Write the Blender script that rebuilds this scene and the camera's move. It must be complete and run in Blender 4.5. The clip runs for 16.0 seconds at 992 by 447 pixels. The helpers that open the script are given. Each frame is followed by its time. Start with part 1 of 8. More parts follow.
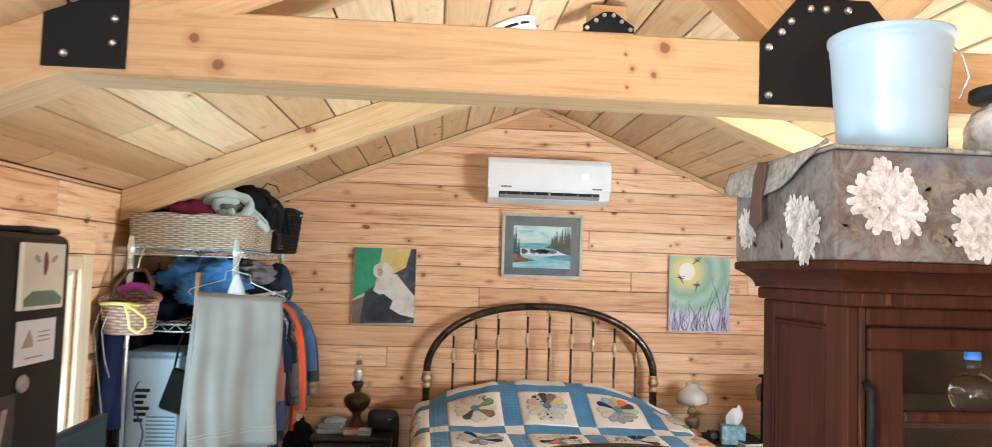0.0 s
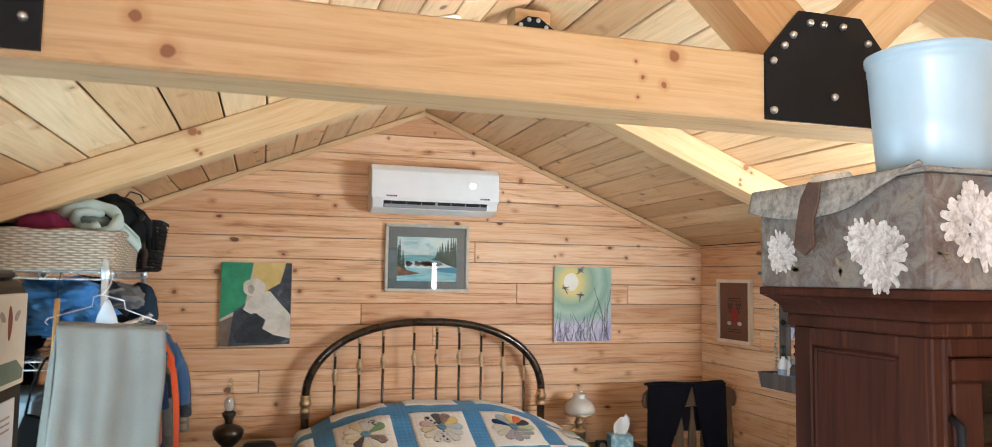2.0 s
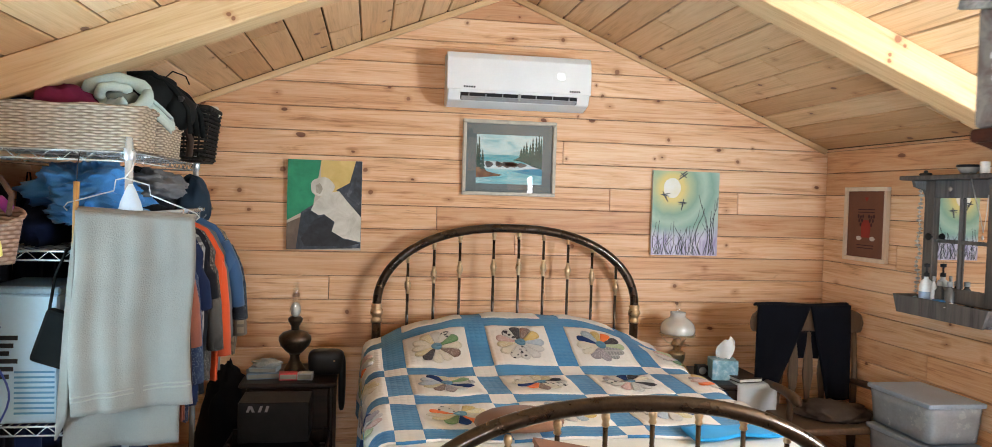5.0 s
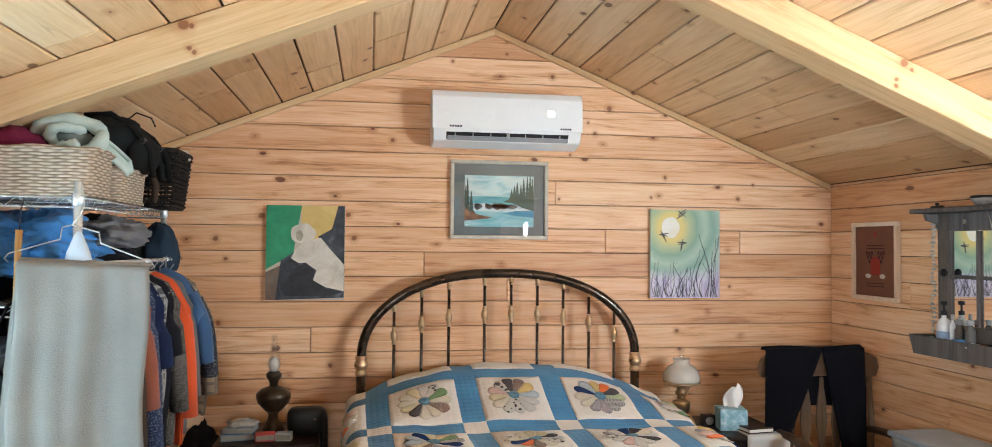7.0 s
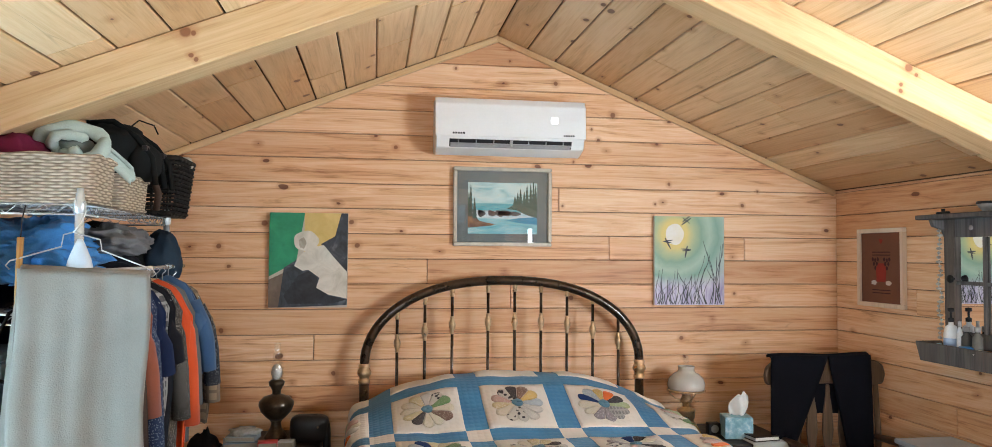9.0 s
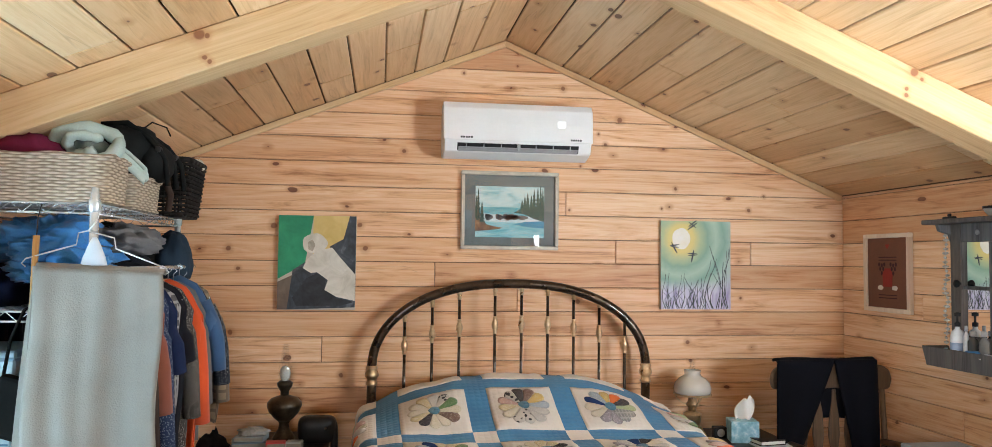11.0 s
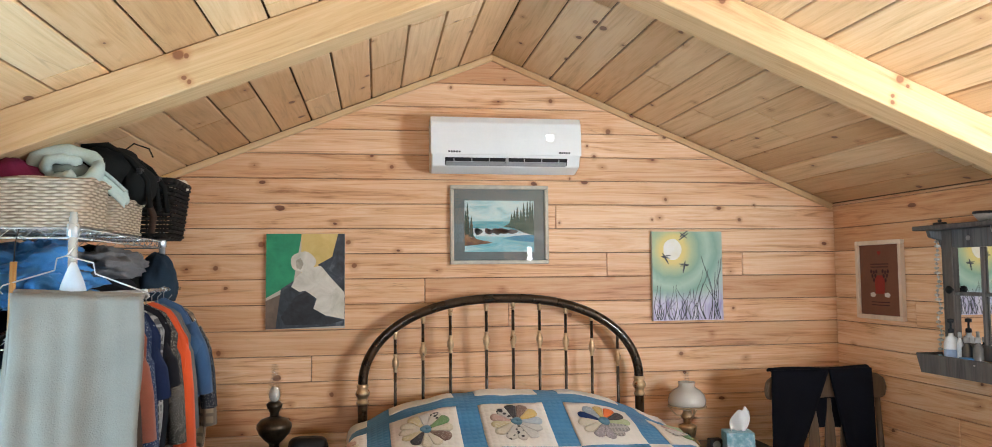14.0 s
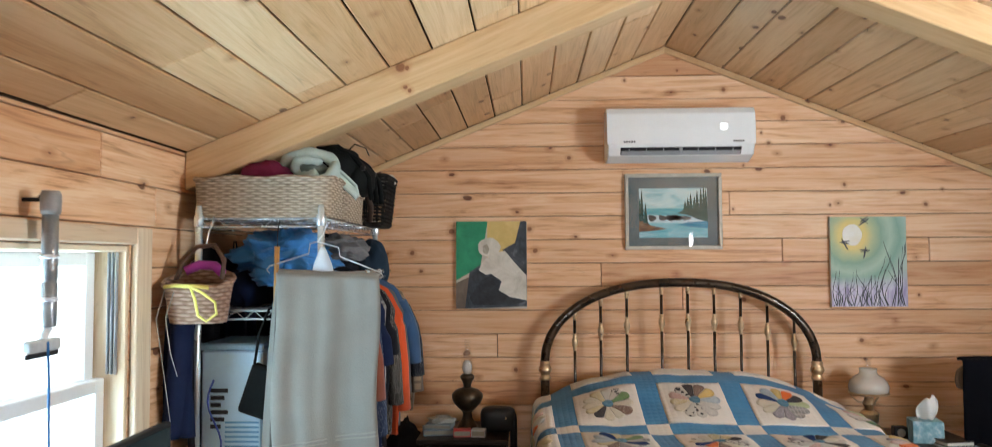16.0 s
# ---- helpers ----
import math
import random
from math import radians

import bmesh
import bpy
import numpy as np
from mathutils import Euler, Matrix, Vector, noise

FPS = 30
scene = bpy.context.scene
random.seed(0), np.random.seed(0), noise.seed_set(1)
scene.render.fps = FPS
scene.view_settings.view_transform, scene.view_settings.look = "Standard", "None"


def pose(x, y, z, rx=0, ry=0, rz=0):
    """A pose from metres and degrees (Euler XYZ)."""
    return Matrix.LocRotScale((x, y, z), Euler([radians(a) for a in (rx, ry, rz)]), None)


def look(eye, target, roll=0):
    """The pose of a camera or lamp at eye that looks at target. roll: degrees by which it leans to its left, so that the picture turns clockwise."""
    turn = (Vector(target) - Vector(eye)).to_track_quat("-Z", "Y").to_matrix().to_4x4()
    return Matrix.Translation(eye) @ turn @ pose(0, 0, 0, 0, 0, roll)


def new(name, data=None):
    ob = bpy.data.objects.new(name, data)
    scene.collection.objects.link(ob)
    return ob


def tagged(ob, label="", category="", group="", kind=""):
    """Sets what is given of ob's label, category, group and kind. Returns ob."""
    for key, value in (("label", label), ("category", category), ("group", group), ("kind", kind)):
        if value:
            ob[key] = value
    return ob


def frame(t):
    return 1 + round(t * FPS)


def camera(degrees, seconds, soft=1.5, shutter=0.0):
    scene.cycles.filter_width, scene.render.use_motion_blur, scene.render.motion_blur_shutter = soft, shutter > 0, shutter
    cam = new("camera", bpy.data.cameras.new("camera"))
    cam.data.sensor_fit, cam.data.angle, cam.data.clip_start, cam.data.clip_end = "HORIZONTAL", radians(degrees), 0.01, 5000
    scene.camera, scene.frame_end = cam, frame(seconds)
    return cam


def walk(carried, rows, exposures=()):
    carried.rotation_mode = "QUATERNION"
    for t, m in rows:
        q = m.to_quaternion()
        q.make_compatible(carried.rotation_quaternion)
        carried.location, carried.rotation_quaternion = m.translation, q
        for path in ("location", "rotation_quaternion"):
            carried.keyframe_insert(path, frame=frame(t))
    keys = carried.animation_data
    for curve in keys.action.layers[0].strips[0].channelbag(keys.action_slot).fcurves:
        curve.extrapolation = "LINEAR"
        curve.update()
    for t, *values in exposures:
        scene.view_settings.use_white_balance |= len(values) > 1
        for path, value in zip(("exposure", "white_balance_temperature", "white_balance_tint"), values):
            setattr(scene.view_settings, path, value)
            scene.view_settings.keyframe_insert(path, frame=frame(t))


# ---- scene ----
cam = camera(66.1, 16.0, soft=0.75, shutter=0.5)
PATH = [
    (0, (-0.624, -4.873, 1.551), (-0.478, -2.882, 1.671), 1.8),
    (0.5, (-0.635, -4.807, 1.573), (-0.412, -2.824, 1.715), 0.7),
    (1, (-0.661, -4.787, 1.571), (-0.607, -2.8, 1.787), 2.0),
    (1.5, (-0.828, -4.704, 1.556), (-0.54, -2.731, 1.711), -0.6),
    (2, (-0.93, -4.619, 1.588), (-0.349, -2.711, 1.733), 0.8),
    (2.5, (-0.97, -4.579, 1.564), (-0.375, -2.67, 1.595), 2.8),
    (3, (-0.947, -4.59, 1.554), (-0.514, -2.638, 1.514), 2.0),
    (3.5, (-0.767, -4.562, 1.515), (-0.494, -2.583, 1.414), 3.5),
    (4, (-0.634, -4.497, 1.504), (-0.375, -2.519, 1.359), 2.7),
    (4.5, (-0.692, -4.331, 1.483), (-0.375, -2.357, 1.429), 3.0),
    (4.7, (-0.718, -4.261, 1.486), (-0.384, -2.29, 1.422), 2.1),
    (6.8, (-0.652, -3.97, 1.465), (-0.342, -1.995, 1.496), 0.7),
    (7, (-0.64, -3.983, 1.468), (-0.314, -2.011, 1.526), 0.5),
    (7.5, (-0.627, -3.988, 1.461), (-0.284, -2.019, 1.514), 0.3),
    (8, (-0.636, -3.98, 1.461), (-0.301, -2.009, 1.51), 0.6),
    (8.5, (-0.624, -3.97, 1.459), (-0.306, -1.997, 1.524), 0.5),
    (9, (-0.63, -3.974, 1.465), (-0.317, -2.0, 1.543), 0.4),
    (11.3, (-0.64, -4.004, 1.443), (-0.351, -2.027, 1.548), 0.8),
    (11.5, (-0.639, -4.008, 1.45), (-0.368, -2.03, 1.564), 0.8),
    (12, (-0.65, -4.002, 1.454), (-0.329, -2.034, 1.604), 0.5),
    (12.5, (-0.631, -3.975, 1.457), (-0.26, -2.015, 1.594), -0.6),
    (13, (-0.626, -3.959, 1.462), (-0.287, -1.993, 1.594), -1.0),
    (13.5, (-0.625, -3.96, 1.459), (-0.297, -1.992, 1.585), -1.1),
    (14, (-0.61, -3.974, 1.459), (-0.299, -2.002, 1.587), -0.5),
    (14.5, (-0.601, -4.033, 1.435), (-0.412, -2.043, 1.498), 1.7),
    (15, (-0.671, -4.122, 1.415), (-0.431, -2.137, 1.363), -0.9),
    (15.5, (-0.704, -4.154, 1.428), (-0.776, -2.156, 1.42), -1.0),
    (16, (-0.762, -4.2, 1.452), (-0.844, -2.204, 1.547), -0.3),
]
EXPOSURES = [(0.0, -0.3), (1.5, -0.55), (4.0, -0.38), (9.0, -0.47), (14.0, -0.47), (15.4, -0.42), (16.0, -0.75)]
walk(cam, [(t, look(eye, target, roll)) for t, eye, target, roll in PATH], EXPOSURES)

# ---- light ----
world = bpy.data.worlds.new("daylight")
scene.world = world
world.use_nodes = True
wn = world.node_tree.nodes
sky = wn.new("ShaderNodeTexSky")
sky.sky_type, sky.sun_disc = "NISHITA", False
sky.sun_elevation, sky.sun_rotation = radians(33), radians(112)
wn["Background"].inputs["Strength"].default_value = 0.12
world.node_tree.links.new(sky.outputs[0], wn["Background"].inputs["Color"])

sun_data = bpy.data.lights.new("sun", "SUN")
sun_data.energy, sun_data.angle, sun_data.color = 2.5, radians(0.6), (1.0, 0.93, 0.82)
sun = new("sun", sun_data)
sun.matrix_world = look((6.0, -4.6, 4.45), (0.6, -2.4, 0.65))


def opening_light(name, at, towards, wide, high, watts, colour, spread=180):
    data = bpy.data.lights.new(name, "AREA")
    data.spread = radians(spread)
    data.shape, data.size, data.size_y = "RECTANGLE", wide, high
    data.energy, data.color = watts, colour
    ob = new(name, data)
    ob.matrix_world = look(at, towards)
    return ob


opening_light("sky_through_west_window", (-2.62, -2.45, 0.64), (0.0, -2.45, 2.0), 1.3, 1.3, 285, (0.50, 0.79, 1.0))
opening_light("sky_through_sidelight", (1.62, -7.08, 1.25), (1.4, -5.0, 1.4), 0.08, 1.3, 18, (0.90, 0.95, 1.0))
# front fill for the gable, from an added window behind the walk
opening_light("sky_through_end_window", (-0.80, -7.08, 1.25), (-0.6, -6.0, 1.95), 0.85, 0.85, 90, (0.90, 0.95, 1.0))
opening_light("sky_through_east_window", (1.985, -2.95, 1.38), (1.0, -2.35, 2.25), 1.05, 0.5, 185, (0.78, 0.90, 1.0))
# room fill from a second west window, added out of view
opening_light("sky_through_back_west_window", (-2.10, -5.75, 1.25), (-1.0, -4.9, 1.95), 0.9, 0.95, 135, (0.90, 0.95, 1.0), 140)

# hazy brightness beyond the side window
haze_mat = bpy.data.materials.new("bright_haze")
haze_mat.use_nodes = True
hb = haze_mat.node_tree.nodes["Principled BSDF"]
hb.inputs["Base Color"].default_value = (0.8, 0.9, 1.0, 1)
hb.inputs["Emission Color"].default_value, hb.inputs["Emission Strength"].default_value = (0.86, 0.95, 1.0, 1), 4.0
haze_mesh = bpy.data.meshes.new("backdrop")
haze_mesh.from_pydata([(-4.6, -9.0, -0.6), (-4.6, 4.0, -0.6), (-4.6, 4.0, 5.0), (-4.6, -9.0, 5.0)], [], [(0, 1, 2, 3)])
haze_mesh.materials.append(haze_mat)
tagged(new("backdrop", haze_mesh), "bright hazy distance outside the window", "", "", "structure")

# ---- plan ----
HALF = 1.955          # half the room's width
EAVE, RIDGE = 1.833, 2.624
SLOPE = (RIDGE - EAVE) / HALF
BACK = -7.0           # the far wall behind the walk
PITCH = 0.1287        # wall board face
SEAM0 = 1.046         # height of one wall seam
TILT = math.atan(SLOPE)


# ---- materials ----
def nodes_of(name):
    m = bpy.data.materials.new(name)
    m.use_nodes = True
    t = m.node_tree
    return m, t, t.nodes["Principled BSDF"]


def link(t, a, b):
    t.links.new(a, b)


def ramp(t, fac, stops):
    r = t.nodes.new("ShaderNodeValToRGB")
    e = r.color_ramp.elements
    while len(e) < len(stops):
        e.new(0.5)
    for el, (p, c) in zip(e, stops):
        el.position, el.color = p, (*c, 1)
    link(t, fac, r.inputs[0])
    return r.outputs[0]


def noise_tex(t, vec, scale, detail=4.0, rough=0.55, distort=0.0):
    n = t.nodes.new("ShaderNodeTexNoise")
    n.inputs["Scale"].default_value, n.inputs["Detail"].default_value = scale, detail
    n.inputs["Roughness"].default_value, n.inputs["Distortion"].default_value = rough, distort
    link(t, vec, n.inputs["Vector"])
    return n


def calc(t, op, a, b=None, c=None, clamp=False):
    n = t.nodes.new("ShaderNodeMath")
    n.operation, n.use_clamp = op, clamp
    for i, v in enumerate((a, b, c)):
        if v is None:
            continue
        if isinstance(v, (int, float)):
            n.inputs[i].default_value = v
        else:
            link(t, v, n.inputs[i])
    return n.outputs[0]


def mix(t, fac, a, b, blend="MIX"):
    n = t.nodes.new("ShaderNodeMix")
    n.data_type, n.blend_type = "RGBA", blend
    for sock, v in ((n.inputs[0], fac), (n.inputs[6], a), (n.inputs[7], b)):
        if isinstance(v, (int, float)):
            sock.default_value = v
        elif isinstance(v, tuple):
            sock.default_value = (*v, 1)
        else:
            link(t, v, sock)
    return n.outputs[2]


def scaled(t, vec, s, offset=None):
    n = t.nodes.new("ShaderNodeMapping")
    n.inputs["Scale"].default_value = s
    link(t, vec, n.inputs["Vector"])
    if offset is not None:
        link(t, offset, n.inputs["Location"])
    return n.outputs[0]


def bump_of(t, bsdf, height, strength, dist=0.002):
    n = t.nodes.new("ShaderNodeBump")
    n.inputs["Strength"].default_value, n.inputs["Distance"].default_value = strength, dist
    link(t, height, n.inputs["Height"])
    link(t, n.outputs[0], bsdf.inputs["Normal"])


def surf(name, col, rough=0.5, metal=0.0, var=0.2, scale=7.0, fine=90.0, bump=0.15, coat=0.0):
    """A plain surface with stains at one scale and grain at another."""
    m, t, b = nodes_of(name)
    tc = t.nodes.new("ShaderNodeTexCoord").outputs["Object"]
    n1, n2 = noise_tex(t, tc, scale), noise_tex(t, tc, fine, 3.0)
    f = calc(t, "MULTIPLY_ADD", n1.outputs[0], 0.65, calc(t, "MULTIPLY", n2.outputs[0], 0.35))
    lo, hi = tuple(max(0, c * (1 - var)) for c in col), tuple(min(1, c * (1 + var)) for c in col)
    link(t, ramp(t, f, [(0.3, lo), (0.7, hi)]), b.inputs["Base Color"])
    link(t, calc(t, "MULTIPLY_ADD", n1.outputs[0], 0.2, rough - 0.1, clamp=True), b.inputs["Roughness"])
    b.inputs["Metallic"].default_value = metal
    b.inputs["Coat Weight"].default_value = coat
    if max(col) < 0.06 and metal < 0.5:
        b.inputs["Specular IOR Level"].default_value = 0.2
    if bump:
        bump_of(t, b, n2.outputs[0], bump)
    return m


def fabric(name, col, var=0.22, weave=420.0, col2=None, pattern=0.0, stripes=0.0):
    """Cloth: weave relief, faded areas, and where asked a blotched print or stripes."""
    m, t, b = nodes_of(name)
    tc = t.nodes.new("ShaderNodeTexCoord").outputs["Object"]
    n1, n2 = noise_tex(t, tc, 6.0, 5.0), noise_tex(t, tc, weave, 2.0)
    f = calc(t, "MULTIPLY_ADD", n1.outputs[0], 0.7, calc(t, "MULTIPLY", n2.outputs[0], 0.3))
    c = ramp(t, f, [(0.3, tuple(x * (1 - var) for x in col)), (0.7, tuple(min(1, x * (1 + var)) for x in col))])
    if col2 and pattern:
        v = t.nodes.new("ShaderNodeTexVoronoi")
        v.inputs["Scale"].default_value = pattern
        link(t, tc, v.inputs["Vector"])
        c = mix(t, calc(t, "LESS_THAN", v.outputs["Distance"], 0.36), c, col2)
    if col2 and stripes:
        x = t.nodes.new("ShaderNodeSeparateXYZ")
        link(t, tc, x.inputs[0])
        g = calc(t, "GREATER_THAN", calc(t, "SINE", calc(t, "MULTIPLY", x.outputs[0], stripes)), 0.55)
        h = calc(t, "GREATER_THAN", calc(t, "SINE", calc(t, "MULTIPLY", x.outputs[2], stripes)), 0.55)
        c = mix(t, calc(t, "MULTIPLY", calc(t, "ADD", g, h, clamp=True), 0.7), c, col2)
    link(t, c, b.inputs["Base Color"])
    b.inputs["Roughness"].default_value = 0.92
    b.inputs["Sheen Weight"].default_value = 0.12 if max(col) > 0.15 else 0.0
    b.inputs["Specular IOR Level"].default_value = 0.15
    bump_of(t, b, n2.outputs[0], 0.35, 0.001)
    return m


def pine(name, axis="x", island=False, spots=(), cross="z", pale=(0.88, 0.63, 0.405), mid=(0.77, 0.475, 0.265), dark=(0.50, 0.25, 0.115), knots=0.34, knot_scale=5.4, rough=0.5):
    """Clear-finished knotty pine, grain along the given axis, another stretch of timber on every board."""
    m, t, b = nodes_of(name)
    tc = t.nodes.new("ShaderNodeTexCoord").outputs["Object"]
    if island:
        rnd = t.nodes.new("ShaderNodeNewGeometry").outputs["Random Per Island"]
    else:
        rnd = t.nodes.new("ShaderNodeObjectInfo").outputs["Random"]
    off = t.nodes.new("ShaderNodeCombineXYZ")
    for i, k in enumerate((37.0, 23.0, 51.0)):
        link(t, calc(t, "MULTIPLY", rnd, k), off.inputs[i])
    along = {"x": 0, "y": 1, "z": 2}[axis]
    s1, s2, s3 = [19.0] * 3, [150.0] * 3, [1.0] * 3
    s1[along], s2[along], s3[along] = 1.3, 3.0, 0.62
    kv0 = t.nodes.new("ShaderNodeSeparateXYZ")
    link(t, scaled(t, tc, s3, off.outputs[0]), kv0.inputs[0])
    kv1 = t.nodes.new("ShaderNodeCombineXYZ")
    link(t, kv0.outputs[along], kv1.inputs[0])
    link(t, kv0.outputs[{"x": 0, "y": 1, "z": 2}[cross if axis != "z" else "x"]], kv1.inputs[1])
    kv = kv1.outputs[0]
    v = t.nodes.new("ShaderNodeTexVoronoi")
    v.voronoi_dimensions = "2D"
    v.inputs["Scale"].default_value = knot_scale
    warp = noise_tex(t, kv, 9.0, 2.0)
    kv2 = t.nodes.new("ShaderNodeVectorMath")
    kv2.operation = "MULTIPLY_ADD"
    link(t, warp.outputs["Color"], kv2.inputs[0])
    kv2.inputs[1].default_value = (0.035, 0.035, 0.035)
    link(t, kv, kv2.inputs[2])
    link(t, kv2.outputs[0], v.inputs["Vector"])
    sep = t.nodes.new("ShaderNodeSeparateColor")
    link(t, v.outputs["Color"], sep.inputs[0])
    gate = calc(t, "GREATER_THAN", sep.outputs[0], knots)
    size = calc(t, "MULTIPLY_ADD", calc(t, "MULTIPLY", sep.outputs[1], sep.outputs[1]), 0.072, 0.012)
    d = v.outputs["Distance"]
    knot = calc(t, "MULTIPLY", gate, calc(t, "MULTIPLY", calc(t, "SUBTRACT", size, d), 90.0, clamp=True), clamp=True)
    halo = calc(t, "MULTIPLY", gate, calc(t, "MULTIPLY_ADD", d, -7.5, 1.0, clamp=True), clamp=True)
    gvec = scaled(t, tc, s1, off.outputs[0])
    g1 = noise_tex(t, gvec, 1.0, 8.0, 0.66, 1.6)
    g2 = noise_tex(t, scaled(t, tc, s2, off.outputs[0]), 1.0, 2.0)
    streak = noise_tex(t, scaled(t, tc, tuple(x * 0.35 for x in s1), off.outputs[0]), 1.0, 3.0)
    f = calc(t, "MULTIPLY_ADD", g1.outputs[0], 0.75, calc(t, "MULTIPLY", g2.outputs[0], 0.25))
    f = calc(t, "MULTIPLY_ADD", halo, -0.10, f)
    c = ramp(t, f, [(0.33, dark), (0.45, mid), (0.585, pale)])
    c = mix(t, calc(t, "MULTIPLY", calc(t, "SUBTRACT", streak.outputs[0], 0.5, clamp=True), 1.6, clamp=True), c, mid)
    vein = noise_tex(t, scaled(t, tc, tuple(x * 0.55 for x in s1), off.outputs[0]), 1.0, 3.0, 0.5, 0.8)
    line = calc(t, "MULTIPLY_ADD", calc(t, "ABSOLUTE", calc(t, "SUBTRACT", vein.outputs[0], 0.56)), -110.0, 1.0, clamp=True)
    line = calc(t, "MULTIPLY", line, calc(t, "MULTIPLY_ADD", streak.outputs[0], 4.0, -1.9, clamp=True))
    c = mix(t, calc(t, "MULTIPLY", line, 0.5), c, (0.24, 0.10, 0.042))
    tone = ramp(t, rnd, [(0.0, (0.74, 0.61, 0.51)), (0.45, (0.95, 0.89, 0.83)), (1.0, (1.0, 1.0, 1.0))])
    c = mix(t, 1.0, c, tone, "MULTIPLY")
    c = mix(t, calc(t, "MULTIPLY", halo, 0.50), c, (0.36, 0.135, 0.05))
    c = mix(t, calc(t, "MULTIPLY", knot, 0.85), c, (0.13, 0.04, 0.018))
    near = None                                # single knots that stand out on a timber
    for sx_, sy_, sz_, sr in spots:
        if near is None:
            w_ = t.nodes.new("ShaderNodeVectorMath")
            w_.operation = "MULTIPLY_ADD"
            link(t, noise_tex(t, tc, 26.0, 2.0).outputs["Color"], w_.inputs[0])
            w_.inputs[1].default_value = (0.012, 0.012, 0.012)
            link(t, tc, w_.inputs[2])
        dist = t.nodes.new("ShaderNodeVectorMath")
        dist.operation = "DISTANCE"
        link(t, w_.outputs[0], dist.inputs[0])
        dist.inputs[1].default_value = (sx_ + 0.006, sy_ + 0.006, sz_ + 0.006)
        q = calc(t, "DIVIDE", dist.outputs["Value"], sr)
        near = q if near is None else calc(t, "MINIMUM", near, q)
    if near is not None:
        rim = calc(t, "MULTIPLY_ADD", near, -0.55, 1.45, clamp=True)
        core = calc(t, "MULTIPLY_ADD", near, -3.0, 3.2, clamp=True)
        c = mix(t, calc(t, "MULTIPLY", rim, 0.50), c, (0.40, 0.16, 0.055))
        c = mix(t, calc(t, "MULTIPLY", core, 0.78), c, (0.19, 0.058, 0.022))
    link(t, c, b.inputs["Base Color"])
    link(t, calc(t, "MULTIPLY_ADD", g1.outputs[0], 0.25, rough - 0.12), b.inputs["Roughness"])
    bump_of(t, b, f, 0.25, 0.002)
    b.inputs["Specular IOR Level"].default_value = 0.2 if max(pale) < 0.2 else 0.4
    return m


def glass_mat(name, tint=(1, 1, 1), rough=0.0):
    m, t, b = nodes_of(name)
    b.inputs["Base Color"].default_value = (*tint, 1)
    b.inputs["Transmission Weight"].default_value = 1.0
    b.inputs["Roughness"].default_value, b.inputs["IOR"].default_value = rough, 1.45
    return m


def thin_glass(name, gloss=0.06):
    """A clear pane: what lies behind it, under a faint gloss."""
    m, t, b = nodes_of(name)
    out = t.nodes["Material Output"]
    clear, shine, mixed = (t.nodes.new(k) for k in ("ShaderNodeBsdfTransparent", "ShaderNodeBsdfGlossy", "ShaderNodeMixShader"))
    shine.inputs["Roughness"].default_value = 0.01
    mixed.inputs[0].default_value = gloss
    link(t, clear.outputs[0], mixed.inputs[1]), link(t, shine.outputs[0], mixed.inputs[2])
    link(t, mixed.outputs[0], out.inputs["Surface"])
    t.nodes.remove(b)
    return m


def wicker(name, c1, c2, rows=70.0, along="x"):
    """Woven withies: rows over and under upright stakes."""
    m, t, b = nodes_of(name)
    tc = t.nodes.new("ShaderNodeTexCoord").outputs["Object"]
    x = t.nodes.new("ShaderNodeSeparateXYZ")
    link(t, tc, x.inputs[0])
    u = calc(t, "ADD", x.outputs[0], x.outputs[1])
    n = noise_tex(t, tc, 30.0, 3.0)
    base = calc(t, "MULTIPLY_ADD", n.outputs[0], 0.25, calc(t, "MULTIPLY", x.outputs[2], rows))
    ph = calc(t, "MULTIPLY", calc(t, "FLOOR", base), math.pi)
    over = calc(t, "SINE", calc(t, "ADD", calc(t, "MULTIPLY", u, 120.0), ph))
    row = calc(t, "MULTIPLY_ADD", calc(t, "SINE", calc(t, "MULTIPLY", u, 60.0)), 0.06, base)
    body = calc(t, "SINE", calc(t, "MULTIPLY", calc(t, "FRACT", row), math.pi))
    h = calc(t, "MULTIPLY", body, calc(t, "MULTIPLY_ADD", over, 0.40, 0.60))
    # weave height drives the colour too: crevice shade painted in with the tone
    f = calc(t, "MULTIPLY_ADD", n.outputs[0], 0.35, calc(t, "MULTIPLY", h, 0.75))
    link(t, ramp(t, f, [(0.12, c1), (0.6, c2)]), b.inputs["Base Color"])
    b.inputs["Roughness"].default_value = 0.8
    b.inputs["Specular IOR Level"].default_value = 0.2
    bump_of(t, b, h, 1.0, 0.005)
    return m


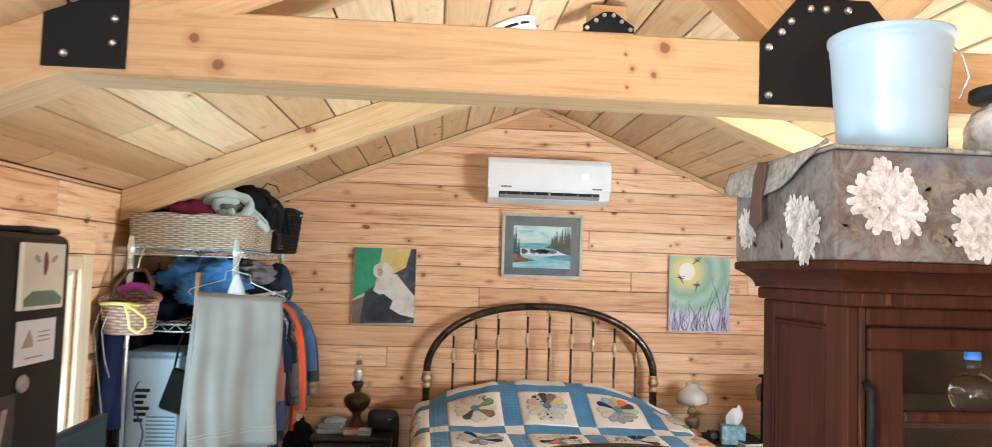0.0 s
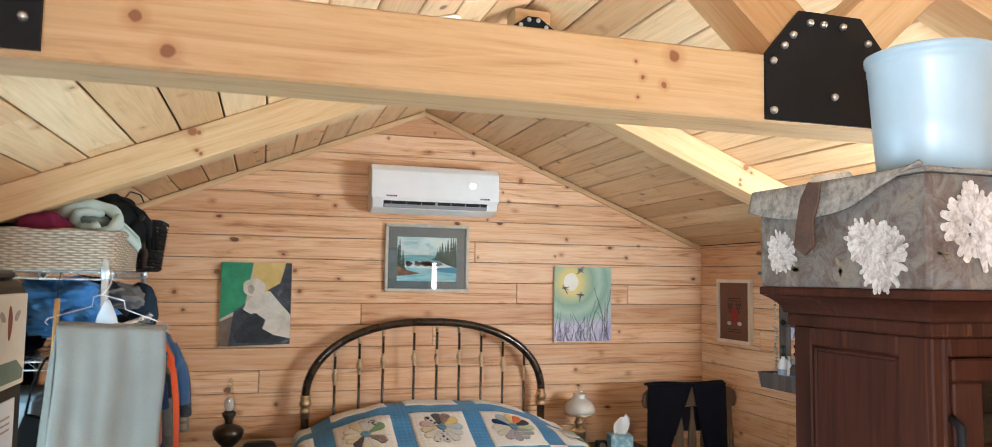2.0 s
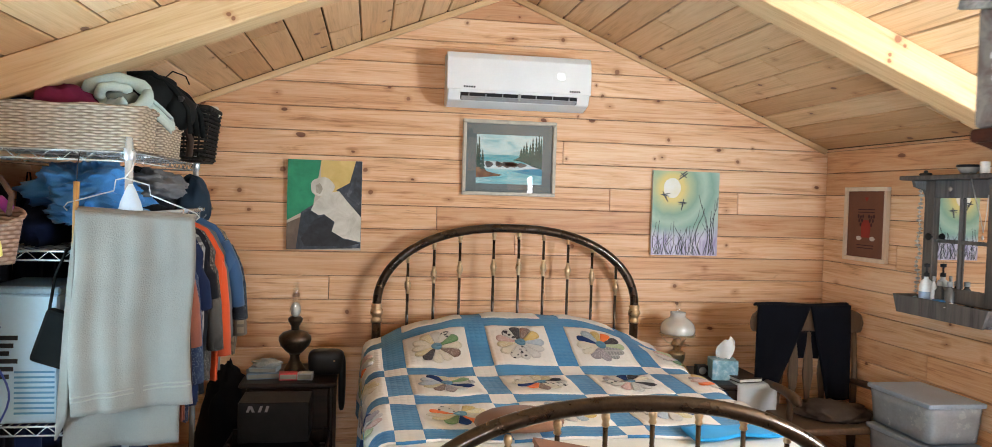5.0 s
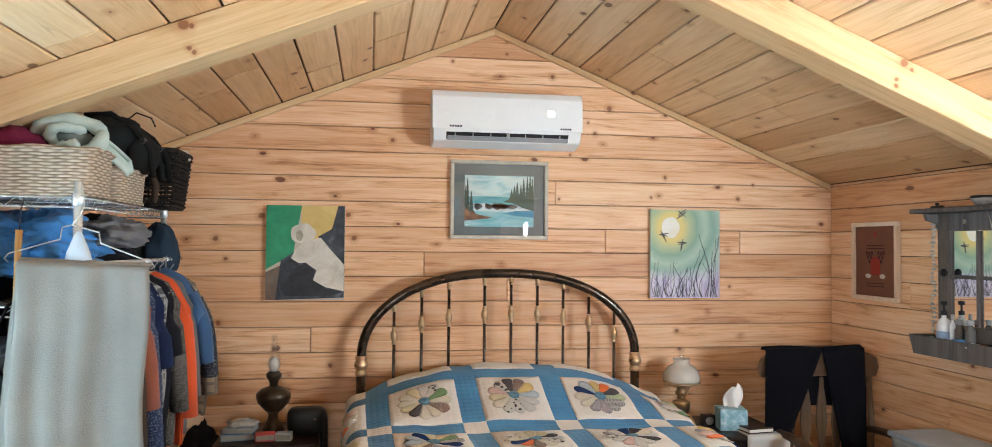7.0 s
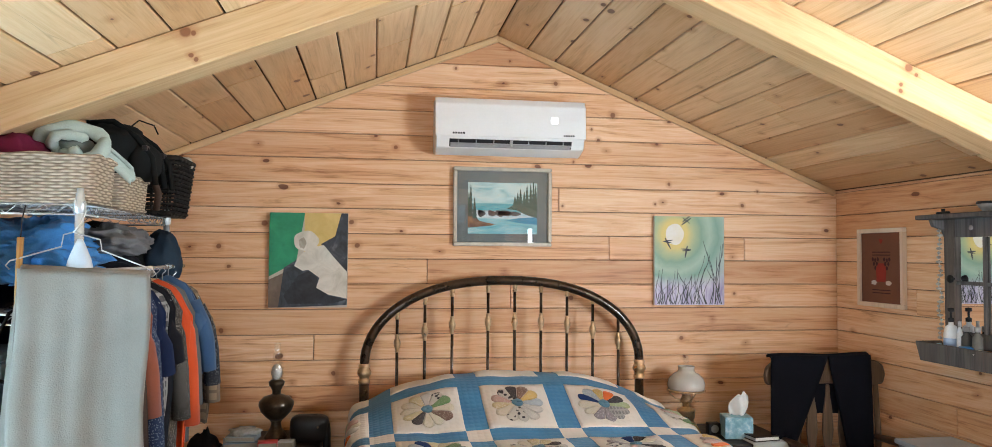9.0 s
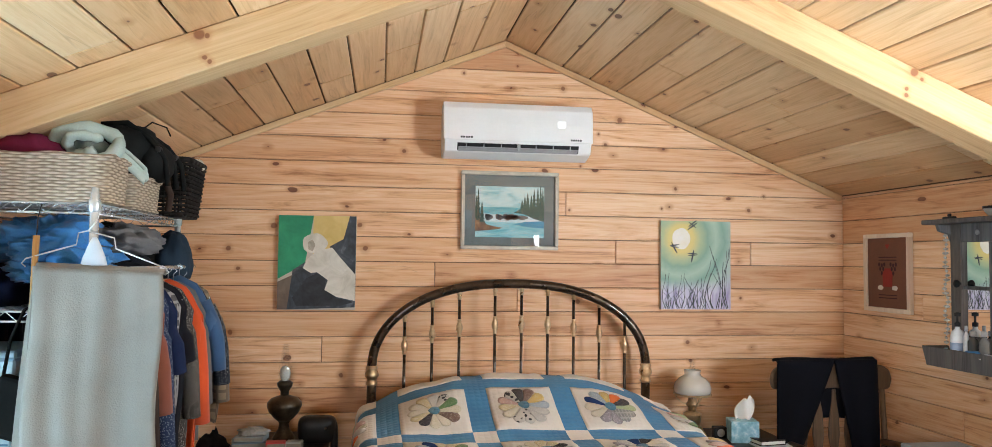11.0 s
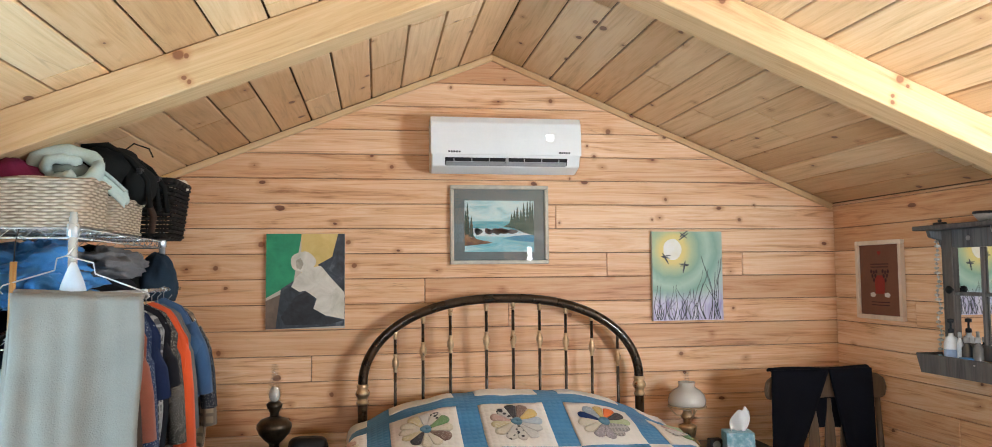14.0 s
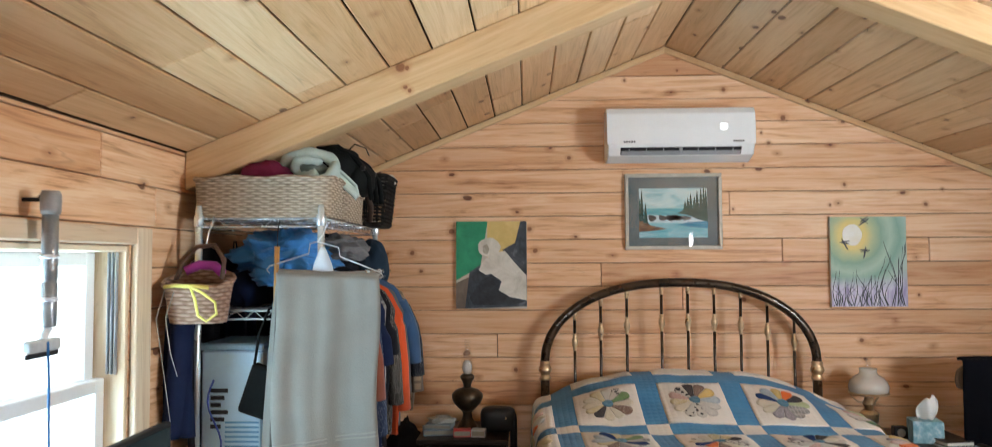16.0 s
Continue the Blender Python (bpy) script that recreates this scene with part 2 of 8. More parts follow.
WALL_KNOTS = [(x, 0.0, z, r) for x, z, r in (
    (0.07, 2.56, 0.009), (0.07, 2.49, 0.007), (0.32, 2.38, 0.012), (-0.22, 2.44, 0.008), (0.64, 2.22, 0.015), (0.52, 2.14, 0.007),
    (0.56, 2.08, 0.010), (-0.53, 2.01, 0.011), (0.96, 1.85, 0.010), (0.42, 1.96, 0.007), (1.48, 1.82, 0.008), (1.39, 1.74, 0.010),
    (0.88, 1.74, 0.007), (0.36, 1.72, 0.008), (-1.18, 1.61, 0.016), (-0.75, 1.62, 0.013), (-0.72, 1.50, 0.014), (-1.40, 1.49, 0.013),
    (-1.35, 1.39, 0.010), (-1.38, 1.07, 0.013), (-0.83, 0.85, 0.012), (1.03, 1.01, 0.012), (1.34, 1.25, 0.008), (0.41, 1.23, 0.013))]
PINE_WALL = pine("pine_wall_boards", "x", spots=WALL_KNOTS, knots=0.58, pale=(0.88, 0.625, 0.41), mid=(0.77, 0.46, 0.255), dark=(0.42, 0.185, 0.082))
PINE_SIDE = pine("pine_side_boards", "y", knots=0.50, pale=(0.88, 0.625, 0.41), mid=(0.77, 0.46, 0.255), dark=(0.42, 0.185, 0.082))
PINE_CEIL = pine("pine_ceiling_boards", "y", island=True, pale=(0.81, 0.59, 0.365), mid=(0.72, 0.485, 0.265), dark=(0.54, 0.34, 0.17), knots=0.50, cross="x", rough=0.42)
PINE_BEAM = pine("pine_timber", "x", pale=(0.66, 0.455, 0.255), mid=(0.59, 0.385, 0.195), dark=(0.47, 0.275, 0.125), knots=0.86, knot_scale=3.2)
PINE_TRIM = pine("pine_trim", "x", pale=(0.76, 0.58, 0.34), mid=(0.70, 0.50, 0.27), dark=(0.58, 0.37, 0.18), knots=0.9)
PINE_TRIM_Z = pine("pine_casing", "z", pale=(0.76, 0.58, 0.34), mid=(0.70, 0.50, 0.27), dark=(0.58, 0.37, 0.18), knots=0.9)
PALE_CASING = pine("pale_casing", "z", pale=(0.86, 0.76, 0.60), mid=(0.82, 0.70, 0.53), dark=(0.70, 0.56, 0.39), knots=0.97)
PALE_HEAD = pine("pale_head_casing", "y", pale=(0.86, 0.76, 0.60), mid=(0.82, 0.70, 0.53), dark=(0.70, 0.56, 0.39), knots=0.97)
TIE_KNOTS = [(-1.143, -3.285, 2.008, 0.011), (-1.092, -3.285, 1.953, 0.013), (-0.155, -3.285, 2.040, 0.012), (-0.177, -3.285, 1.978, 0.007), (-0.225, -3.285, 1.99, 0.005), (-0.24, -3.285, 2.02, 0.004), (-0.235, -3.285, 1.95, 0.004)]
PINE_TIE = pine("pine_tie_timber", "x", spots=TIE_KNOTS, pale=(0.66, 0.455, 0.255), mid=(0.59, 0.385, 0.195), dark=(0.47, 0.275, 0.125), knots=1.1)
PINE_RAFT = pine("pine_rafter_timber", "x", spots=[(1.300, -0.14, -0.018, 0.017), (1.295, -0.14, -0.085, 0.008), (1.302, -0.14, -0.105, 0.008), (0.60, -0.14, -0.03, 0.014), (1.335, -0.14, -0.03, 0.008),
                                                   (1.30, 0.0, -0.018, 0.018), (1.31, 0.0, -0.088, 0.008), (1.30, 0.0, -0.106, 0.008), (0.55, 0.0, -0.05, 0.016), (1.28, 0.0, -0.03, 0.008)], pale=(0.66, 0.455, 0.255), mid=(0.59, 0.385, 0.195), dark=(0.47, 0.275, 0.125), knots=1.1)
BACKING = surf("dark_gap", (0.10, 0.055, 0.025), 0.9)
FLOOR_WOOD = pine("floor_planks", "y", island=True, pale=(0.17, 0.095, 0.05), mid=(0.12, 0.065, 0.032), dark=(0.07, 0.035, 0.018), rough=0.4)
BLACK_STEEL = surf("black_painted_steel", (0.008, 0.008, 0.009), 0.6, 0.0, 0.3)
BOLT = surf("zinc_bolt", (0.62, 0.62, 0.60), 0.35, 0.9)
WHITE_PLASTIC = surf("white_plastic", (0.80, 0.81, 0.80), 0.35, 0, 0.03, bump=0.02)
WHITE_FRAME = surf("white_vinyl", (0.82, 0.84, 0.85), 0.4, 0, 0.04, bump=0.02)
DARK_PLASTIC = surf("dark_plastic", (0.02, 0.02, 0.022), 0.45, bump=0.05)
GREY_PLASTIC = surf("grey_plastic", (0.32, 0.33, 0.34), 0.45, bump=0.05)
BED_TUBE = surf("dark_bronzed_tube", (0.045, 0.028, 0.017), 0.28, 0.75, 0.5, scale=14, coat=0.4, bump=0.03)
BRASS = surf("worn_brass", (0.62, 0.45, 0.27), 0.30, 0.95, 0.3, scale=20, bump=0.04)
GLASS = thin_glass("clear_glass")
CABINET_GLASS = thin_glass("old_cabinet_glass", 0.02)
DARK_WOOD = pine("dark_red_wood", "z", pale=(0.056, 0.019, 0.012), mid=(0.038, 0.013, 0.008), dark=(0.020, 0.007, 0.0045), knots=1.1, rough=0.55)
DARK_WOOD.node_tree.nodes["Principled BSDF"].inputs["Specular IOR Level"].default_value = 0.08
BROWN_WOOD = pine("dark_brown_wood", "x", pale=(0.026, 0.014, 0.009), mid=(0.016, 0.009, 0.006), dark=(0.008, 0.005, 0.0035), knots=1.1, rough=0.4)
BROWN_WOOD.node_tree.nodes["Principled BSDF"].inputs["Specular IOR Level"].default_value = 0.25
GREY_WOOD = pine("weathered_grey_wood", "z", pale=(0.165, 0.165, 0.17), mid=(0.115, 0.116, 0.122), dark=(0.06, 0.06, 0.064), knots=0.9, rough=0.75)
CHROME = surf("chromed_wire", (0.80, 0.88, 0.95), 0.25, 0.7, 0.1)
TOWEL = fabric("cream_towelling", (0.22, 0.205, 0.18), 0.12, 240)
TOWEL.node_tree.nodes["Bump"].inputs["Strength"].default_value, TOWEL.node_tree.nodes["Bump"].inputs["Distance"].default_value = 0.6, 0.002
PAPER = surf("card_paper", (0.78, 0.77, 0.72), 0.8, 0, 0.05, bump=0.05)


# ---- mesh helpers ----
def box(bm, lo, hi, bevel=0.0, seg=1):
    """A block between two corners, with rounded edges."""
    tmp = bmesh.new()
    bmesh.ops.create_cube(tmp, size=1.0)
    for v in tmp.verts:
        v.co = Vector([lo[i] + (v.co[i] + 0.5) * (hi[i] - lo[i]) for i in range(3)])
    if bevel:
        bmesh.ops.bevel(tmp, geom=list(tmp.edges), offset=bevel, segments=seg, affect="EDGES", profile=0.5)
    return absorb(bm, tmp)


def absorb(bm, tmp, m=None):
    if m is not None:
        bmesh.ops.transform(tmp, matrix=m, verts=tmp.verts)
    me = bpy.data.meshes.new("tmp")
    tmp.to_mesh(me)
    tmp.free()
    bm.from_mesh(me)
    bpy.data.meshes.remove(me)
    return bm


def blk(lo, hi, bevel=0.003, seg=1):
    return box(bmesh.new(), lo, hi, bevel, seg)


def prism(points, axis, a, b, bevel=0.0):
    """A polygon, drawn in the two other axes, pushed from a to b along an axis."""
    bm = bmesh.new()
    i = "xyz".index(axis)

    def put(p, h):
        q = list(p)
        q.insert(i, h)
        return bm.verts.new(q)
    lo, hi = [put(p, a) for p in points], [put(p, b) for p in points]
    n = len(points)
    bm.faces.new(lo), bm.faces.new(hi)
    for k in range(n):
        bm.faces.new((lo[k], lo[(k + 1) % n], hi[(k + 1) % n], hi[k]))
    bmesh.ops.recalc_face_normals(bm, faces=bm.faces)
    if bevel:
        bmesh.ops.bevel(bm, geom=list(bm.edges), offset=bevel, segments=1, affect="EDGES")
    return bm


def lathe(profile, seg=24, m=None, bm=None):
    """A turned shape: (radius, height) from foot to top."""
    tmp = bmesh.new()
    rings = []
    for r, z in profile:
        if r < 1e-5:
            rings.append([tmp.verts.new((0, 0, z))])
        else:
            rings.append([tmp.verts.new((r * math.cos(2 * math.pi * k / seg), r * math.sin(2 * math.pi * k / seg), z)) for k in range(seg)])
    for p, q in zip(rings, rings[1:]):
        for k in range(seg):
            j = (k + 1) % seg
            if len(p) == 1 and len(q) == 1:
                continue
            if len(p) == 1:
                tmp.faces.new((p[0], q[k], q[j]))
            elif len(q) == 1:
                tmp.faces.new((p[k], p[j], q[0]))
            else:
                tmp.faces.new((p[k], p[j], q[j], q[k]))
    for ring in (rings[0], rings[-1]):
        if len(ring) > 1:
            tmp.faces.new(ring)
    bmesh.ops.recalc_face_normals(tmp, faces=tmp.faces)
    for f in tmp.faces:
        f.smooth = True
    return absorb(bm if bm is not None else bmesh.new(), tmp, m)


def tube(points, r, seg=10, bm=None, closed=False):
    """A round rod along points; r may be one radius or one a point."""
    pts = [Vector(p) for p in points]
    n = len(pts)
    radii = r if isinstance(r, (list, tuple)) else [r] * n
    tmp = bmesh.new()
    rings, side = [], None
    for i, p in enumerate(pts):
        if closed:
            d = pts[(i + 1) % n] - pts[i - 1]
        else:
            d = pts[min(i + 1, n - 1)] - pts[max(i - 1, 0)]
        d.normalize()
        if side is None:
            side = d.orthogonal().normalized()
        side = (side - d * side.dot(d)).normalized()
        up = d.cross(side)
        rings.append([tmp.verts.new(p + radii[i] * (math.cos(2 * math.pi * k / seg) * side + math.sin(2 * math.pi * k / seg) * up)) for k in range(seg)])
    pairs = list(zip(rings, rings[1:])) + ([(rings[-1], rings[0])] if closed else [])
    for a, b in pairs:
        for k in range(seg):
            j = (k + 1) % seg
            tmp.faces.new((a[k], a[j], b[j], b[k]))
    if not closed:
        tmp.faces.new(rings[0]), tmp.faces.new(rings[-1])
    bmesh.ops.recalc_face_normals(tmp, faces=tmp.faces)
    for f in tmp.faces:
        f.smooth = True
    return absorb(bm if bm is not None else bmesh.new(), tmp)


def sheet(fn, nu, nv, thick=0.004, uv=None, closed_u=False):
    """A cloth or shell: fn(u, v) gives the place for u, v in 0..1; it gets a back side."""
    bm = bmesh.new()
    grid = [[bm.verts.new(fn(i / nu, j / nv)) for i in range(nu + (0 if closed_u else 1))] for j in range(nv + 1)]
    lay = bm.loops.layers.uv.new("UVMap") if uv else None
    cols = nu if closed_u else nu
    for j in range(nv):
        for i in range(cols):
            i2 = (i + 1) % nu if closed_u else i + 1
            f = bm.faces.new((grid[j][i], grid[j][i2], grid[j + 1][i2], grid[j + 1][i]))
            f.smooth = True
            if lay:
                for lp, (a, b) in zip(f.loops, ((i, j), (i + 1, j), (i + 1, j + 1), (i, j + 1))):
                    lp[lay].uv = uv(a / nu, b / nv)
    bm.normal_update()
    if thick:
        bmesh.ops.solidify(bm, geom=list(bm.faces), thickness=thick)
    return bm


def lump(fn, nu=24, nv=14):
    """A closed soft body: fn(direction) gives the radius vector."""
    bm = bmesh.new()
    bmesh.ops.create_uvsphere(bm, u_segments=nu, v_segments=nv, radius=1.0)
    for v in bm.verts:
        v.co = fn(v.co.copy())
    for f in bm.faces:
        f.smooth = True
    return bm


def mesh_of(name, bm, material):
    me = bpy.data.meshes.new(name)
    bm.to_mesh(me)
    bm.free()
    for m in material if isinstance(material, (list, tuple)) else [material]:
        me.materials.append(m)
    return me


def part(name, bm, material, parent=None, label=""):
    """One mesh object under a thing or a part."""
    ob = new(name, mesh_of(name, bm, material))
    ob.parent = parent
    if label:
        ob["label"] = label
    return ob


def thing(name, at, label, category, group="", turn=0.0):
    ob = new(name)
    ob.empty_display_size = 0.05
    ob.matrix_world = pose(*at, 0, 0, turn)
    return tagged(ob, label, category, group)


def solid(name, bm, material, label, category, at=(0, 0, 0), group="", turn=0.0):
    """A thing that is one mesh."""
    ob = new(name, mesh_of(name, bm, material))
    ob.matrix_world = pose(*at, 0, 0, turn)
    return tagged(ob, label, category, group)


def structure(name, bm, material, label=""):
    ob = new(name, mesh_of(name, bm, material))
    return tagged(ob, label, "", "", "structure")


def wob(x, y, z=0.0, s=1.0):
    return noise.noise(Vector((x * s, y * s, z * s)))


def roof(x):
    return RIDGE - SLOPE * abs(x)


# ---- the shell ----
floor = structure("floor", blk((-HALF - 0.14, BACK - 0.14, -0.12), (HALF + 0.14, 0.14, -0.022), 0), BACKING, "dark plank floor")
bm = bmesh.new()
for i in range(27):
    x0 = -HALF + i * 0.145
    box(bm, (x0 + 0.001, BACK, -0.022), (min(x0 + 0.144, HALF), 0.0, 0.0), 0.0015)
part("floor_planks", bm, FLOOR_WOOD, floor)["kind"] = "stuff"

ground = structure("ground", blk((-60, -60, -0.9), (60, 60, -0.6), 0), surf("grass_ground", (0.16, 0.20, 0.09), 0.9, 0, 0.4, 0.6, 8.0), "grassy ground outside the cabin")

# walls: a dark backing with a board in front of every course
wall_north = structure("wall_north", prism([(-HALF - 0.14, -0.02), (HALF + 0.14, -0.02), (HALF + 0.14, EAVE), (0, RIDGE + 0.05), (-HALF - 0.14, EAVE)], "y", 0.02, 0.14), BACKING, "gable wall of horizontal knotty pine boards")
WEST_WIN = (-2.77, -1.955, 0.62, 1.50)      # y0, y1, z0, z1
ADDED_WEST_WIN = (-6.2, -5.3, 0.75, 1.70)
EAST_WIN = (-3.50, -2.40, 0.96, 1.70)
DOOR = (1.575, 1.665, 0.45, 1.822)             # x0, x1, z0, z1 of the sidelight
ADDED_END_WIN = (-1.25, -0.35, 0.80, 1.70)


def wall_with_openings(name, axis, at, far, lo, hi, top, holes, label):
    """A backing wall as blocks round its openings."""
    bm = bmesh.new()

    def add(a0, a1, z0, z1):
        if a1 - a0 < 1e-4 or z1 - z0 < 1e-4:
            return
        if axis == "x":
            box(bm, (min(at, far), a0, z0), (max(at, far), a1, z1))
        else:
            box(bm, (a0, min(at, far), z0), (a1, max(at, far), z1))
    edge = lo
    for a0, a1, z0, z1 in sorted(holes):
        add(edge, a0, -0.02, top)
        add(a0, a1, -0.02, z0)
        add(a0, a1, z1, top)
        edge = a1
    add(edge, hi, -0.02, top)
    return structure(name, bm, BACKING, label)


wall_west = wall_with_openings("wall_west", "x", -HALF - 0.02, -HALF - 0.14, BACK, 0.02, EAVE + 0.02, [WEST_WIN, ADDED_WEST_WIN], "side wall of pine boards with a bright window")
wall_east = wall_with_openings("wall_east", "x", HALF + 0.02, HALF + 0.14, BACK, 0.02, EAVE + 0.02, [EAST_WIN], "side wall of knotty pine boards")
wall_south = wall_with_openings("wall_south", "y", BACK - 0.02, BACK - 0.14, -HALF - 0.14, HALF + 0.14, EAVE, [DOOR, ADDED_END_WIN], "end wall of pine boards with a sidelight and an added window")
part("gable", prism([(-HALF - 0.14, EAVE), (HALF + 0.14, EAVE), (0, RIDGE + 0.05)], "y", BACK - 0.14, BACK), PINE_WALL, wall_south)

# the ceiling, one mesh a slope, its boards along the room
for side in (-1, 1):
    bm = bmesh.new()
    length = HALF / math.cos(TILT)
    rng = random.Random(5 + side)
    w = 0.1635
    first = 0.0282 if side < 0 else 0.0134
    seams = [0.0] + [first + w * k for k in range(1, 13) if first + w * k < length - 0.02] + [length]
    for s0, s1 in zip(seams, seams[1:]):
        cuts = [BACK]
        y = BACK + rng.uniform(0.6, 2.4)
        while y < -0.4:
            cuts.append(y)
            y += rng.uniform(1.2, 3.0)
        cuts.append(0.0)
        for a, b in zip(cuts, cuts[1:]):
            d = rng.uniform(0, 0.0015)
            box(bm, (s0 + 0.0034, a + 0.001, d), (s1 - 0.0034, b - 0.001, 0.02), 0.0035)
    deck = bmesh.new()
    box(deck, (-0.02, BACK - 0.14, 0.022), (length + 0.25, 0.14, 0.12))
    if side > 0:
        m = Matrix.Translation((0, 0, RIDGE)) @ Matrix.Rotation(TILT, 4, "Y")
    else:
        m = Matrix.Translation((0, 0, RIDGE)) @ Matrix.Diagonal((-1, 1, 1, 1)) @ Matrix.Rotation(TILT, 4, "Y")
    bmesh.ops.transform(bm, matrix=m, verts=bm.verts)
    bmesh.ops.recalc_face_normals(bm, faces=bm.faces)
    structure("ceiling", bm, PINE_CEIL, "sloping ceiling of pale pine planks")
    bmesh.ops.transform(deck, matrix=m, verts=deck.verts)
    bmesh.ops.recalc_face_normals(deck, faces=deck.faces)
    structure("roof", deck, BACKING, "dark roof deck over the ceiling planks")

# rake trim where ceiling and gable meet
for side in (-1, 1):
    bm = blk((0.0, -0.022, -0.036), (HALF / math.cos(TILT) - 0.004, -0.001, -0.003), 0.006, 2)
    m = Matrix.Translation((0, 0, RIDGE)) @ (Matrix.Identity(4) if side > 0 else Matrix.Rotation(math.pi, 4, "Z") @ Matrix.Translation((0, 0.023, 0))) @ Matrix.Rotation(TILT, 4, "Y")
    ob = structure("trim", bm, PINE_TRIM, "pine moulding under the roof slope")
    ob.matrix_world = m

# rafters of the near pair, with the black plate at the peak
RAFT_Y, RAFT_D, RAFT_W = -1.60, 0.125, 0.14


def rafter(y, side, depth, wide):
    bm = blk((0.0, -wide, -depth), (HALF / math.cos(TILT) - 0.002, 0.0, -0.001), 0.004)
    for v in bm.verts:                       # both ends cut plumb
        v.co.x += -v.co.z * math.tan(TILT)
    m = Matrix.Translation((0, y + wide, RIDGE)) @ (Matrix.Identity(4) if side > 0 else Matrix.Rotation(math.pi, 4, "Z") @ Matrix.Translation((0, wide, 0))) @ Matrix.Rotation(TILT, 4, "Y")
    ob = structure("rafter", bm, PINE_RAFT, "planed pine rafter with dark knots")
    ob.matrix_world = m
    return ob


for yy in (RAFT_Y, -3.285, -5.2):
    for side in (-1, 1):
        rafter(yy, side, RAFT_D, RAFT_W)


def bolts(parent, spots, y):
    for x, z in spots:
        bm = lathe([(0.0, 0.0), (0.0085, 0.0), (0.0085, 0.004), (0.0055, 0.009), (0.0, 0.010)], 8, pose(x, y, z, 90, 0, 0))
        part("bolt", bm, BOLT, parent)


APEX_Y = -2.0
apex_plate = structure("apex_plate", prism([(-0.10, 2.483), (0.10, 2.483), (0.10, 2.507), (0.022, 2.561), (-0.022, 2.561), (-0.10, 2.507)], "y", APEX_Y - 0.008, APEX_Y - 0.001), BLACK_STEEL, "black steel gusset plate under the ridge")
bolts(apex_plate, [(-0.085, 2.495), (0.085, 2.495), (-0.018, 2.548), (0.018, 2.548), (-0.05, 2.525), (0.05, 2.525)], APEX_Y - 0.008)
structure("ridge_block", blk((-0.07, APEX_Y, 2.488), (0.07, APEX_Y + 0.10, 2.592), 0.004), PINE_BEAM, "short pine block under the ridge")

# the tie beam with its gusset plates
BEAM_Y = -3.285
tie = structure("tie_beam", blk((-HALF, BEAM_Y, 1.922), (HALF, BEAM_Y + 0.135, 2.066), 0.005), PINE_TIE, "pale pine tie beam across the room")
heel = structure("gusset_plate", prism([(-1.44, 1.934), (-1.275, 1.934), (-1.275, 2.16), (-1.44, 2.10)], "y", BEAM_Y - 0.008, BEAM_Y - 0.001), BLACK_STEEL, "black steel gusset plate bolted to the beam")
bolts(heel, [(-1.395, 1.96), (-1.30, 1.985), (-1.298, 2.035), (-1.41, 2.07), (-1.30, 2.09)], BEAM_Y - 0.008)
middle = structure("gusset_plate", prism([(0.055, 1.926), (0.386, 1.926), (0.386, 2.066), (0.30, 2.165), (0.14, 2.165), (0.055, 2.066)], "y", BEAM_Y - 0.008, BEAM_Y - 0.001), BLACK_STEEL, "black steel gusset plate bolted to the beam")
bolts(middle, [(0.072, 1.945), (0.072, 2.05), (0.10, 2.085), (0.122, 2.11), (0.165, 2.14), (0.20, 2.14), (0.225, 1.985), (0.36, 1.945), (0.36, 2.05), (0.34, 2.085), (0.315, 2.11), (0.25, 2.14)], BEAM_Y - 0.008)
for sgn in (-1, 1):                           # webs that rise from the middle plate
    bm = blk((0.0, 0.0, -0.06), (0.41 if sgn > 0 else 0.52, 0.12, 0.06), 0.004)
    ob = structure("truss_web", bm, PINE_BEAM, "slanting pine web of the roof truss")
    ob.matrix_world = pose(0.22 + sgn * 0.06, BEAM_Y + 0.005, 2.10, 0, -42 if sgn > 0 else -138, 0) if sgn > 0 else Matrix.Translation((0.16, BEAM_Y + 0.005, 2.10)) @ Matrix.Rotation(radians(180 + 42), 4, "Y")


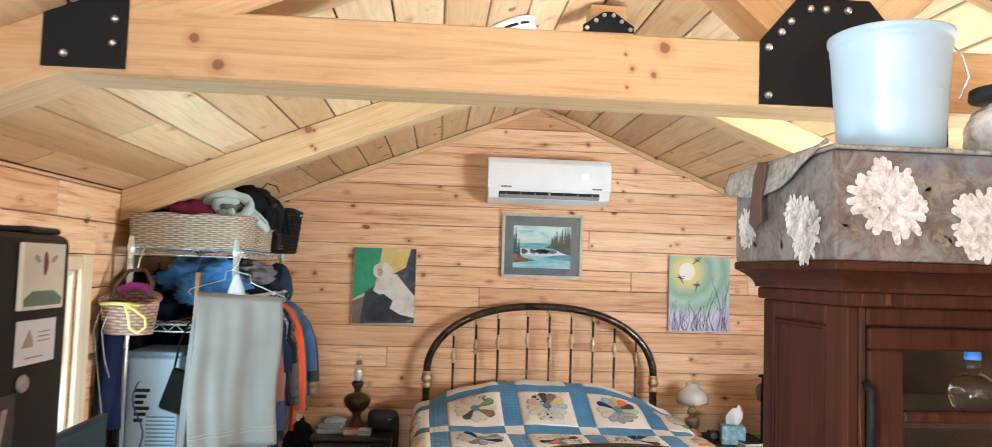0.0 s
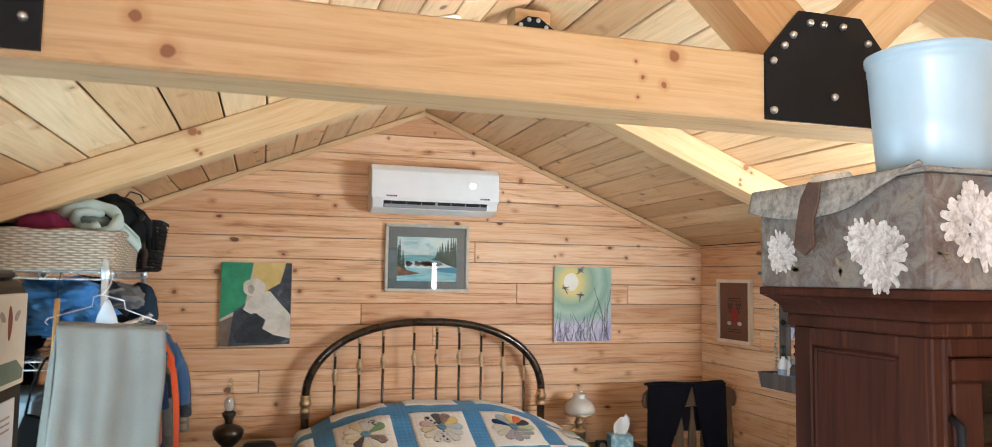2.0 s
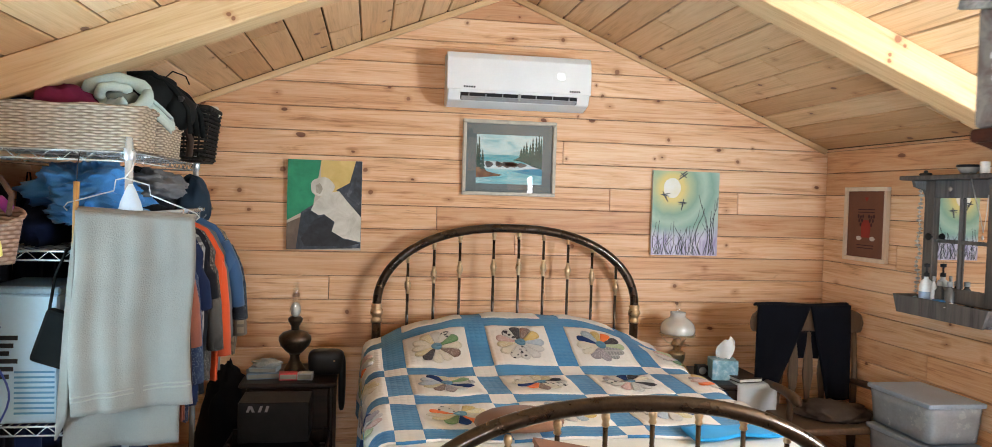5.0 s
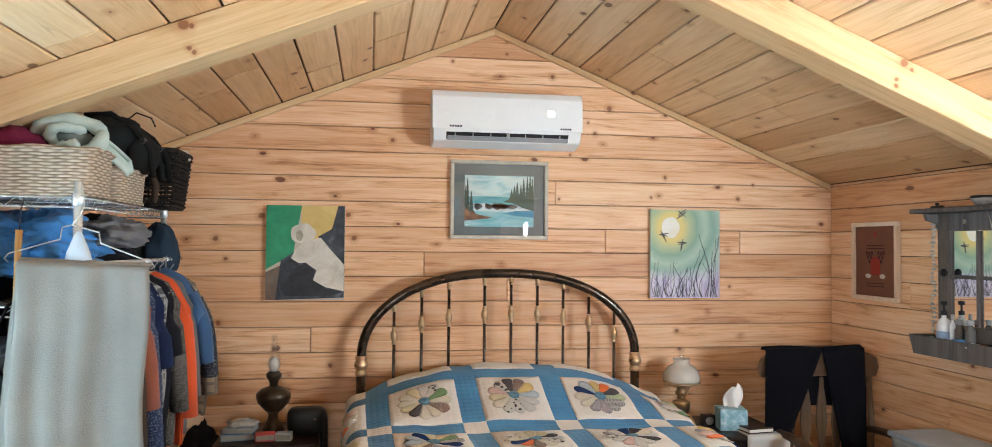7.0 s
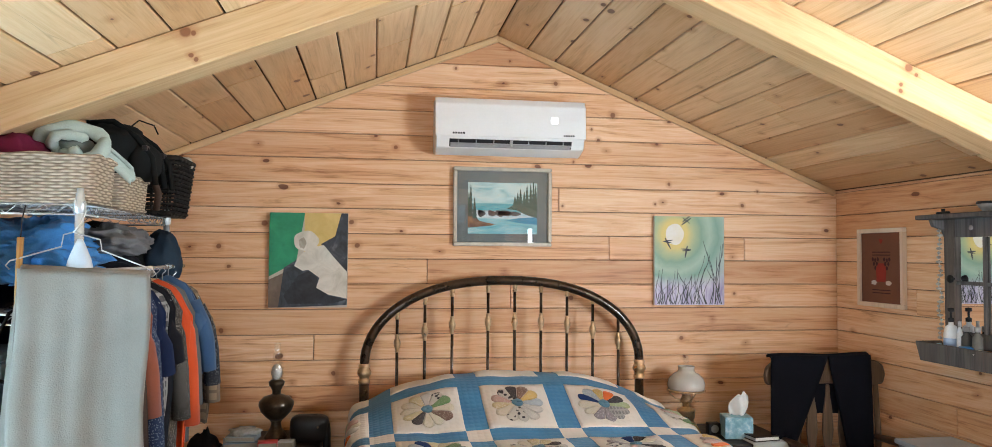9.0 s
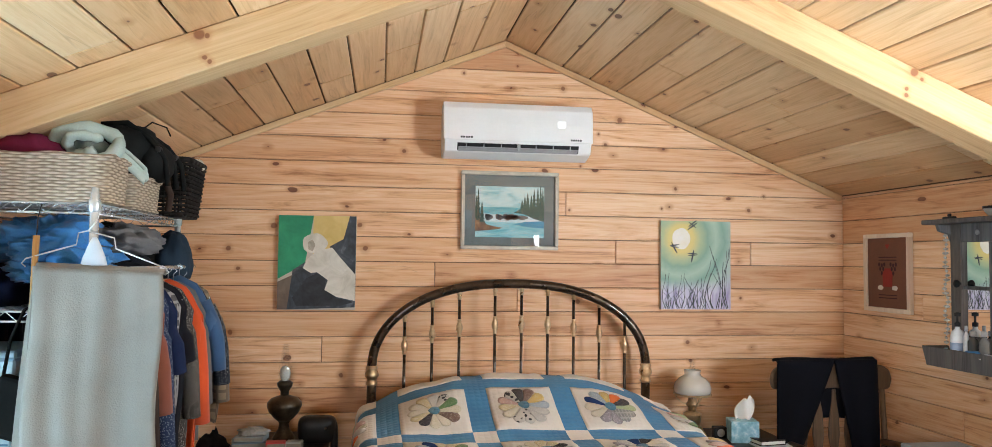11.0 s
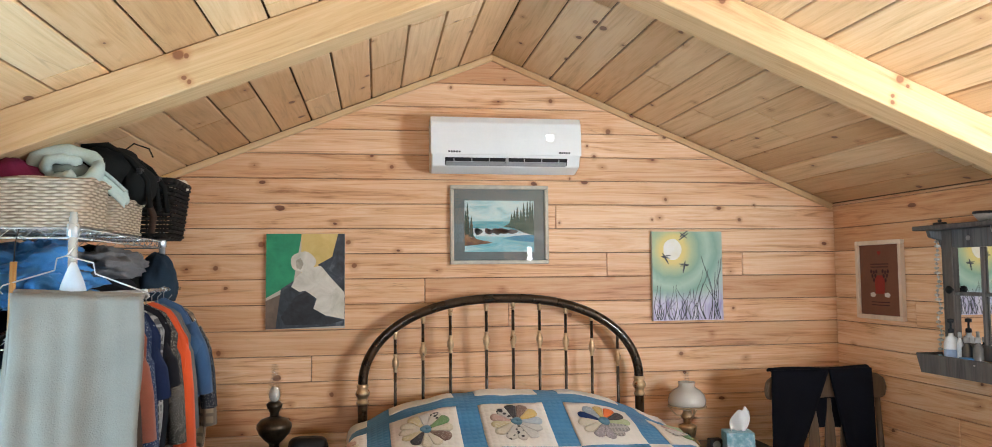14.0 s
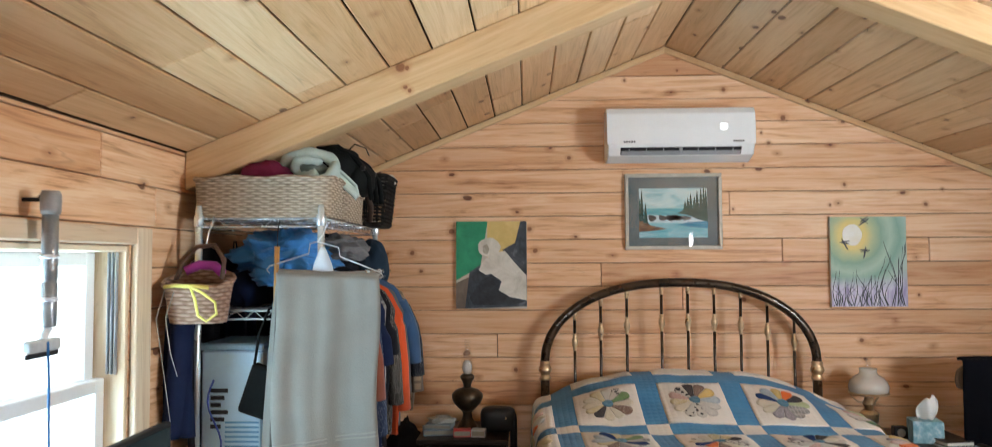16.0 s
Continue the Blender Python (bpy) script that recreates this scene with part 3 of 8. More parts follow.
# ---- windows and door ----
def window_unit(name, wall, y0, y1, z0, z1, inward, label, rail=None):
    """A double-hung window in a side wall: casing boards, frame, two sashes with panes."""
    w = tagged(new(name), label, "", "", "structure")
    s = inward                                # +1: the room lies towards +x
    x = wall

    def xs(a, b):
        return (min(x + s * a, x + s * b), max(x + s * a, x + s * b))

    def p(nm, a, b, ya, yb, za, zb, mat, bev=0.003, lab=""):
        xa, xb = xs(a, b)
        return part(nm, blk((xa, ya, za), (xb, yb, zb), bev), mat, w, lab)
    c = 0.095
    p("casing", 0.001, 0.022, y1 + 0.003, y1 + c, z0 - c, z1 + 0.055, PALE_CASING, 0.004, "pale pine casing board")
    p("casing", 0.001, 0.022, y0 - c, y0 - 0.003, z0 - c, z1 + 0.055, PALE_CASING, 0.004)
    p("casing", 0.001, 0.022, y0, y1, z1 + 0.003, z1 + 0.055, PALE_HEAD, 0.004)
    p("window_sill", 0.001, 0.055, y0, y1, z0 - 0.03, z0 - 0.003, PALE_HEAD, 0.005)
    for ya, yb in ((y0 + 0.001, y0 + 0.018), (y1 - 0.018, y1 - 0.001)):
        p("jamb", -0.138, 0.0, ya, yb, z0, z1, PALE_CASING)
    p("jamb", -0.138, 0.0, y0 + 0.019, y1 - 0.019, z1 - 0.018, z1 - 0.001, PALE_HEAD)
    p("jamb", -0.138, 0.0, y0 + 0.019, y1 - 0.019, z0 + 0.001, z0 + 0.018, PALE_HEAD)
    mid = rail if rail else (z0 + z1) / 2
    for za, zb, d in ((z0 + 0.02, mid + 0.02, -0.06), (mid - 0.02, z1 - 0.02, -0.095)):
        ya, yb = y0 + 0.02, y1 - 0.02
        f = 0.045
        p("sash_stile", d - 0.03, d, ya, ya + f, za, zb, WHITE_FRAME)
        p("sash_stile", d - 0.03, d, yb - f, yb, za, zb, WHITE_FRAME)
        p("sash_rail", d - 0.03, d, ya + f, yb - f, zb - 0.04, zb, WHITE_FRAME)
        p("sash_rail", d - 0.03, d, ya + f, yb - f, za, za + 0.04, WHITE_FRAME)
        ob = p("pane", d - 0.018, d - 0.012, ya + f, yb - f, za + 0.04, zb - 0.04, GLASS, 0)
        ob.visible_shadow = False
    for k in range(3):
        p("track", -0.052 + 0.012 * k, -0.047 + 0.012 * k, y1 - 0.034, y1 - 0.0185, mid + 0.03, z1 - 0.02, GREY_PLASTIC)
    return w


window_unit("window_1", -HALF, *WEST_WIN, 1, "white double-hung window in a pine casing", rail=1.09)
# added and unseen: the opening for the back west fill
window_unit("window_2", -HALF, *ADDED_WEST_WIN, 1, "white double-hung window in a pine casing")
window_unit("window_3", HALF, *EAST_WIN, -1, "white double-hung window in a pine casing")

door = tagged(new("window_5"), "narrow tall sidelight window in a pine frame", "", "", "structure")
for a, b, c, d in ((DOOR[0] - 0.09, DOOR[0], DOOR[2] - 0.09, DOOR[3] + 0.01), (DOOR[1], DOOR[1] + 0.09, DOOR[2] - 0.09, DOOR[3] + 0.01), (DOOR[0], DOOR[1], DOOR[3], DOOR[3] + 0.01), (DOOR[0], DOOR[1], DOOR[2] - 0.09, DOOR[2])):
    part("window_frame", blk((a + 0.001, BACK - 0.06, c + 0.001), (b - 0.001, BACK + 0.012, d - 0.001)), PINE_TRIM_Z, door)
part("pane", blk((DOOR[0], BACK - 0.045, DOOR[2]), (DOOR[1], BACK - 0.039, DOOR[3]), 0), GLASS, door).visible_shadow = False

# unseen window, added to give the gable's front fill an opening
added_window = tagged(new("window_4"), "added unseen fixed window in a pine frame", "", "", "structure")
ex0, ex1, ez0, ez1 = ADDED_END_WIN
for a, b, c, d in ((ex0 - 0.08, ex0, ez0 - 0.08, ez1 + 0.08), (ex1, ex1 + 0.08, ez0 - 0.08, ez1 + 0.08), (ex0, ex1, ez1, ez1 + 0.08), (ex0, ex1, ez0 - 0.08, ez0), (-0.82, -0.78, ez0, ez1)):
    part("window_frame", blk((a + 0.001, BACK - 0.06, c + 0.001), (b - 0.001, BACK + 0.012, d - 0.001)), PINE_TRIM_Z, added_window)
part("pane", blk((ex0, BACK - 0.045, ez0), (ex1, BACK - 0.039, ez1), 0), GLASS, added_window).visible_shadow = False

# ---- bed ----
BED_X = 0.034
bed = thing("brass_bed", (BED_X, -1.14, 0.0), "dark bronzed metal bed with brass knobs and arched ends", "bed")
POST = 0.708


def arch_z(x, rise):
    """The arch of a bed end: a flattened half ring on two posts."""
    q = min(abs(x) / POST, 1.0)
    return rise * (1 - q ** 2.35) ** 0.5 if q < 1 else 0.0


def bed_end(y, ring, rise, r, dx=0.0):
    here = len(bed.children)
    pts = [(-POST, y, ring)]
    for k in range(41):
        a = math.pi * k / 40
        x = -POST * math.copysign(abs(math.cos(a)) ** 0.87, math.cos(a))
        pts.append((x, y, ring + 0.03 + rise * math.sin(a) ** 0.98))
    pts.append((POST, y, ring))
    part("arch", tube(pts, r, 16), BED_TUBE, bed, "dark bronzed arched tube")
    for sx in (-POST, POST):
        part("post", lathe([(0.018, 0.0), (0.022, 0.01), (0.022, 0.03), (r, 0.05), (r, ring - 0.06)], 18, pose(sx, y, 0)), BED_TUBE, bed)
        part("post_ring", lathe([(r, -0.065), (r + 0.006, -0.06), (r + 0.006, -0.05), (r + 0.001, -0.045), (r + 0.001, -0.03), (r + 0.010, -0.02), (r + 0.012, -0.008), (r + 0.006, 0.006), (r + 0.001, 0.012), (r + 0.005, 0.018), (r + 0.005, 0.03), (r, 0.035)], 20, pose(sx, y, ring)), BRASS, bed, "polished brass collar")
    for k in range(9):
        x = -0.549 + k * 0.1373
        top = None
        for p, q in zip(pts, pts[1:]):
            if p[0] <= x <= q[0]:
                top = p[2] + (q[2] - p[2]) * (x - p[0]) / max(q[0] - p[0], 1e-6) - r
        foot = max(0.03, ring - 0.52)
        knob = ring + 0.098 + (top - ring - 0.24) * 0.77
        sp = part("spindle", tube([(x, y, foot), (x, y, top + 0.004)], 0.0075, 8), BED_TUBE, bed)
        part("knob", lathe([(0.008, -0.045), (0.011, -0.042), (0.009, -0.036), (0.009, -0.03), (0.0165, -0.012), (0.0175, 0.0), (0.0165, 0.012), (0.009, 0.028), (0.009, 0.034), (0.012, 0.04), (0.008, 0.045)], 14, pose(x, y, knob)), BRASS, sp, "turned brass knob")
        part("ferrule", lathe([(0.008, -0.035), (0.012, -0.03), (0.009, -0.02), (0.013, -0.01), (0.012, 0.0), (0.009, 0.006)], 12, pose(x, y, top)), BRASS, sp)
    part("lower_rail", tube([(-POST, y, max(0.03, ring - 0.52)), (POST, y, max(0.03, ring - 0.52))], 0.012, 8), BED_TUBE, bed)
    for piece in bed.children[here:]:
        piece.location.x += dx


bed_end(1.01, 0.882, 0.415, 0.0235)
bed_end(-1.01, 0.478, 0.415, 0.0235, 0.045)
for sx in (-0.69, 0.69):
    part("side_rail", blk((sx - 0.015, -1.0, 0.22), (sx + 0.015, 1.0, 0.28)), BED_TUBE, bed)

mattress = solid("mattress", blk((-0.675, -0.955, 0.0), (0.675, 0.93, 0.34), 0.05, 3), fabric("cream_bedspread_cloth", (0.70, 0.66, 0.60), 0.08), "thick mattress under the quilt", "mattress", (BED_X, -1.14, 0.285))


def bed_top(x, y):
    """Height of the made bed over the floor; pillows lift its head."""
    s = max(0.0, min(1.0, (y + 0.88) / 0.55))
    s = s * s * (3 - 2 * s)
    cross = max(0.0, 1 - (abs(x - 0.02) / (0.73 if x > 0.02 else 0.80)) ** (2.6 if x > 0.02 else 3.0))
    head = max(0.0, min(1.0, (-0.10 - y) / 0.15))
    slope = 0.655 + 0.045 * max(0, min(1, (y + 2.1) / 1.2))
    return slope + 0.185 * s * cross * (0.80 + 0.20 * head) + 0.010 * wob(x, y, 1, 4.0) + 0.006 * wob(x, y, 5, 11.0)


def drape(u, v, y0, y1, drop, hang, half=0.70, lift=0.0):
    """Cloth over the bed: across it by u, along it by v, falling over both sides."""
    reach = half + drop
    s = (u - 0.5) * 2 * reach
    y = y0 + (y1 - y0) * v
    x = max(-half, min(half, s))
    z = bed_top(x, y) + lift
    over = abs(s) - half
    if over > 0:
        sg = 1 if s > 0 else -1
        r = 0.07
        a = min(over / r, math.pi / 2)
        x = sg * (half + r * math.sin(a))
        z = bed_top(sg * half, y) + lift - r * (1 - math.cos(a))
        down = max(0.0, over - r * math.pi / 2)
        z -= down * 0.97
        x += sg * down * (0.16 if sg > 0 else 0.05) + sg * 0.018 * min(1, down * 6) * math.sin(y * 17 + sg * 2 + 2.5 * wob(y, sg, 0, 3))
    return Vector((x + BED_X + 0.04 * max(0.0, min(1.0, (-0.5 - y) / 1.4)), y, z))


def quilt_cloth():
    """Pieced quilt: cream blocks, blue bands, cream corner squares."""
    m, t, b = nodes_of("pieced_quilt")
    uv = t.nodes.new("ShaderNodeUVMap")
    uv.uv_map = "UVMap"
    x = t.nodes.new("ShaderNodeSeparateXYZ")
    link(t, uv.outputs[0], x.inputs[0])
    bands = []
    for k in (0, 1):
        q = calc(t, "DIVIDE", x.outputs[k], 0.40)
        fr = calc(t, "SUBTRACT", calc(t, "FRACT", q), 0.5)
        bands.append(calc(t, "GREATER_THAN", calc(t, "ABSOLUTE", fr), 0.375))
    tc = t.nodes.new("ShaderNodeTexCoord").outputs["Object"]
    n1 = noise_tex(t, tc, 5.0, 4.0)
    n2 = noise_tex(t, tc, 260.0, 2.0)
    cream = ramp(t, n1.outputs[0], [(0.3, (0.68, 0.63, 0.57)), (0.7, (0.79, 0.745, 0.69))])
    blue = ramp(t, n1.outputs[0], [(0.3, (0.035, 0.16, 0.33)), (0.7, (0.06, 0.25, 0.48))])
    band = calc(t, "MAXIMUM", bands[0], bands[1])
    c = mix(t, band, cream, blue)
    c = mix(t, calc(t, "MULTIPLY", calc(t, "MULTIPLY", bands[0], bands[1]), calc(t, "LESS_THAN", x.outputs[1], 5.5)), c, cream)
    link(t, c, b.inputs["Base Color"])
    b.inputs["Roughness"].default_value = 0.9
    b.inputs["Sheen Weight"].default_value = 0.1
    seam = calc(t, "MULTIPLY", calc(t, "ABSOLUTE", calc(t, "SINE", calc(t, "MULTIPLY", x.outputs[0], 118))), calc(t, "ABSOLUTE", calc(t, "SINE", calc(t, "MULTIPLY", x.outputs[1], 118))))
    bump_of(t, b, calc(t, "MULTIPLY_ADD", n2.outputs[0], 0.3, calc(t, "MULTIPLY_ADD", band, 0.5, seam)), 0.5, 0.004)
    return m


QUILT = quilt_cloth()
Q0, Q1 = -1.66, -0.245
quilt = thing("quilt", (0.0, 0.0, 0.0), "blue and cream pieced quilt with print fans spread over the bed", "quilt")
UOFF, VOFF, QSPAN = 4.234, 4.345, 1.43


def quilt_uv(u, v):
    return ((u - 0.5) * 2 * 1.06 + UOFF, v * QSPAN + VOFF)


part("ground", sheet(lambda u, v: drape(u, v, Q0, Q1, 0.36, 0.3), 84, 80, 0.010, uv=quilt_uv), QUILT, quilt, "blue bands with cream corner squares")
PRINTS = {"cream": fabric("cream_print", (0.62, 0.56, 0.46), 0.12, 300, (0.55, 0.50, 0.36), 120), "straw": fabric("straw_print", (0.56, 0.48, 0.29), 0.15, 300, (0.66, 0.60, 0.46), 110),
          "pale": fabric("pale_grey_print", (0.50, 0.48, 0.45), 0.12, 300, (0.60, 0.57, 0.53), 130), "grey": fabric("grey_check_print", (0.24, 0.23, 0.23), 0.2, 300, (0.44, 0.42, 0.40), 0, 420),
          "dark": fabric("charcoal_print", (0.055, 0.05, 0.055), 0.3, 300, (0.12, 0.11, 0.11), 140), "brown": fabric("brown_print", (0.19, 0.12, 0.095), 0.25, 300, (0.36, 0.27, 0.22), 150),
          "green": fabric("leaf_green_print", (0.13, 0.23, 0.10), 0.2, 300, (0.22, 0.30, 0.16), 120), "lime": fabric("pale_green_print", (0.36, 0.42, 0.24), 0.15, 300, (0.46, 0.50, 0.34), 120),
          "orange": fabric("orange_cotton", (0.74, 0.16, 0.03), 0.12), "navy": fabric("navy_patch", (0.015, 0.04, 0.14), 0.25), "sky": fabric("sky_blue_print", (0.36, 0.42, 0.48), 0.12, 300, (0.46, 0.50, 0.54), 130),
          "ochre": fabric("ochre_print", (0.60, 0.42, 0.14), 0.15, 300, (0.62, 0.50, 0.28), 130), "pink": fabric("faded_pink_print", (0.52, 0.34, 0.30), 0.15, 300, (0.60, 0.47, 0.42), 120),
          "mauve": fabric("mauve_grey_print", (0.30, 0.26, 0.28), 0.15, 300, (0.40, 0.36, 0.37), 120), "spots": fabric("black_spotted_print", (0.55, 0.52, 0.47), 0.12, 300, (0.03, 0.03, 0.035), 48)}
HUB = fabric("blue_hub_cloth", (0.09, 0.21, 0.30), 0.2)
# the prints of the head row's fans, anticlockwise from the side
FANS = {9: "cream green spots pale straw cream cream straw dark cream cream brown", 10: "sky ochre brown dark spots pink straw cream spots spots pale pale", 11: "lime dark orange ochre sky navy cream cream mauve mauve grey grey"}
fan_rng = random.Random(17)
for ci in range(7, 14):
    for cj in range(9, 15):
        a0, a1, b0, b1 = ci * 0.4 + 0.05, ci * 0.4 + 0.35, cj * 0.4 + 0.05, cj * 0.4 + 0.35
        u0, u1 = max(0.0, (a0 - UOFF) / 2.12 + 0.5), min(1.0, (a1 - UOFF) / 2.12 + 0.5)
        v0, v1 = max(0.0, (b0 - VOFF) / QSPAN), min(1.0, (b1 - VOFF) / QSPAN)
        if u1 - u0 < 0.02 or v1 - v0 < 0.02:
            continue

        def puffed(u, v, u0=u0, u1=u1, v0=v0, v1=v1, lift=0.0):
            p = drape(u0 + (u1 - u0) * u, v0 + (v1 - v0) * v, Q0, Q1, 0.36, 0.3)
            e = min(u, 1 - u, v, 1 - v)
            h = lift + 0.0015 + 0.006 * min(1.0, e * 6) + 0.002 * math.sin(u * 19) * math.sin(v * 19)
            side = p.x - BED_X
            return p + Vector((math.copysign(h, side) if abs(side) > 0.735 else 0.0, 0.0, h))
        block = part("block", sheet(puffed, 16, 16, 0.003, uv=lambda u, v, u0=u0, u1=u1, v0=v0, v1=v1: quilt_uv(u0 + (u1 - u0) * u, v0 + (v1 - v0) * v)), QUILT, quilt)
        if min((u1 - u0) * 2.12, (v1 - v0) * QSPAN) < 0.27:
            continue
        names = FANS[ci].split() if cj == 13 and ci in FANS else [fan_rng.choice(list(PRINTS) + ["cream", "pale", "straw", "cream", "pale"]) for _ in range(12)]
        skew = fan_rng.uniform(-6, 6)
        for k, nm in enumerate(names):
            reach = 0.41 * fan_rng.uniform(0.93, 1.03)

            def blade(u, v, k=k, reach=reach, skew=skew):
                a = radians(skew + 30 * k + (v - 0.5) * 28.5)
                r = 0.06 + (reach * (1 - 0.14 * (2 * v - 1) ** 2) - 0.06) * u
                return puffed(0.5 + r * math.cos(a), 0.5 + r * math.sin(a), lift=0.0048)
            part("petal", sheet(blade, 6, 5, 0.0014), PRINTS[nm], block)
        part("hub", sheet(lambda u, v: puffed(0.5 + 0.085 * v * math.cos(2 * math.pi * u), 0.5 + 0.085 * v * math.sin(2 * math.pi * u), lift=0.0068), 12, 2, 0.0012), HUB, block)
bm = sheet(lambda u, v: drape(u, v, -2.07, -1.56, 0.30, 0.3, lift=-0.012), 50, 24, 0.006)
blanket = solid("blanket", bm, fabric("cream_blanket_cloth", (0.72, 0.69, 0.63), 0.08), "cream blanket showing below the quilt's hem", "blanket")
bm = sheet(lambda u, v: Vector((BED_X - 0.62 + 1.24 * u, -2.075 - 0.012 * math.sin(9 * u + 3 * v), 0.64 - 0.42 * v)), 30, 10, 0.006)
part("fall", bm, fabric("cream_blanket_fall", (0.72, 0.69, 0.63), 0.08), blanket)
# sunlit stretch of the quilt's hem: the sunlight is in its bright blue
bm = sheet(lambda u, v: drape(0.5 + (u - 0.5) * 0.16 + 0.24, v, -1.72 - 0.012 * math.sin(9 * u), -1.60, 0.36, 0.3, lift=0.016), 20, 8, 0.01)
solid("folded_cloth", bm, fabric("sunlit_hem_blue", (0.02, 0.30, 0.66), 0.2), "strip of quilt hem coloured bright blue as if sunlit", "cloth")
bm = lump(lambda d: Vector((0.16 * d.x * (1 + 0.2 * wob(d.x, d.y, 2, 2)), 0.10 * d.y, 0.05 * max(d.z, -0.3) + 0.01)), 20, 12)
solid("cushion", bm, fabric("brown_plush", (0.20, 0.10, 0.06), 0.25), "small brown plush cushion on the quilt", "cushion", (-0.19, -1.60, 0.705))

# laundry basket with a box, standing on a bench at the foot
bench = thing("bench", (-0.10, -2.42, 0.0), "low dark wooden bench at the bed's foot", "bench")
part("top", blk((-0.45, -0.18, 0.40), (0.45, 0.18, 0.435), 0.006), BROWN_WOOD, bench)
for sx in (-0.40, 0.40):
    for sy in (-0.14, 0.14):
        part("leg", blk((sx - 0.022, sy - 0.022, 0.0), (sx + 0.022, sy + 0.022, 0.40)), BROWN_WOOD, bench)
basket = thing("laundry_basket", (-0.15, -2.42, 0.436), "white plastic laundry basket with cut-out handles", "basket")


def basket_wall(u, v):
    a = 2 * math.pi * u
    k = 1 + 0.16 * v
    ca, sa = math.cos(a), math.sin(a)
    rx, ry = 0.27 * k, 0.15 * k
    n = 3.2
    d = (abs(ca) ** n + abs(sa) ** n) ** (-1 / n)
    rim = 0.02 * math.cos(2 * a) * v
    return Vector((rx * ca * d, ry * sa * d, 0.33 * v + rim))


part("body", sheet(basket_wall, 48, 8, 0.005, closed_u=True), WHITE_PLASTIC, basket, "white plastic tub")
part("rim", tube([basket_wall(k / 48, 1.0) for k in range(48)], 0.011, 8, closed=True), WHITE_PLASTIC, basket)
part("base", blk((-0.23, -0.12, 0.0), (0.23, 0.12, 0.006), 0.002), WHITE_PLASTIC, basket)
for sx in (-1, 1):
    part("handle", tube([(sx * 0.315, -0.07, 0.32), (sx * 0.335, -0.05, 0.345), (sx * 0.34, 0.0, 0.352), (sx * 0.335, 0.05, 0.345), (sx * 0.315, 0.07, 0.32)], 0.010, 8), WHITE_PLASTIC, basket)
carton = thing("cardboard_box", (-0.15, -2.42, 0.45), "brown cardboard box standing tilted in the laundry basket", "box")
CARD = surf("brown_card", (0.22, 0.105, 0.065), 0.8, 0, 0.14)
part("carton_body", prism([(-0.160, 0.02), (0.172, 0.0), (0.158, 0.391), (-0.160, 0.452)], "y", -0.045, 0.050, 0.002), CARD, carton)
part("flap", prism([(-0.164, 0.443), (0.160, 0.382), (0.162, 0.393), (-0.162, 0.455)], "y", -0.049, 0.054, 0.001), CARD, carton)
# shade below the flap, put on as a thin strip of darker card
part("front_seam", prism([(-0.158, 0.433), (0.157, 0.373), (0.157, 0.375), (-0.158, 0.435)], "y", -0.0465, -0.0445), surf("shadowed_card", (0.10, 0.05, 0.03), 0.9), carton)
solid("paper_sheet", blk((-0.13, -0.002, 0.0), (0.13, 0.002, 0.27), 0.0005), PAPER, "white paper sheet standing in the basket", "paper", (-0.13, -2.515, 0.48), turn=-3)

# ---- air conditioner ----
ac = thing("air_conditioner", (0.047, -0.001, 1.968), "white wall-mounted split air conditioner", "air conditioner")
prof = [(-0.02, 0.012), (-0.075, 0.0), (-0.165, 0.028), (-0.19, 0.085), (-0.192, 0.17), (-0.185, 0.245), (-0.165, 0.278), (-0.13, 0.288), (0.0, 0.288), (0.0, 0.012)]
bm = prism(prof, "x", -0.383, 0.383, 0.006)
part("housing", bm, WHITE_PLASTIC, ac)
bm = prism([(-0.194, 0.083), (-0.1945, 0.17), (-0.187, 0.248), (-0.165, 0.281), (-0.155, 0.278), (-0.175, 0.24), (-0.18, 0.085)], "x", -0.388, 0.388, 0.003)
part("front_panel", bm, WHITE_PLASTIC, ac)
bm = prism([(-0.186, 0.070), (-0.168, 0.034), (-0.160, 0.036), (-0.178, 0.072)], "x", -0.315, 0.315)
part("outlet", bm, DARK_PLASTIC, ac, "dark air outlet slot")
louvre = part("louvre", prism([(-0.190, 0.048), (-0.166, 0.030), (-0.163, 0.034), (-0.187, 0.052)], "x", -0.31, 0.31, 0.001), GREY_PLASTIC, ac)
for k in range(7):
    x = -0.27 + k * 0.09
    part("vane", blk((x - 0.002, -0.186, 0.04), (x + 0.002, -0.17, 0.068), 0), GREY_PLASTIC, louvre)
part("centre_clip", blk((-0.008, -0.188, 0.036), (0.008, -0.168, 0.072), 0.002), GREY_PLASTIC, ac)
m, t, b = nodes_of("lit_display")
b.inputs["Emission Color"].default_value, b.inputs["Emission Strength"].default_value = (0.95, 0.98, 1.0, 1), 2.5
part("display", prism([(0.203, 0.165), (0.213, 0.158), (0.231, 0.158), (0.24, 0.165), (0.24, 0.19), (0.203, 0.19)], "y", -0.1975, -0.193), m, ac, "small lit display")
for x0, x1, n in ((-0.30, -0.235, 5), (0.27, 0.33, 5)):
    for k in range(n):
        a = x0 + (x1 - x0) * k / n
        part("mark", blk((a, -0.1962, 0.094), (a + (x1 - x0) / n * 0.7, -0.1945, 0.103), 0), DARK_PLASTIC, ac)


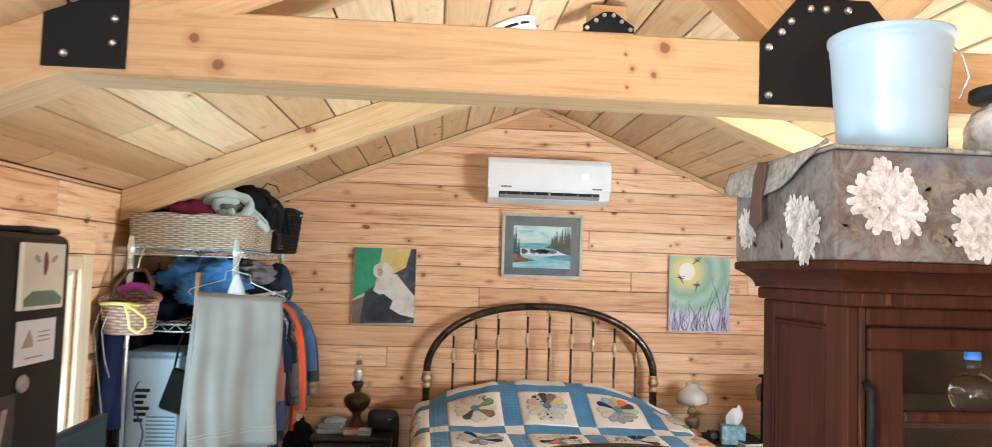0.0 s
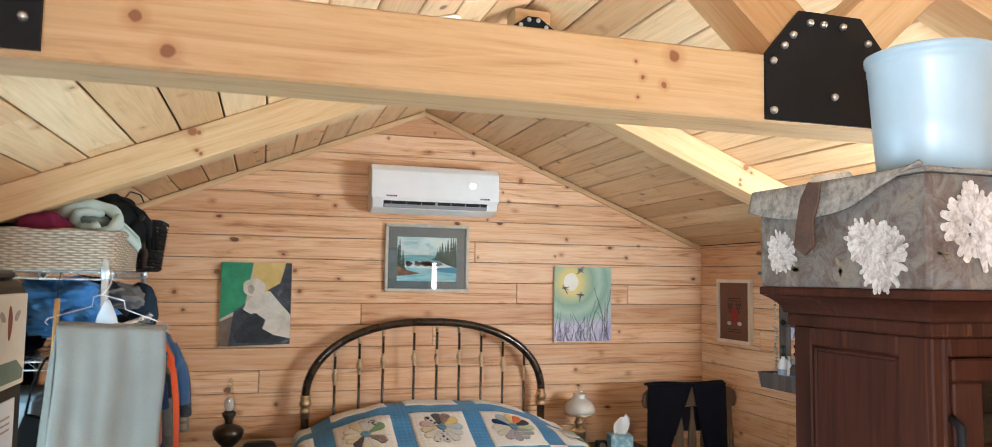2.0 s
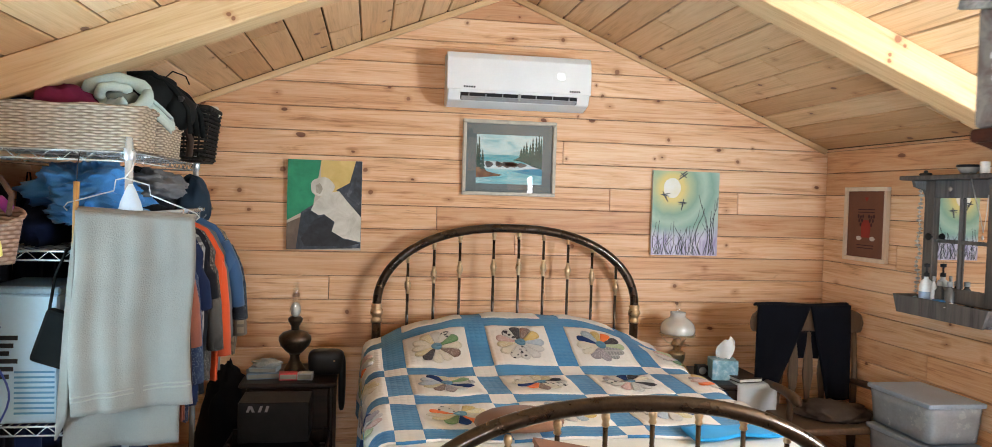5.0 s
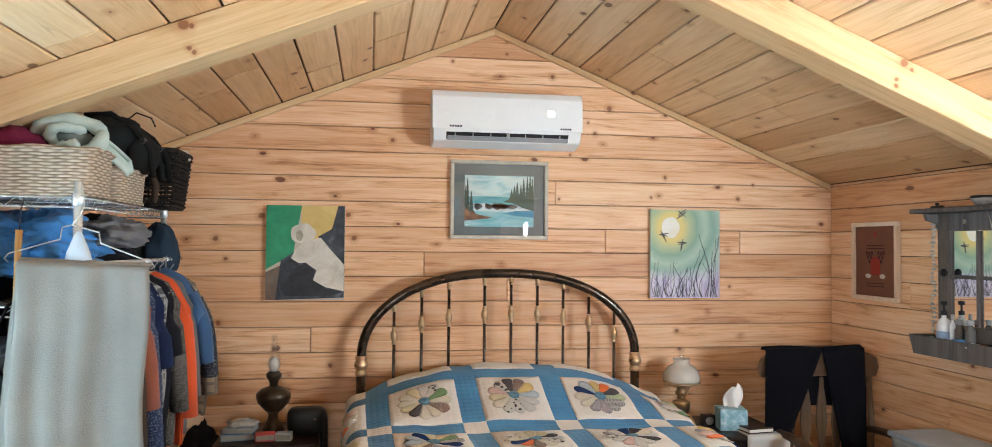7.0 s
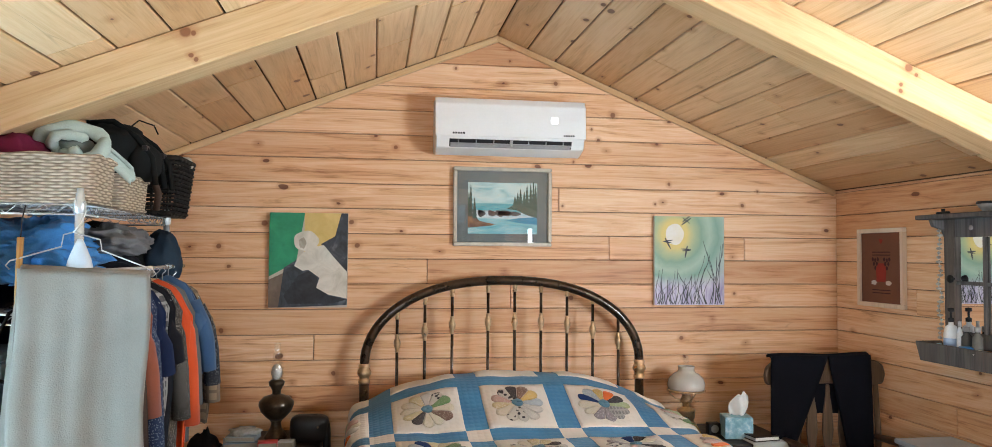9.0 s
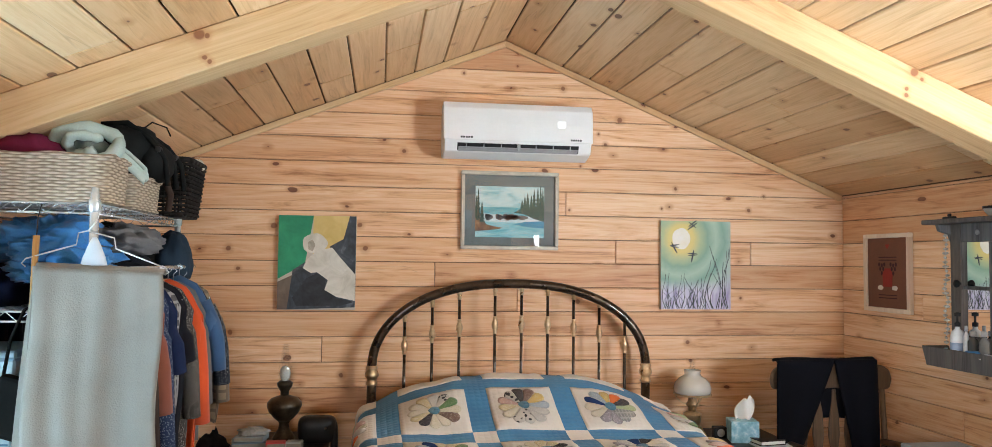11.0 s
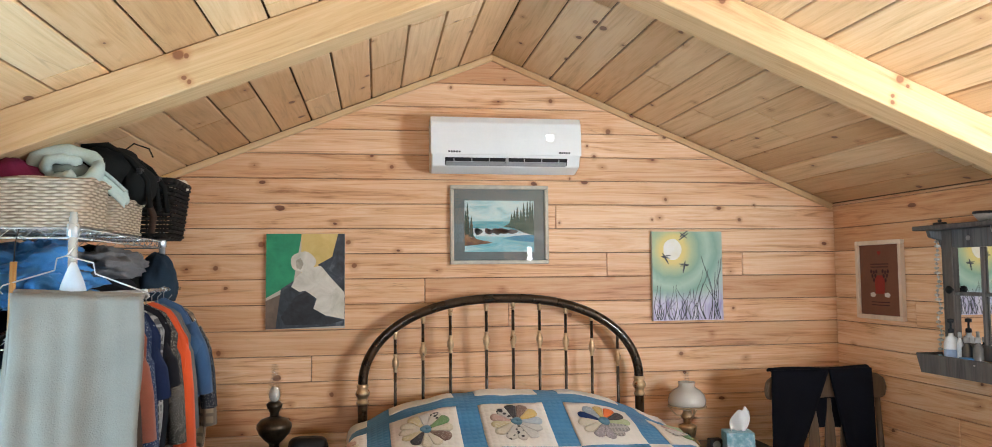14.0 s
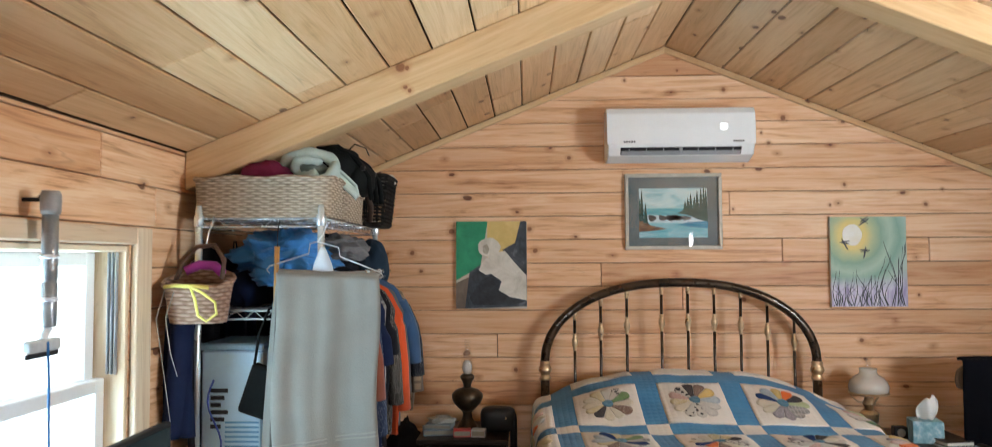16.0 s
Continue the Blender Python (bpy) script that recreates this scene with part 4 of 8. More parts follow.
# ---- pictures ----
def painted(name, stops, scale, seed, rough=0.6, stretch=(1, 1, 1)):
    m, t, b = nodes_of(name)
    tc = t.nodes.new("ShaderNodeTexCoord").outputs["Object"]
    n = noise_tex(t, scaled(t, tc, stretch), scale, 5.0, 0.6, seed)
    link(t, ramp(t, n.outputs[0], stops), b.inputs["Base Color"])
    b.inputs["Roughness"].default_value = rough
    bump_of(t, b, n.outputs[0], 0.3, 0.001)
    return m


def flat(points, y0, depth=0.0012):
    """A painted patch on a canvas that faces the room: (x, z) outline."""
    return prism(points, "y", y0 - depth, y0)


def blob(cx, cz, rx, rz, n=20, wave=0.0, k=5, turn=0.0):
    out = []
    for i in range(n):
        a = 2 * math.pi * i / n
        r = 1 + wave * math.sin(k * a + 1.3)
        x, z = rx * r * math.cos(a), rz * r * math.sin(a)
        out.append((cx + x * math.cos(turn) - z * math.sin(turn), cz + x * math.sin(turn) + z * math.cos(turn)))
    return out


CANVAS = fabric("canvas_edge", (0.55, 0.50, 0.42), 0.1)
# a canvas of green, yellow and grey fields with a pale seated shape
seated = thing("canvas_painting", (-0.960, -0.001, 1.185), "unframed canvas with green, yellow and grey fields and a pale shape", "painting")
part("canvas", blk((-0.194, -0.022, 0.0), (0.194, -0.001, 0.478), 0.002), CANVAS, seated)
GREENP = painted("green_paint", [(0.3, (0.01, 0.20, 0.10)), (0.7, (0.03, 0.33, 0.16))], 12, 0.5)
YELLOWP = painted("ochre_paint", [(0.3, (0.62, 0.44, 0.13)), (0.7, (0.74, 0.56, 0.22))], 12, 0.7)
SLATEP = painted("slate_paint", [(0.3, (0.012, 0.014, 0.018)), (0.55, (0.045, 0.055, 0.07)), (0.8, (0.20, 0.23, 0.26))], 9, 1.5)
BLACKP = painted("black_paint", [(0.3, (0.008, 0.009, 0.012)), (0.7, (0.03, 0.035, 0.045))], 20, 0.7)
UMBERP = painted("umber_paint", [(0.3, (0.10, 0.07, 0.05)), (0.7, (0.22, 0.16, 0.12))], 9, 0.7)
PALEP = painted("cream_paint", [(0.25, (0.48, 0.44, 0.36)), (0.6, (0.72, 0.68, 0.60)), (0.8, (0.80, 0.77, 0.70))], 11, 1.0)
f = -0.0225
for nm, pts, mt, d in (("green_field", [(-0.193, 0.155), (-0.06, 0.23), (-0.02, 0.477), (-0.193, 0.477)], GREENP, 0.0006),
                       ("yellow_field", [(-0.022, 0.24), (0.10, 0.30), (0.155, 0.36), (0.165, 0.477), (-0.022, 0.477)], YELLOWP, 0.0006),
                       ("umber_field", [(-0.193, 0.001), (-0.13, 0.001), (-0.11, 0.18), (-0.193, 0.14)], UMBERP, 0.0006),
                       ("slate_field", [(-0.145, 0.001), (0.193, 0.012), (0.193, 0.20), (-0.03, 0.26), (-0.12, 0.20)], SLATEP, 0.0010),
                       ("slate_edge", [(0.06, 0.32), (0.13, 0.36), (0.16, 0.477), (0.193, 0.477), (0.193, 0.18)], SLATEP, 0.0013),
                       ("pale_body", [(-0.07, 0.21), (-0.05, 0.255), (0.0, 0.30), (0.075, 0.315), (0.12, 0.26), (0.192, 0.18), (0.192, 0.045), (0.10, 0.065), (0.04, 0.10), (0.055, 0.15), (0.0, 0.19), (-0.03, 0.185)], PALEP, 0.0018),
                       ("pale_top", blob(-0.012, 0.335, 0.062, 0.052, 22, 0.04), PALEP, 0.0024),
                       ("grey_shade", blob(-0.03, 0.325, 0.018, 0.028, 14, 0.1), painted("warm_grey_paint", [(0.3, (0.30, 0.26, 0.20)), (0.7, (0.50, 0.45, 0.36))], 30, 1), 0.0030),
                       ("black_patch", [(-0.05, 0.16), (0.0, 0.185), (0.045, 0.15), (0.04, 0.10), (0.10, 0.06), (0.19, 0.04), (0.12, 0.02), (-0.10, 0.02), (-0.12, 0.06)], BLACKP, 0.0022)):
    part(nm, flat(pts, f, d), mt, seated)

# a canvas with a pale disc over teal swirls and lilac reeds
moon = thing("canvas_painting", (1.068, -0.001, 1.19), "unframed canvas with a glowing disc, green swirls and lilac reeds", "painting")
part("canvas", blk((-0.201, -0.022, 0.0), (0.201, -0.001, 0.483), 0.002), CANVAS, moon)
m, t, b = nodes_of("swirl_paint")
tc = t.nodes.new("ShaderNodeTexCoord").outputs["Object"]
x = t.nodes.new("ShaderNodeSeparateXYZ")
link(t, tc, x.inputs[0])
nz = noise_tex(t, tc, 9.0, 5.0, 0.6, 1.0)
dx, dz = calc(t, "ADD", x.outputs[0], 0.085), calc(t, "SUBTRACT", x.outputs[2], 0.385)
rr = calc(t, "SQRT", calc(t, "ADD", calc(t, "MULTIPLY", dx, dx), calc(t, "MULTIPLY", dz, dz)))
rr = calc(t, "MULTIPLY_ADD", nz.outputs[0], 0.05, rr)
c = ramp(t, calc(t, "MULTIPLY", rr, 2.2), [(0.10, (0.80, 0.66, 0.25)), (0.22, (0.72, 0.60, 0.22)), (0.30, (0.46, 0.52, 0.28)), (0.40, (0.24, 0.40, 0.30)), (0.50, (0.40, 0.55, 0.44)), (0.60, (0.22, 0.40, 0.32)), (0.72, (0.42, 0.55, 0.48)), (0.86, (0.46, 0.50, 0.56))])
low = calc(t, "MULTIPLY_ADD", x.outputs[2], -14.0, 2.3, clamp=True)
lil = ramp(t, noise_tex(t, scaled(t, tc, (40, 1, 8)), 1.0, 4.0).outputs[0], [(0.3, (0.30, 0.24, 0.46)), (0.5, (0.56, 0.53, 0.68)), (0.7, (0.72, 0.72, 0.78))])
link(t, mix(t, low, c, lil), b.inputs["Base Color"])
b.inputs["Roughness"].default_value = 0.55
bump_of(t, b, nz.outputs[0], 0.3, 0.001)
part("paint_layer", blk((-0.2005, -0.0232, 0.0005), (0.2005, -0.0222, 0.4825), 0), m, moon)
part("disc", flat(blob(-0.085, 0.385, 0.052, 0.058, 24, 0.02), -0.0234), painted("white_paint", [(0.3, (0.80, 0.76, 0.62)), (0.6, (0.85, 0.84, 0.78))], 8, 0.5), moon)
INK = painted("dark_ink_paint", [(0.3, (0.02, 0.025, 0.03)), (0.7, (0.08, 0.09, 0.10))], 30, 0.5)
rng = random.Random(11)
for k in range(40):
    x0 = rng.uniform(-0.19, 0.195)
    tall = rng.uniform(0.10, 0.20) if x0 < 0.06 else rng.uniform(0.16, 0.40)
    lean = rng.uniform(-0.03, 0.03)
    w = rng.uniform(0.0014, 0.0026)
    bend = rng.uniform(-0.035, 0.035)
    spine = [(max(-0.197, min(0.197, x0 + lean * s * s + bend * math.sin(4.5 * s))), 0.005 + tall * s * (1 - 0.12 * abs(bend) / 0.035 * s)) for s in (0, 0.2, 0.4, 0.6, 0.8, 1.0)]
    pts = [(px + w * (1 - 0.12 * i), pz) for i, (px, pz) in enumerate(spine)] + [(px - w * (1 - 0.12 * i), pz) for i, (px, pz) in reversed(list(enumerate(spine)))]
    part("reed", flat(pts, -0.0234, 0.0006 + 0.00004 * k), INK, moon)
for cx, cz, a in ((-0.125, 0.335, 0.5), (-0.02, 0.29, -0.2), (-0.02, 0.455, 2.2)):
    for pts, d in ((blob(cx, cz, 0.004, 0.036, 10, 0, 5, a), 0.0020), (blob(cx, cz + 0.014, 0.030, 0.0035, 10, 0, 5, a * 0.3), 0.0024), (blob(cx, cz + 0.006, 0.026, 0.003, 10, 0, 5, -a * 0.3), 0.0028)):
        part("winged_mark", flat(pts, -0.0234, d), INK, moon)

# the framed seascape behind glass
sea = thing("framed_picture", (0.033, -0.001, 1.502), "framed coastal landscape with a grey mat behind glass", "picture")
FRAME_W = surf("silvered_wood", (0.50, 0.46, 0.38), 0.45, 0.15, 0.2, 30)
W2, HH = 0.262, 0.415
for lo, hi in (((-W2, 0.0), (W2, 0.020)), ((-W2, HH - 0.020), (W2, HH)), ((-W2, 0.0205), (-W2 + 0.02, HH - 0.0205)), ((W2 - 0.02, 0.0205), (W2, HH - 0.0205))):
    part("frame_side", blk((lo[0], -0.028, lo[1]), (hi[0], -0.001, hi[1]), 0.004), FRAME_W, sea)
part("mat", blk((-W2 + 0.02, -0.014, 0.02), (W2 - 0.02, -0.004, HH - 0.02), 0), painted("grey_green_mat", [(0.3, (0.105, 0.135, 0.135)), (0.7, (0.14, 0.17, 0.17))], 20, 0.3), sea)
px0, px1, pz0, pz1 = -0.185, 0.185, 0.065, 0.335
y = -0.0145
part("sky_area", flat([(px0, pz0 + 0.160), (px1, pz0 + 0.160), (px1, pz1), (px0, pz1)], y, 0.0008), painted("sea_sky_paint", [(0.30, (0.22, 0.48, 0.52)), (0.48, (0.50, 0.68, 0.67)), (0.62, (0.64, 0.74, 0.70)), (0.75, (0.30, 0.50, 0.53))], 7, 1.0, stretch=(1, 1, 4)), sea)
part("far_water", flat([(px0, pz0 + 0.105), (px1, pz0 + 0.105), (px1, pz0 + 0.160), (px0, pz0 + 0.160)], y, 0.0010), painted("far_water_paint", [(0.3, (0.04, 0.30, 0.36)), (0.6, (0.16, 0.46, 0.50))], 9, 0.8, stretch=(1, 1, 6)), sea)
part("surf_area", flat([(px0, pz0 + 0.075), (px1, pz0 + 0.075), (px1, pz0 + 0.110), (px0 + 0.20, pz0 + 0.118), (px0 + 0.05, pz0 + 0.125), (px0, pz0 + 0.12)], y, 0.0012), painted("foam_paint", [(0.3, (0.34, 0.55, 0.58)), (0.6, (0.66, 0.74, 0.74))], 22, 0.8, stretch=(1, 1, 3)), sea)
part("water_area", flat([(px0, pz0), (px1, pz0), (px1, pz0 + 0.075), (px0, pz0 + 0.085)], y, 0.0014), painted("sea_water_paint", [(0.30, (0.10, 0.42, 0.50)), (0.55, (0.28, 0.56, 0.60)), (0.75, (0.58, 0.72, 0.72))], 8, 0.8, stretch=(1, 1, 5)), sea)
part("deep_water", flat([(px0 + 0.20, pz0 + 0.070), (px0 + 0.27, pz0 + 0.084), (px1, pz0 + 0.090), (px1, pz0 + 0.05), (px0 + 0.30, pz0 + 0.055)], y, 0.0017), painted("deep_water_paint", [(0.3, (0.02, 0.20, 0.36)), (0.7, (0.06, 0.34, 0.46))], 16, 0.8, stretch=(1, 1, 4)), sea)
ROCKP = painted("rock_paint", [(0.3, (0.04, 0.04, 0.042)), (0.7, (0.17, 0.16, 0.155))], 40, 0.6)
SHOREP = painted("shore_paint", [(0.3, (0.09, 0.04, 0.022)), (0.6, (0.26, 0.12, 0.05)), (0.8, (0.42, 0.27, 0.14))], 26, 0.6)
part("shore", flat([(px0, pz0 + 0.035), (px0 + 0.07, pz0 + 0.038), (px0 + 0.15, pz0 + 0.050), (px0 + 0.10, pz0 + 0.058), (px0 + 0.06, pz0 + 0.068), (px0 + 0.035, pz0 + 0.095), (px0, pz0 + 0.10)], y, 0.0019), SHOREP, sea)
for cx, w, hh_ in ((0.072, 0.020, 0.017), (0.133, 0.018, 0.014), (0.178, 0.022, 0.016), (0.215, 0.022, 0.013), (0.255, 0.026, 0.012)):
    part("rock", flat(blob(px0 + cx, pz0 + 0.106, w, hh_, 12, 0.15, 3), y, 0.0021), ROCKP, sea)
PINEP = painted("evergreen_paint", [(0.3, (0.008, 0.04, 0.03)), (0.7, (0.03, 0.10, 0.07))], 30, 0.6)
part("shore", flat([(px0, pz0 + 0.03), (px0 + 0.14, pz0 + 0.045), (px0 + 0.06, pz0 + 0.06), (px0 + 0.03, pz0 + 0.09), (px0, pz0 + 0.10)], y, 0.0018), ROCKP, sea)
for cx, w in ((0.065, 0.016), (0.12, 0.014), (0.165, 0.02), (0.20, 0.03)):
    part("rock", flat(blob(px0 + cx, pz0 + 0.11, w, 0.014, 12, 0.15, 3), y, 0.0021), ROCKP, sea)
part("headland", flat([(px0 + 0.205, pz0 + 0.132), (px0 + 0.24, pz0 + 0.150), (px1, pz0 + 0.175), (px1, pz0 + 0.085), (px0 + 0.31, pz0 + 0.102), (px0 + 0.26, pz0 + 0.125)], y, 0.0023), PINEP, sea)
rng = random.Random(4)
for cx, zb, hh_ in ((0.015, 0.09, 0.17), (0.035, 0.08, 0.11), (0.005, 0.10, 0.12), (0.25, 0.14, 0.06), (0.265, 0.14, 0.08), (0.28, 0.14, 0.10), (0.30, 0.14, 0.085), (0.315, 0.14, 0.12), (0.335, 0.13, 0.14), (0.35, 0.12, 0.16), (0.362, 0.11, 0.155)):
    pts_r, pts_l = [], []
    for s in range(6):
        z = pz0 + zb + hh_ * s / 6
        w = 0.017 * (1 - s / 6.3)
        pts_r += [(min(px1, px0 + cx + w), z), (min(px1, px0 + cx + w * 0.45), z + hh_ / 9)]
        pts_l += [(max(px0, px0 + cx - w), z), (max(px0, px0 + cx - w * 0.45), z + hh_ / 9)]
    part("tree_shape", flat(pts_r + [(px0 + cx, pz0 + zb + hh_)] + pts_l[::-1], y, 0.0026 + 0.0002 * rng.random()), PINEP, sea)
part("glazing", blk((-W2 + 0.019, -0.0215, 0.019), (W2 - 0.019, -0.0195, HH - 0.019), 0), GLASS, sea).visible_shadow = False

# the needlework sampler on the side wall: drawn facing the room, then turned
sampler = thing("framed_sampler", (HALF - 0.001, -0.408, 1.202), "narrow framed needlework sampler in rusty browns", "picture", turn=-90)
SW, SH = 0.180, 0.404
LIGHTW = pine("pale_frame_wood", "z", pale=(0.80, 0.70, 0.58), mid=(0.75, 0.64, 0.52), dark=(0.66, 0.54, 0.42), knots=1.1)
for lo, hi in (((-SW, 0.0), (SW, 0.022)), ((-SW, SH - 0.022), (SW, SH)), ((-SW, 0.0225), (-SW + 0.022, SH - 0.0225)), ((SW - 0.022, 0.0225), (SW, SH - 0.0225))):
    part("frame_side", blk((lo[0], -0.026, lo[1]), (hi[0], -0.001, hi[1]), 0.002), LIGHTW, sampler)
part("linen", blk((-SW + 0.021, -0.012, 0.021), (SW - 0.021, -0.002, SH - 0.021), 0), fabric("rust_linen", (0.17, 0.068, 0.040), 0.2, 300), sampler)
RED, DKB, OFFW = fabric("red_stitch", (0.28, 0.03, 0.02)), fabric("dark_stitch", (0.07, 0.03, 0.03)), fabric("white_stitch", (0.55, 0.50, 0.45))
part("heart", flat([(0, 0.325), (0.014, 0.342), (0.010, 0.352), (0, 0.346), (-0.010, 0.352), (-0.014, 0.342)], -0.0122, 0.001), RED, sampler)
for cx in (-0.045, 0.045):
    for dx, dz in ((0, 0), (0.012, 0.022), (-0.012, 0.022), (0, 0.04), (0.02, 0.045), (-0.02, 0.045)):
        part("leaf_stitch", flat(blob(cx + dx, 0.20 + dz, 0.008, 0.011, 8), -0.0122, 0.001), DKB, sampler)
    part("bird_stitch", flat(blob(cx * 1.25, 0.125, 0.022, 0.012, 12, 0.15), -0.0122, 0.0012), OFFW, sampler)
part("house_stitch", flat([(-0.035, 0.13), (0.035, 0.13), (0.04, 0.20), (0.02, 0.225), (-0.02, 0.225), (-0.04, 0.20)], -0.0122, 0.0008), RED, sampler)
for z in (0.28, 0.265, 0.085, 0.07):
    part("text_bar", flat([(-0.07, z), (0.07, z), (0.07, z + 0.005), (-0.07, z + 0.005)], -0.0122, 0.0008), DKB, sampler)


# ---- smoke alarm on the ceiling ----
sx = -0.40
alarm = thing("smoke_alarm", (sx, -2.06, roof(sx) - 0.001), "round white smoke alarm on the sloping ceiling", "smoke alarm")
alarm.matrix_world = Matrix.Translation((sx, -2.06, roof(sx) - 0.002)) @ Matrix.Rotation(-TILT, 4, "Y") @ Matrix.Rotation(math.pi, 4, "X")
part("base_ring", lathe([(0.0, 0.0), (0.108, 0.0), (0.112, 0.006), (0.106, 0.018), (0.0, 0.018)], 32), WHITE_PLASTIC, alarm)
part("vent_band", lathe([(0.096, 0.018), (0.096, 0.030), (0.0, 0.030)], 32), DARK_PLASTIC, alarm, "dark vent slots")
part("cap", lathe([(0.0, 0.030), (0.102, 0.030), (0.104, 0.038), (0.088, 0.052), (0.04, 0.059), (0.0, 0.060)], 32), WHITE_PLASTIC, alarm)
for k in range(10):
    a = 2 * math.pi * k / 10
    part("rib", blk((-0.004, -0.004, 0.013), (0.004, 0.004, 0.029), 0), WHITE_PLASTIC, alarm).matrix_local = pose(0.100 * math.cos(a), 0.100 * math.sin(a), 0.003, 0, 0, math.degrees(a))

# ---- tall cupboard with a glazed door ----
CX0, CX1, CY0, CY1, CTOP = -0.035, 0.80, -3.775, -3.385, 1.581
cup = thing("cupboard", (0.0, 0.0, 0.0), "dark red-brown wooden cupboard with a glazed door", "cupboard")
def cove(z0, z1, low, high, waist=0.5):
    """A cornice course: its sides lean out from the inset low to the inset high in a hollow curve."""
    bm = bmesh.new()
    rings = []
    for k in range(6):
        q = k / 5
        inset = low + (high - low) * q ** (1 / waist)
        rings.append([bm.verts.new((x, y, z0 + (z1 - z0) * q)) for x, y in ((CX0 + inset, CY0 + inset), (CX1 - inset, CY0 + inset), (CX1 - inset, CY1 - inset), (CX0 + inset, CY1 - inset))])
    for p, q in zip(rings, rings[1:]):
        for k in range(4):
            bm.faces.new((p[k], p[(k + 1) % 4], q[(k + 1) % 4], q[k]))
    bm.faces.new(rings[0][::-1]), bm.faces.new(rings[-1])
    return bm


part("cornice", blk((CX0, CY0, 1.5655), (CX1, CY1, CTOP), 0.004, 2), DARK_WOOD, cup)
part("cornice", cove(1.534, 1.565, 0.031, 0.005), DARK_WOOD, cup)
part("cornice", blk((CX0 + 0.034, CY0 + 0.034, 1.5115), (CX1 - 0.034, CY1 - 0.034, 1.5335), 0.004, 2), DARK_WOOD, cup)
BX0, BX1, BY0, BY1 = CX0 + 0.043, CX1 - 0.043, CY0 + 0.043, CY1 - 0.043
# side: stiles, rails and a sunk panel
for x0, x1 in ((BX0, BX0 + 0.02), (BX1 - 0.02, BX1)):
    part("side_stile", blk((x0, BY1 - 0.045, 0.04), (x1, BY1, 1.511)), DARK_WOOD, cup)
    part("side_stile", blk((x0, BY0, 0.04), (x1, BY0 + 0.065, 1.511)), DARK_WOOD, cup)
    part("side_rail", blk((x0, BY0 + 0.0655, 1.478), (x1, BY1 - 0.0455, 1.511)), DARK_WOOD, cup)
    part("side_rail", blk((x0, BY0 + 0.0655, 0.04), (x1, BY1 - 0.0455, 0.12)), DARK_WOOD, cup)
    mx = (x0 + x1) / 2
    part("side_panel", blk((mx - 0.003, BY0 + 0.06, 0.115), (mx + 0.003, BY1 - 0.04, 1.483), 0), DARK_WOOD, cup)
    for y0, y1, z0, z1 in ((BY0 + 0.066, BY0 + 0.074, 0.121, 1.477), (BY1 - 0.054, BY1 - 0.046, 0.121, 1.477), (BY0 + 0.0745, BY1 - 0.0545, 1.468, 1.477)):
        part("panel_moulding", blk((mx - 0.007, y0, z0), (mx + 0.007, y1, z1), 0.003), DARK_WOOD, cup)
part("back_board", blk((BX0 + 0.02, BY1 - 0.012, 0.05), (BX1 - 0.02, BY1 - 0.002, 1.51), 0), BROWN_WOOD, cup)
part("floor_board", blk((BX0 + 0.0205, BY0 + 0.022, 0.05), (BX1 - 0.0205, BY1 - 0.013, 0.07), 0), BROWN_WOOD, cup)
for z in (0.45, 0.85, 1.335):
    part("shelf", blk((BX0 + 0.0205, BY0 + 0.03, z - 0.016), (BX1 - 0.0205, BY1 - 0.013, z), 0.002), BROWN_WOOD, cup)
part("plinth", blk((BX0 - 0.01, BY0 - 0.01, 0.0), (BX1 + 0.01, BY1, 0.039), 0.004), DARK_WOOD, cup)
part("front_stile", blk((BX0 + 0.0205, BY0, 0.04), (BX0 + 0.032, BY0 + 0.02, 1.511)), DARK_WOOD, cup)
part("front_rail", blk((BX0 + 0.0325, BY0, 1.482), (BX1 - 0.0205, BY0 + 0.02, 1.511)), DARK_WOOD, cup)
cdoor = part("door", blk((BX0 + 0.034, BY0 - 0.004, 1.446), (BX1 - 0.03, BY0 + 0.018, 1.480)), DARK_WOOD, cup, "glazed cupboard door")
part("door_stile", blk((BX0 + 0.034, BY0 - 0.004, 0.06), (0.098, BY0 + 0.018, 1.4455)), DARK_WOOD, cdoor)
part("door_stile", blk((0.42, BY0 - 0.004, 0.06), (BX1 - 0.03, BY0 + 0.018, 1.4455)), DARK_WOOD, cdoor)
for z0, z1 in ((1.335, 1.352), (1.09, 1.11), (0.06, 0.70)):
    part("door_rail", blk((0.0985, BY0 - 0.004, z0), (0.4195, BY0 + 0.018, z1)), DARK_WOOD, cdoor)
for z0, z1 in ((1.352, 1.446), (1.11, 1.335), (0.70, 1.09)):
    part("pane", blk((0.098, BY0 + 0.004, z0), (0.42, BY0 + 0.007, z1), 0), CABINET_GLASS, cdoor).visible_shadow = False
part("handle", tube([(0.034, BY0 - 0.006, 1.395), (0.034, BY0 - 0.022, 1.385), (0.034, BY0 - 0.024, 1.35), (0.034, BY0 - 0.022, 1.30), (0.034, BY0 - 0.006, 1.29)], 0.006, 8), BLACK_STEEL, cdoor, "black iron pull")
BLUE_CAP = surf("blue_cap", (0.03, 0.20, 0.62), 0.3, bump=0.02)
TINTED = glass_mat("greenish_glass", (0.85, 0.95, 0.95))
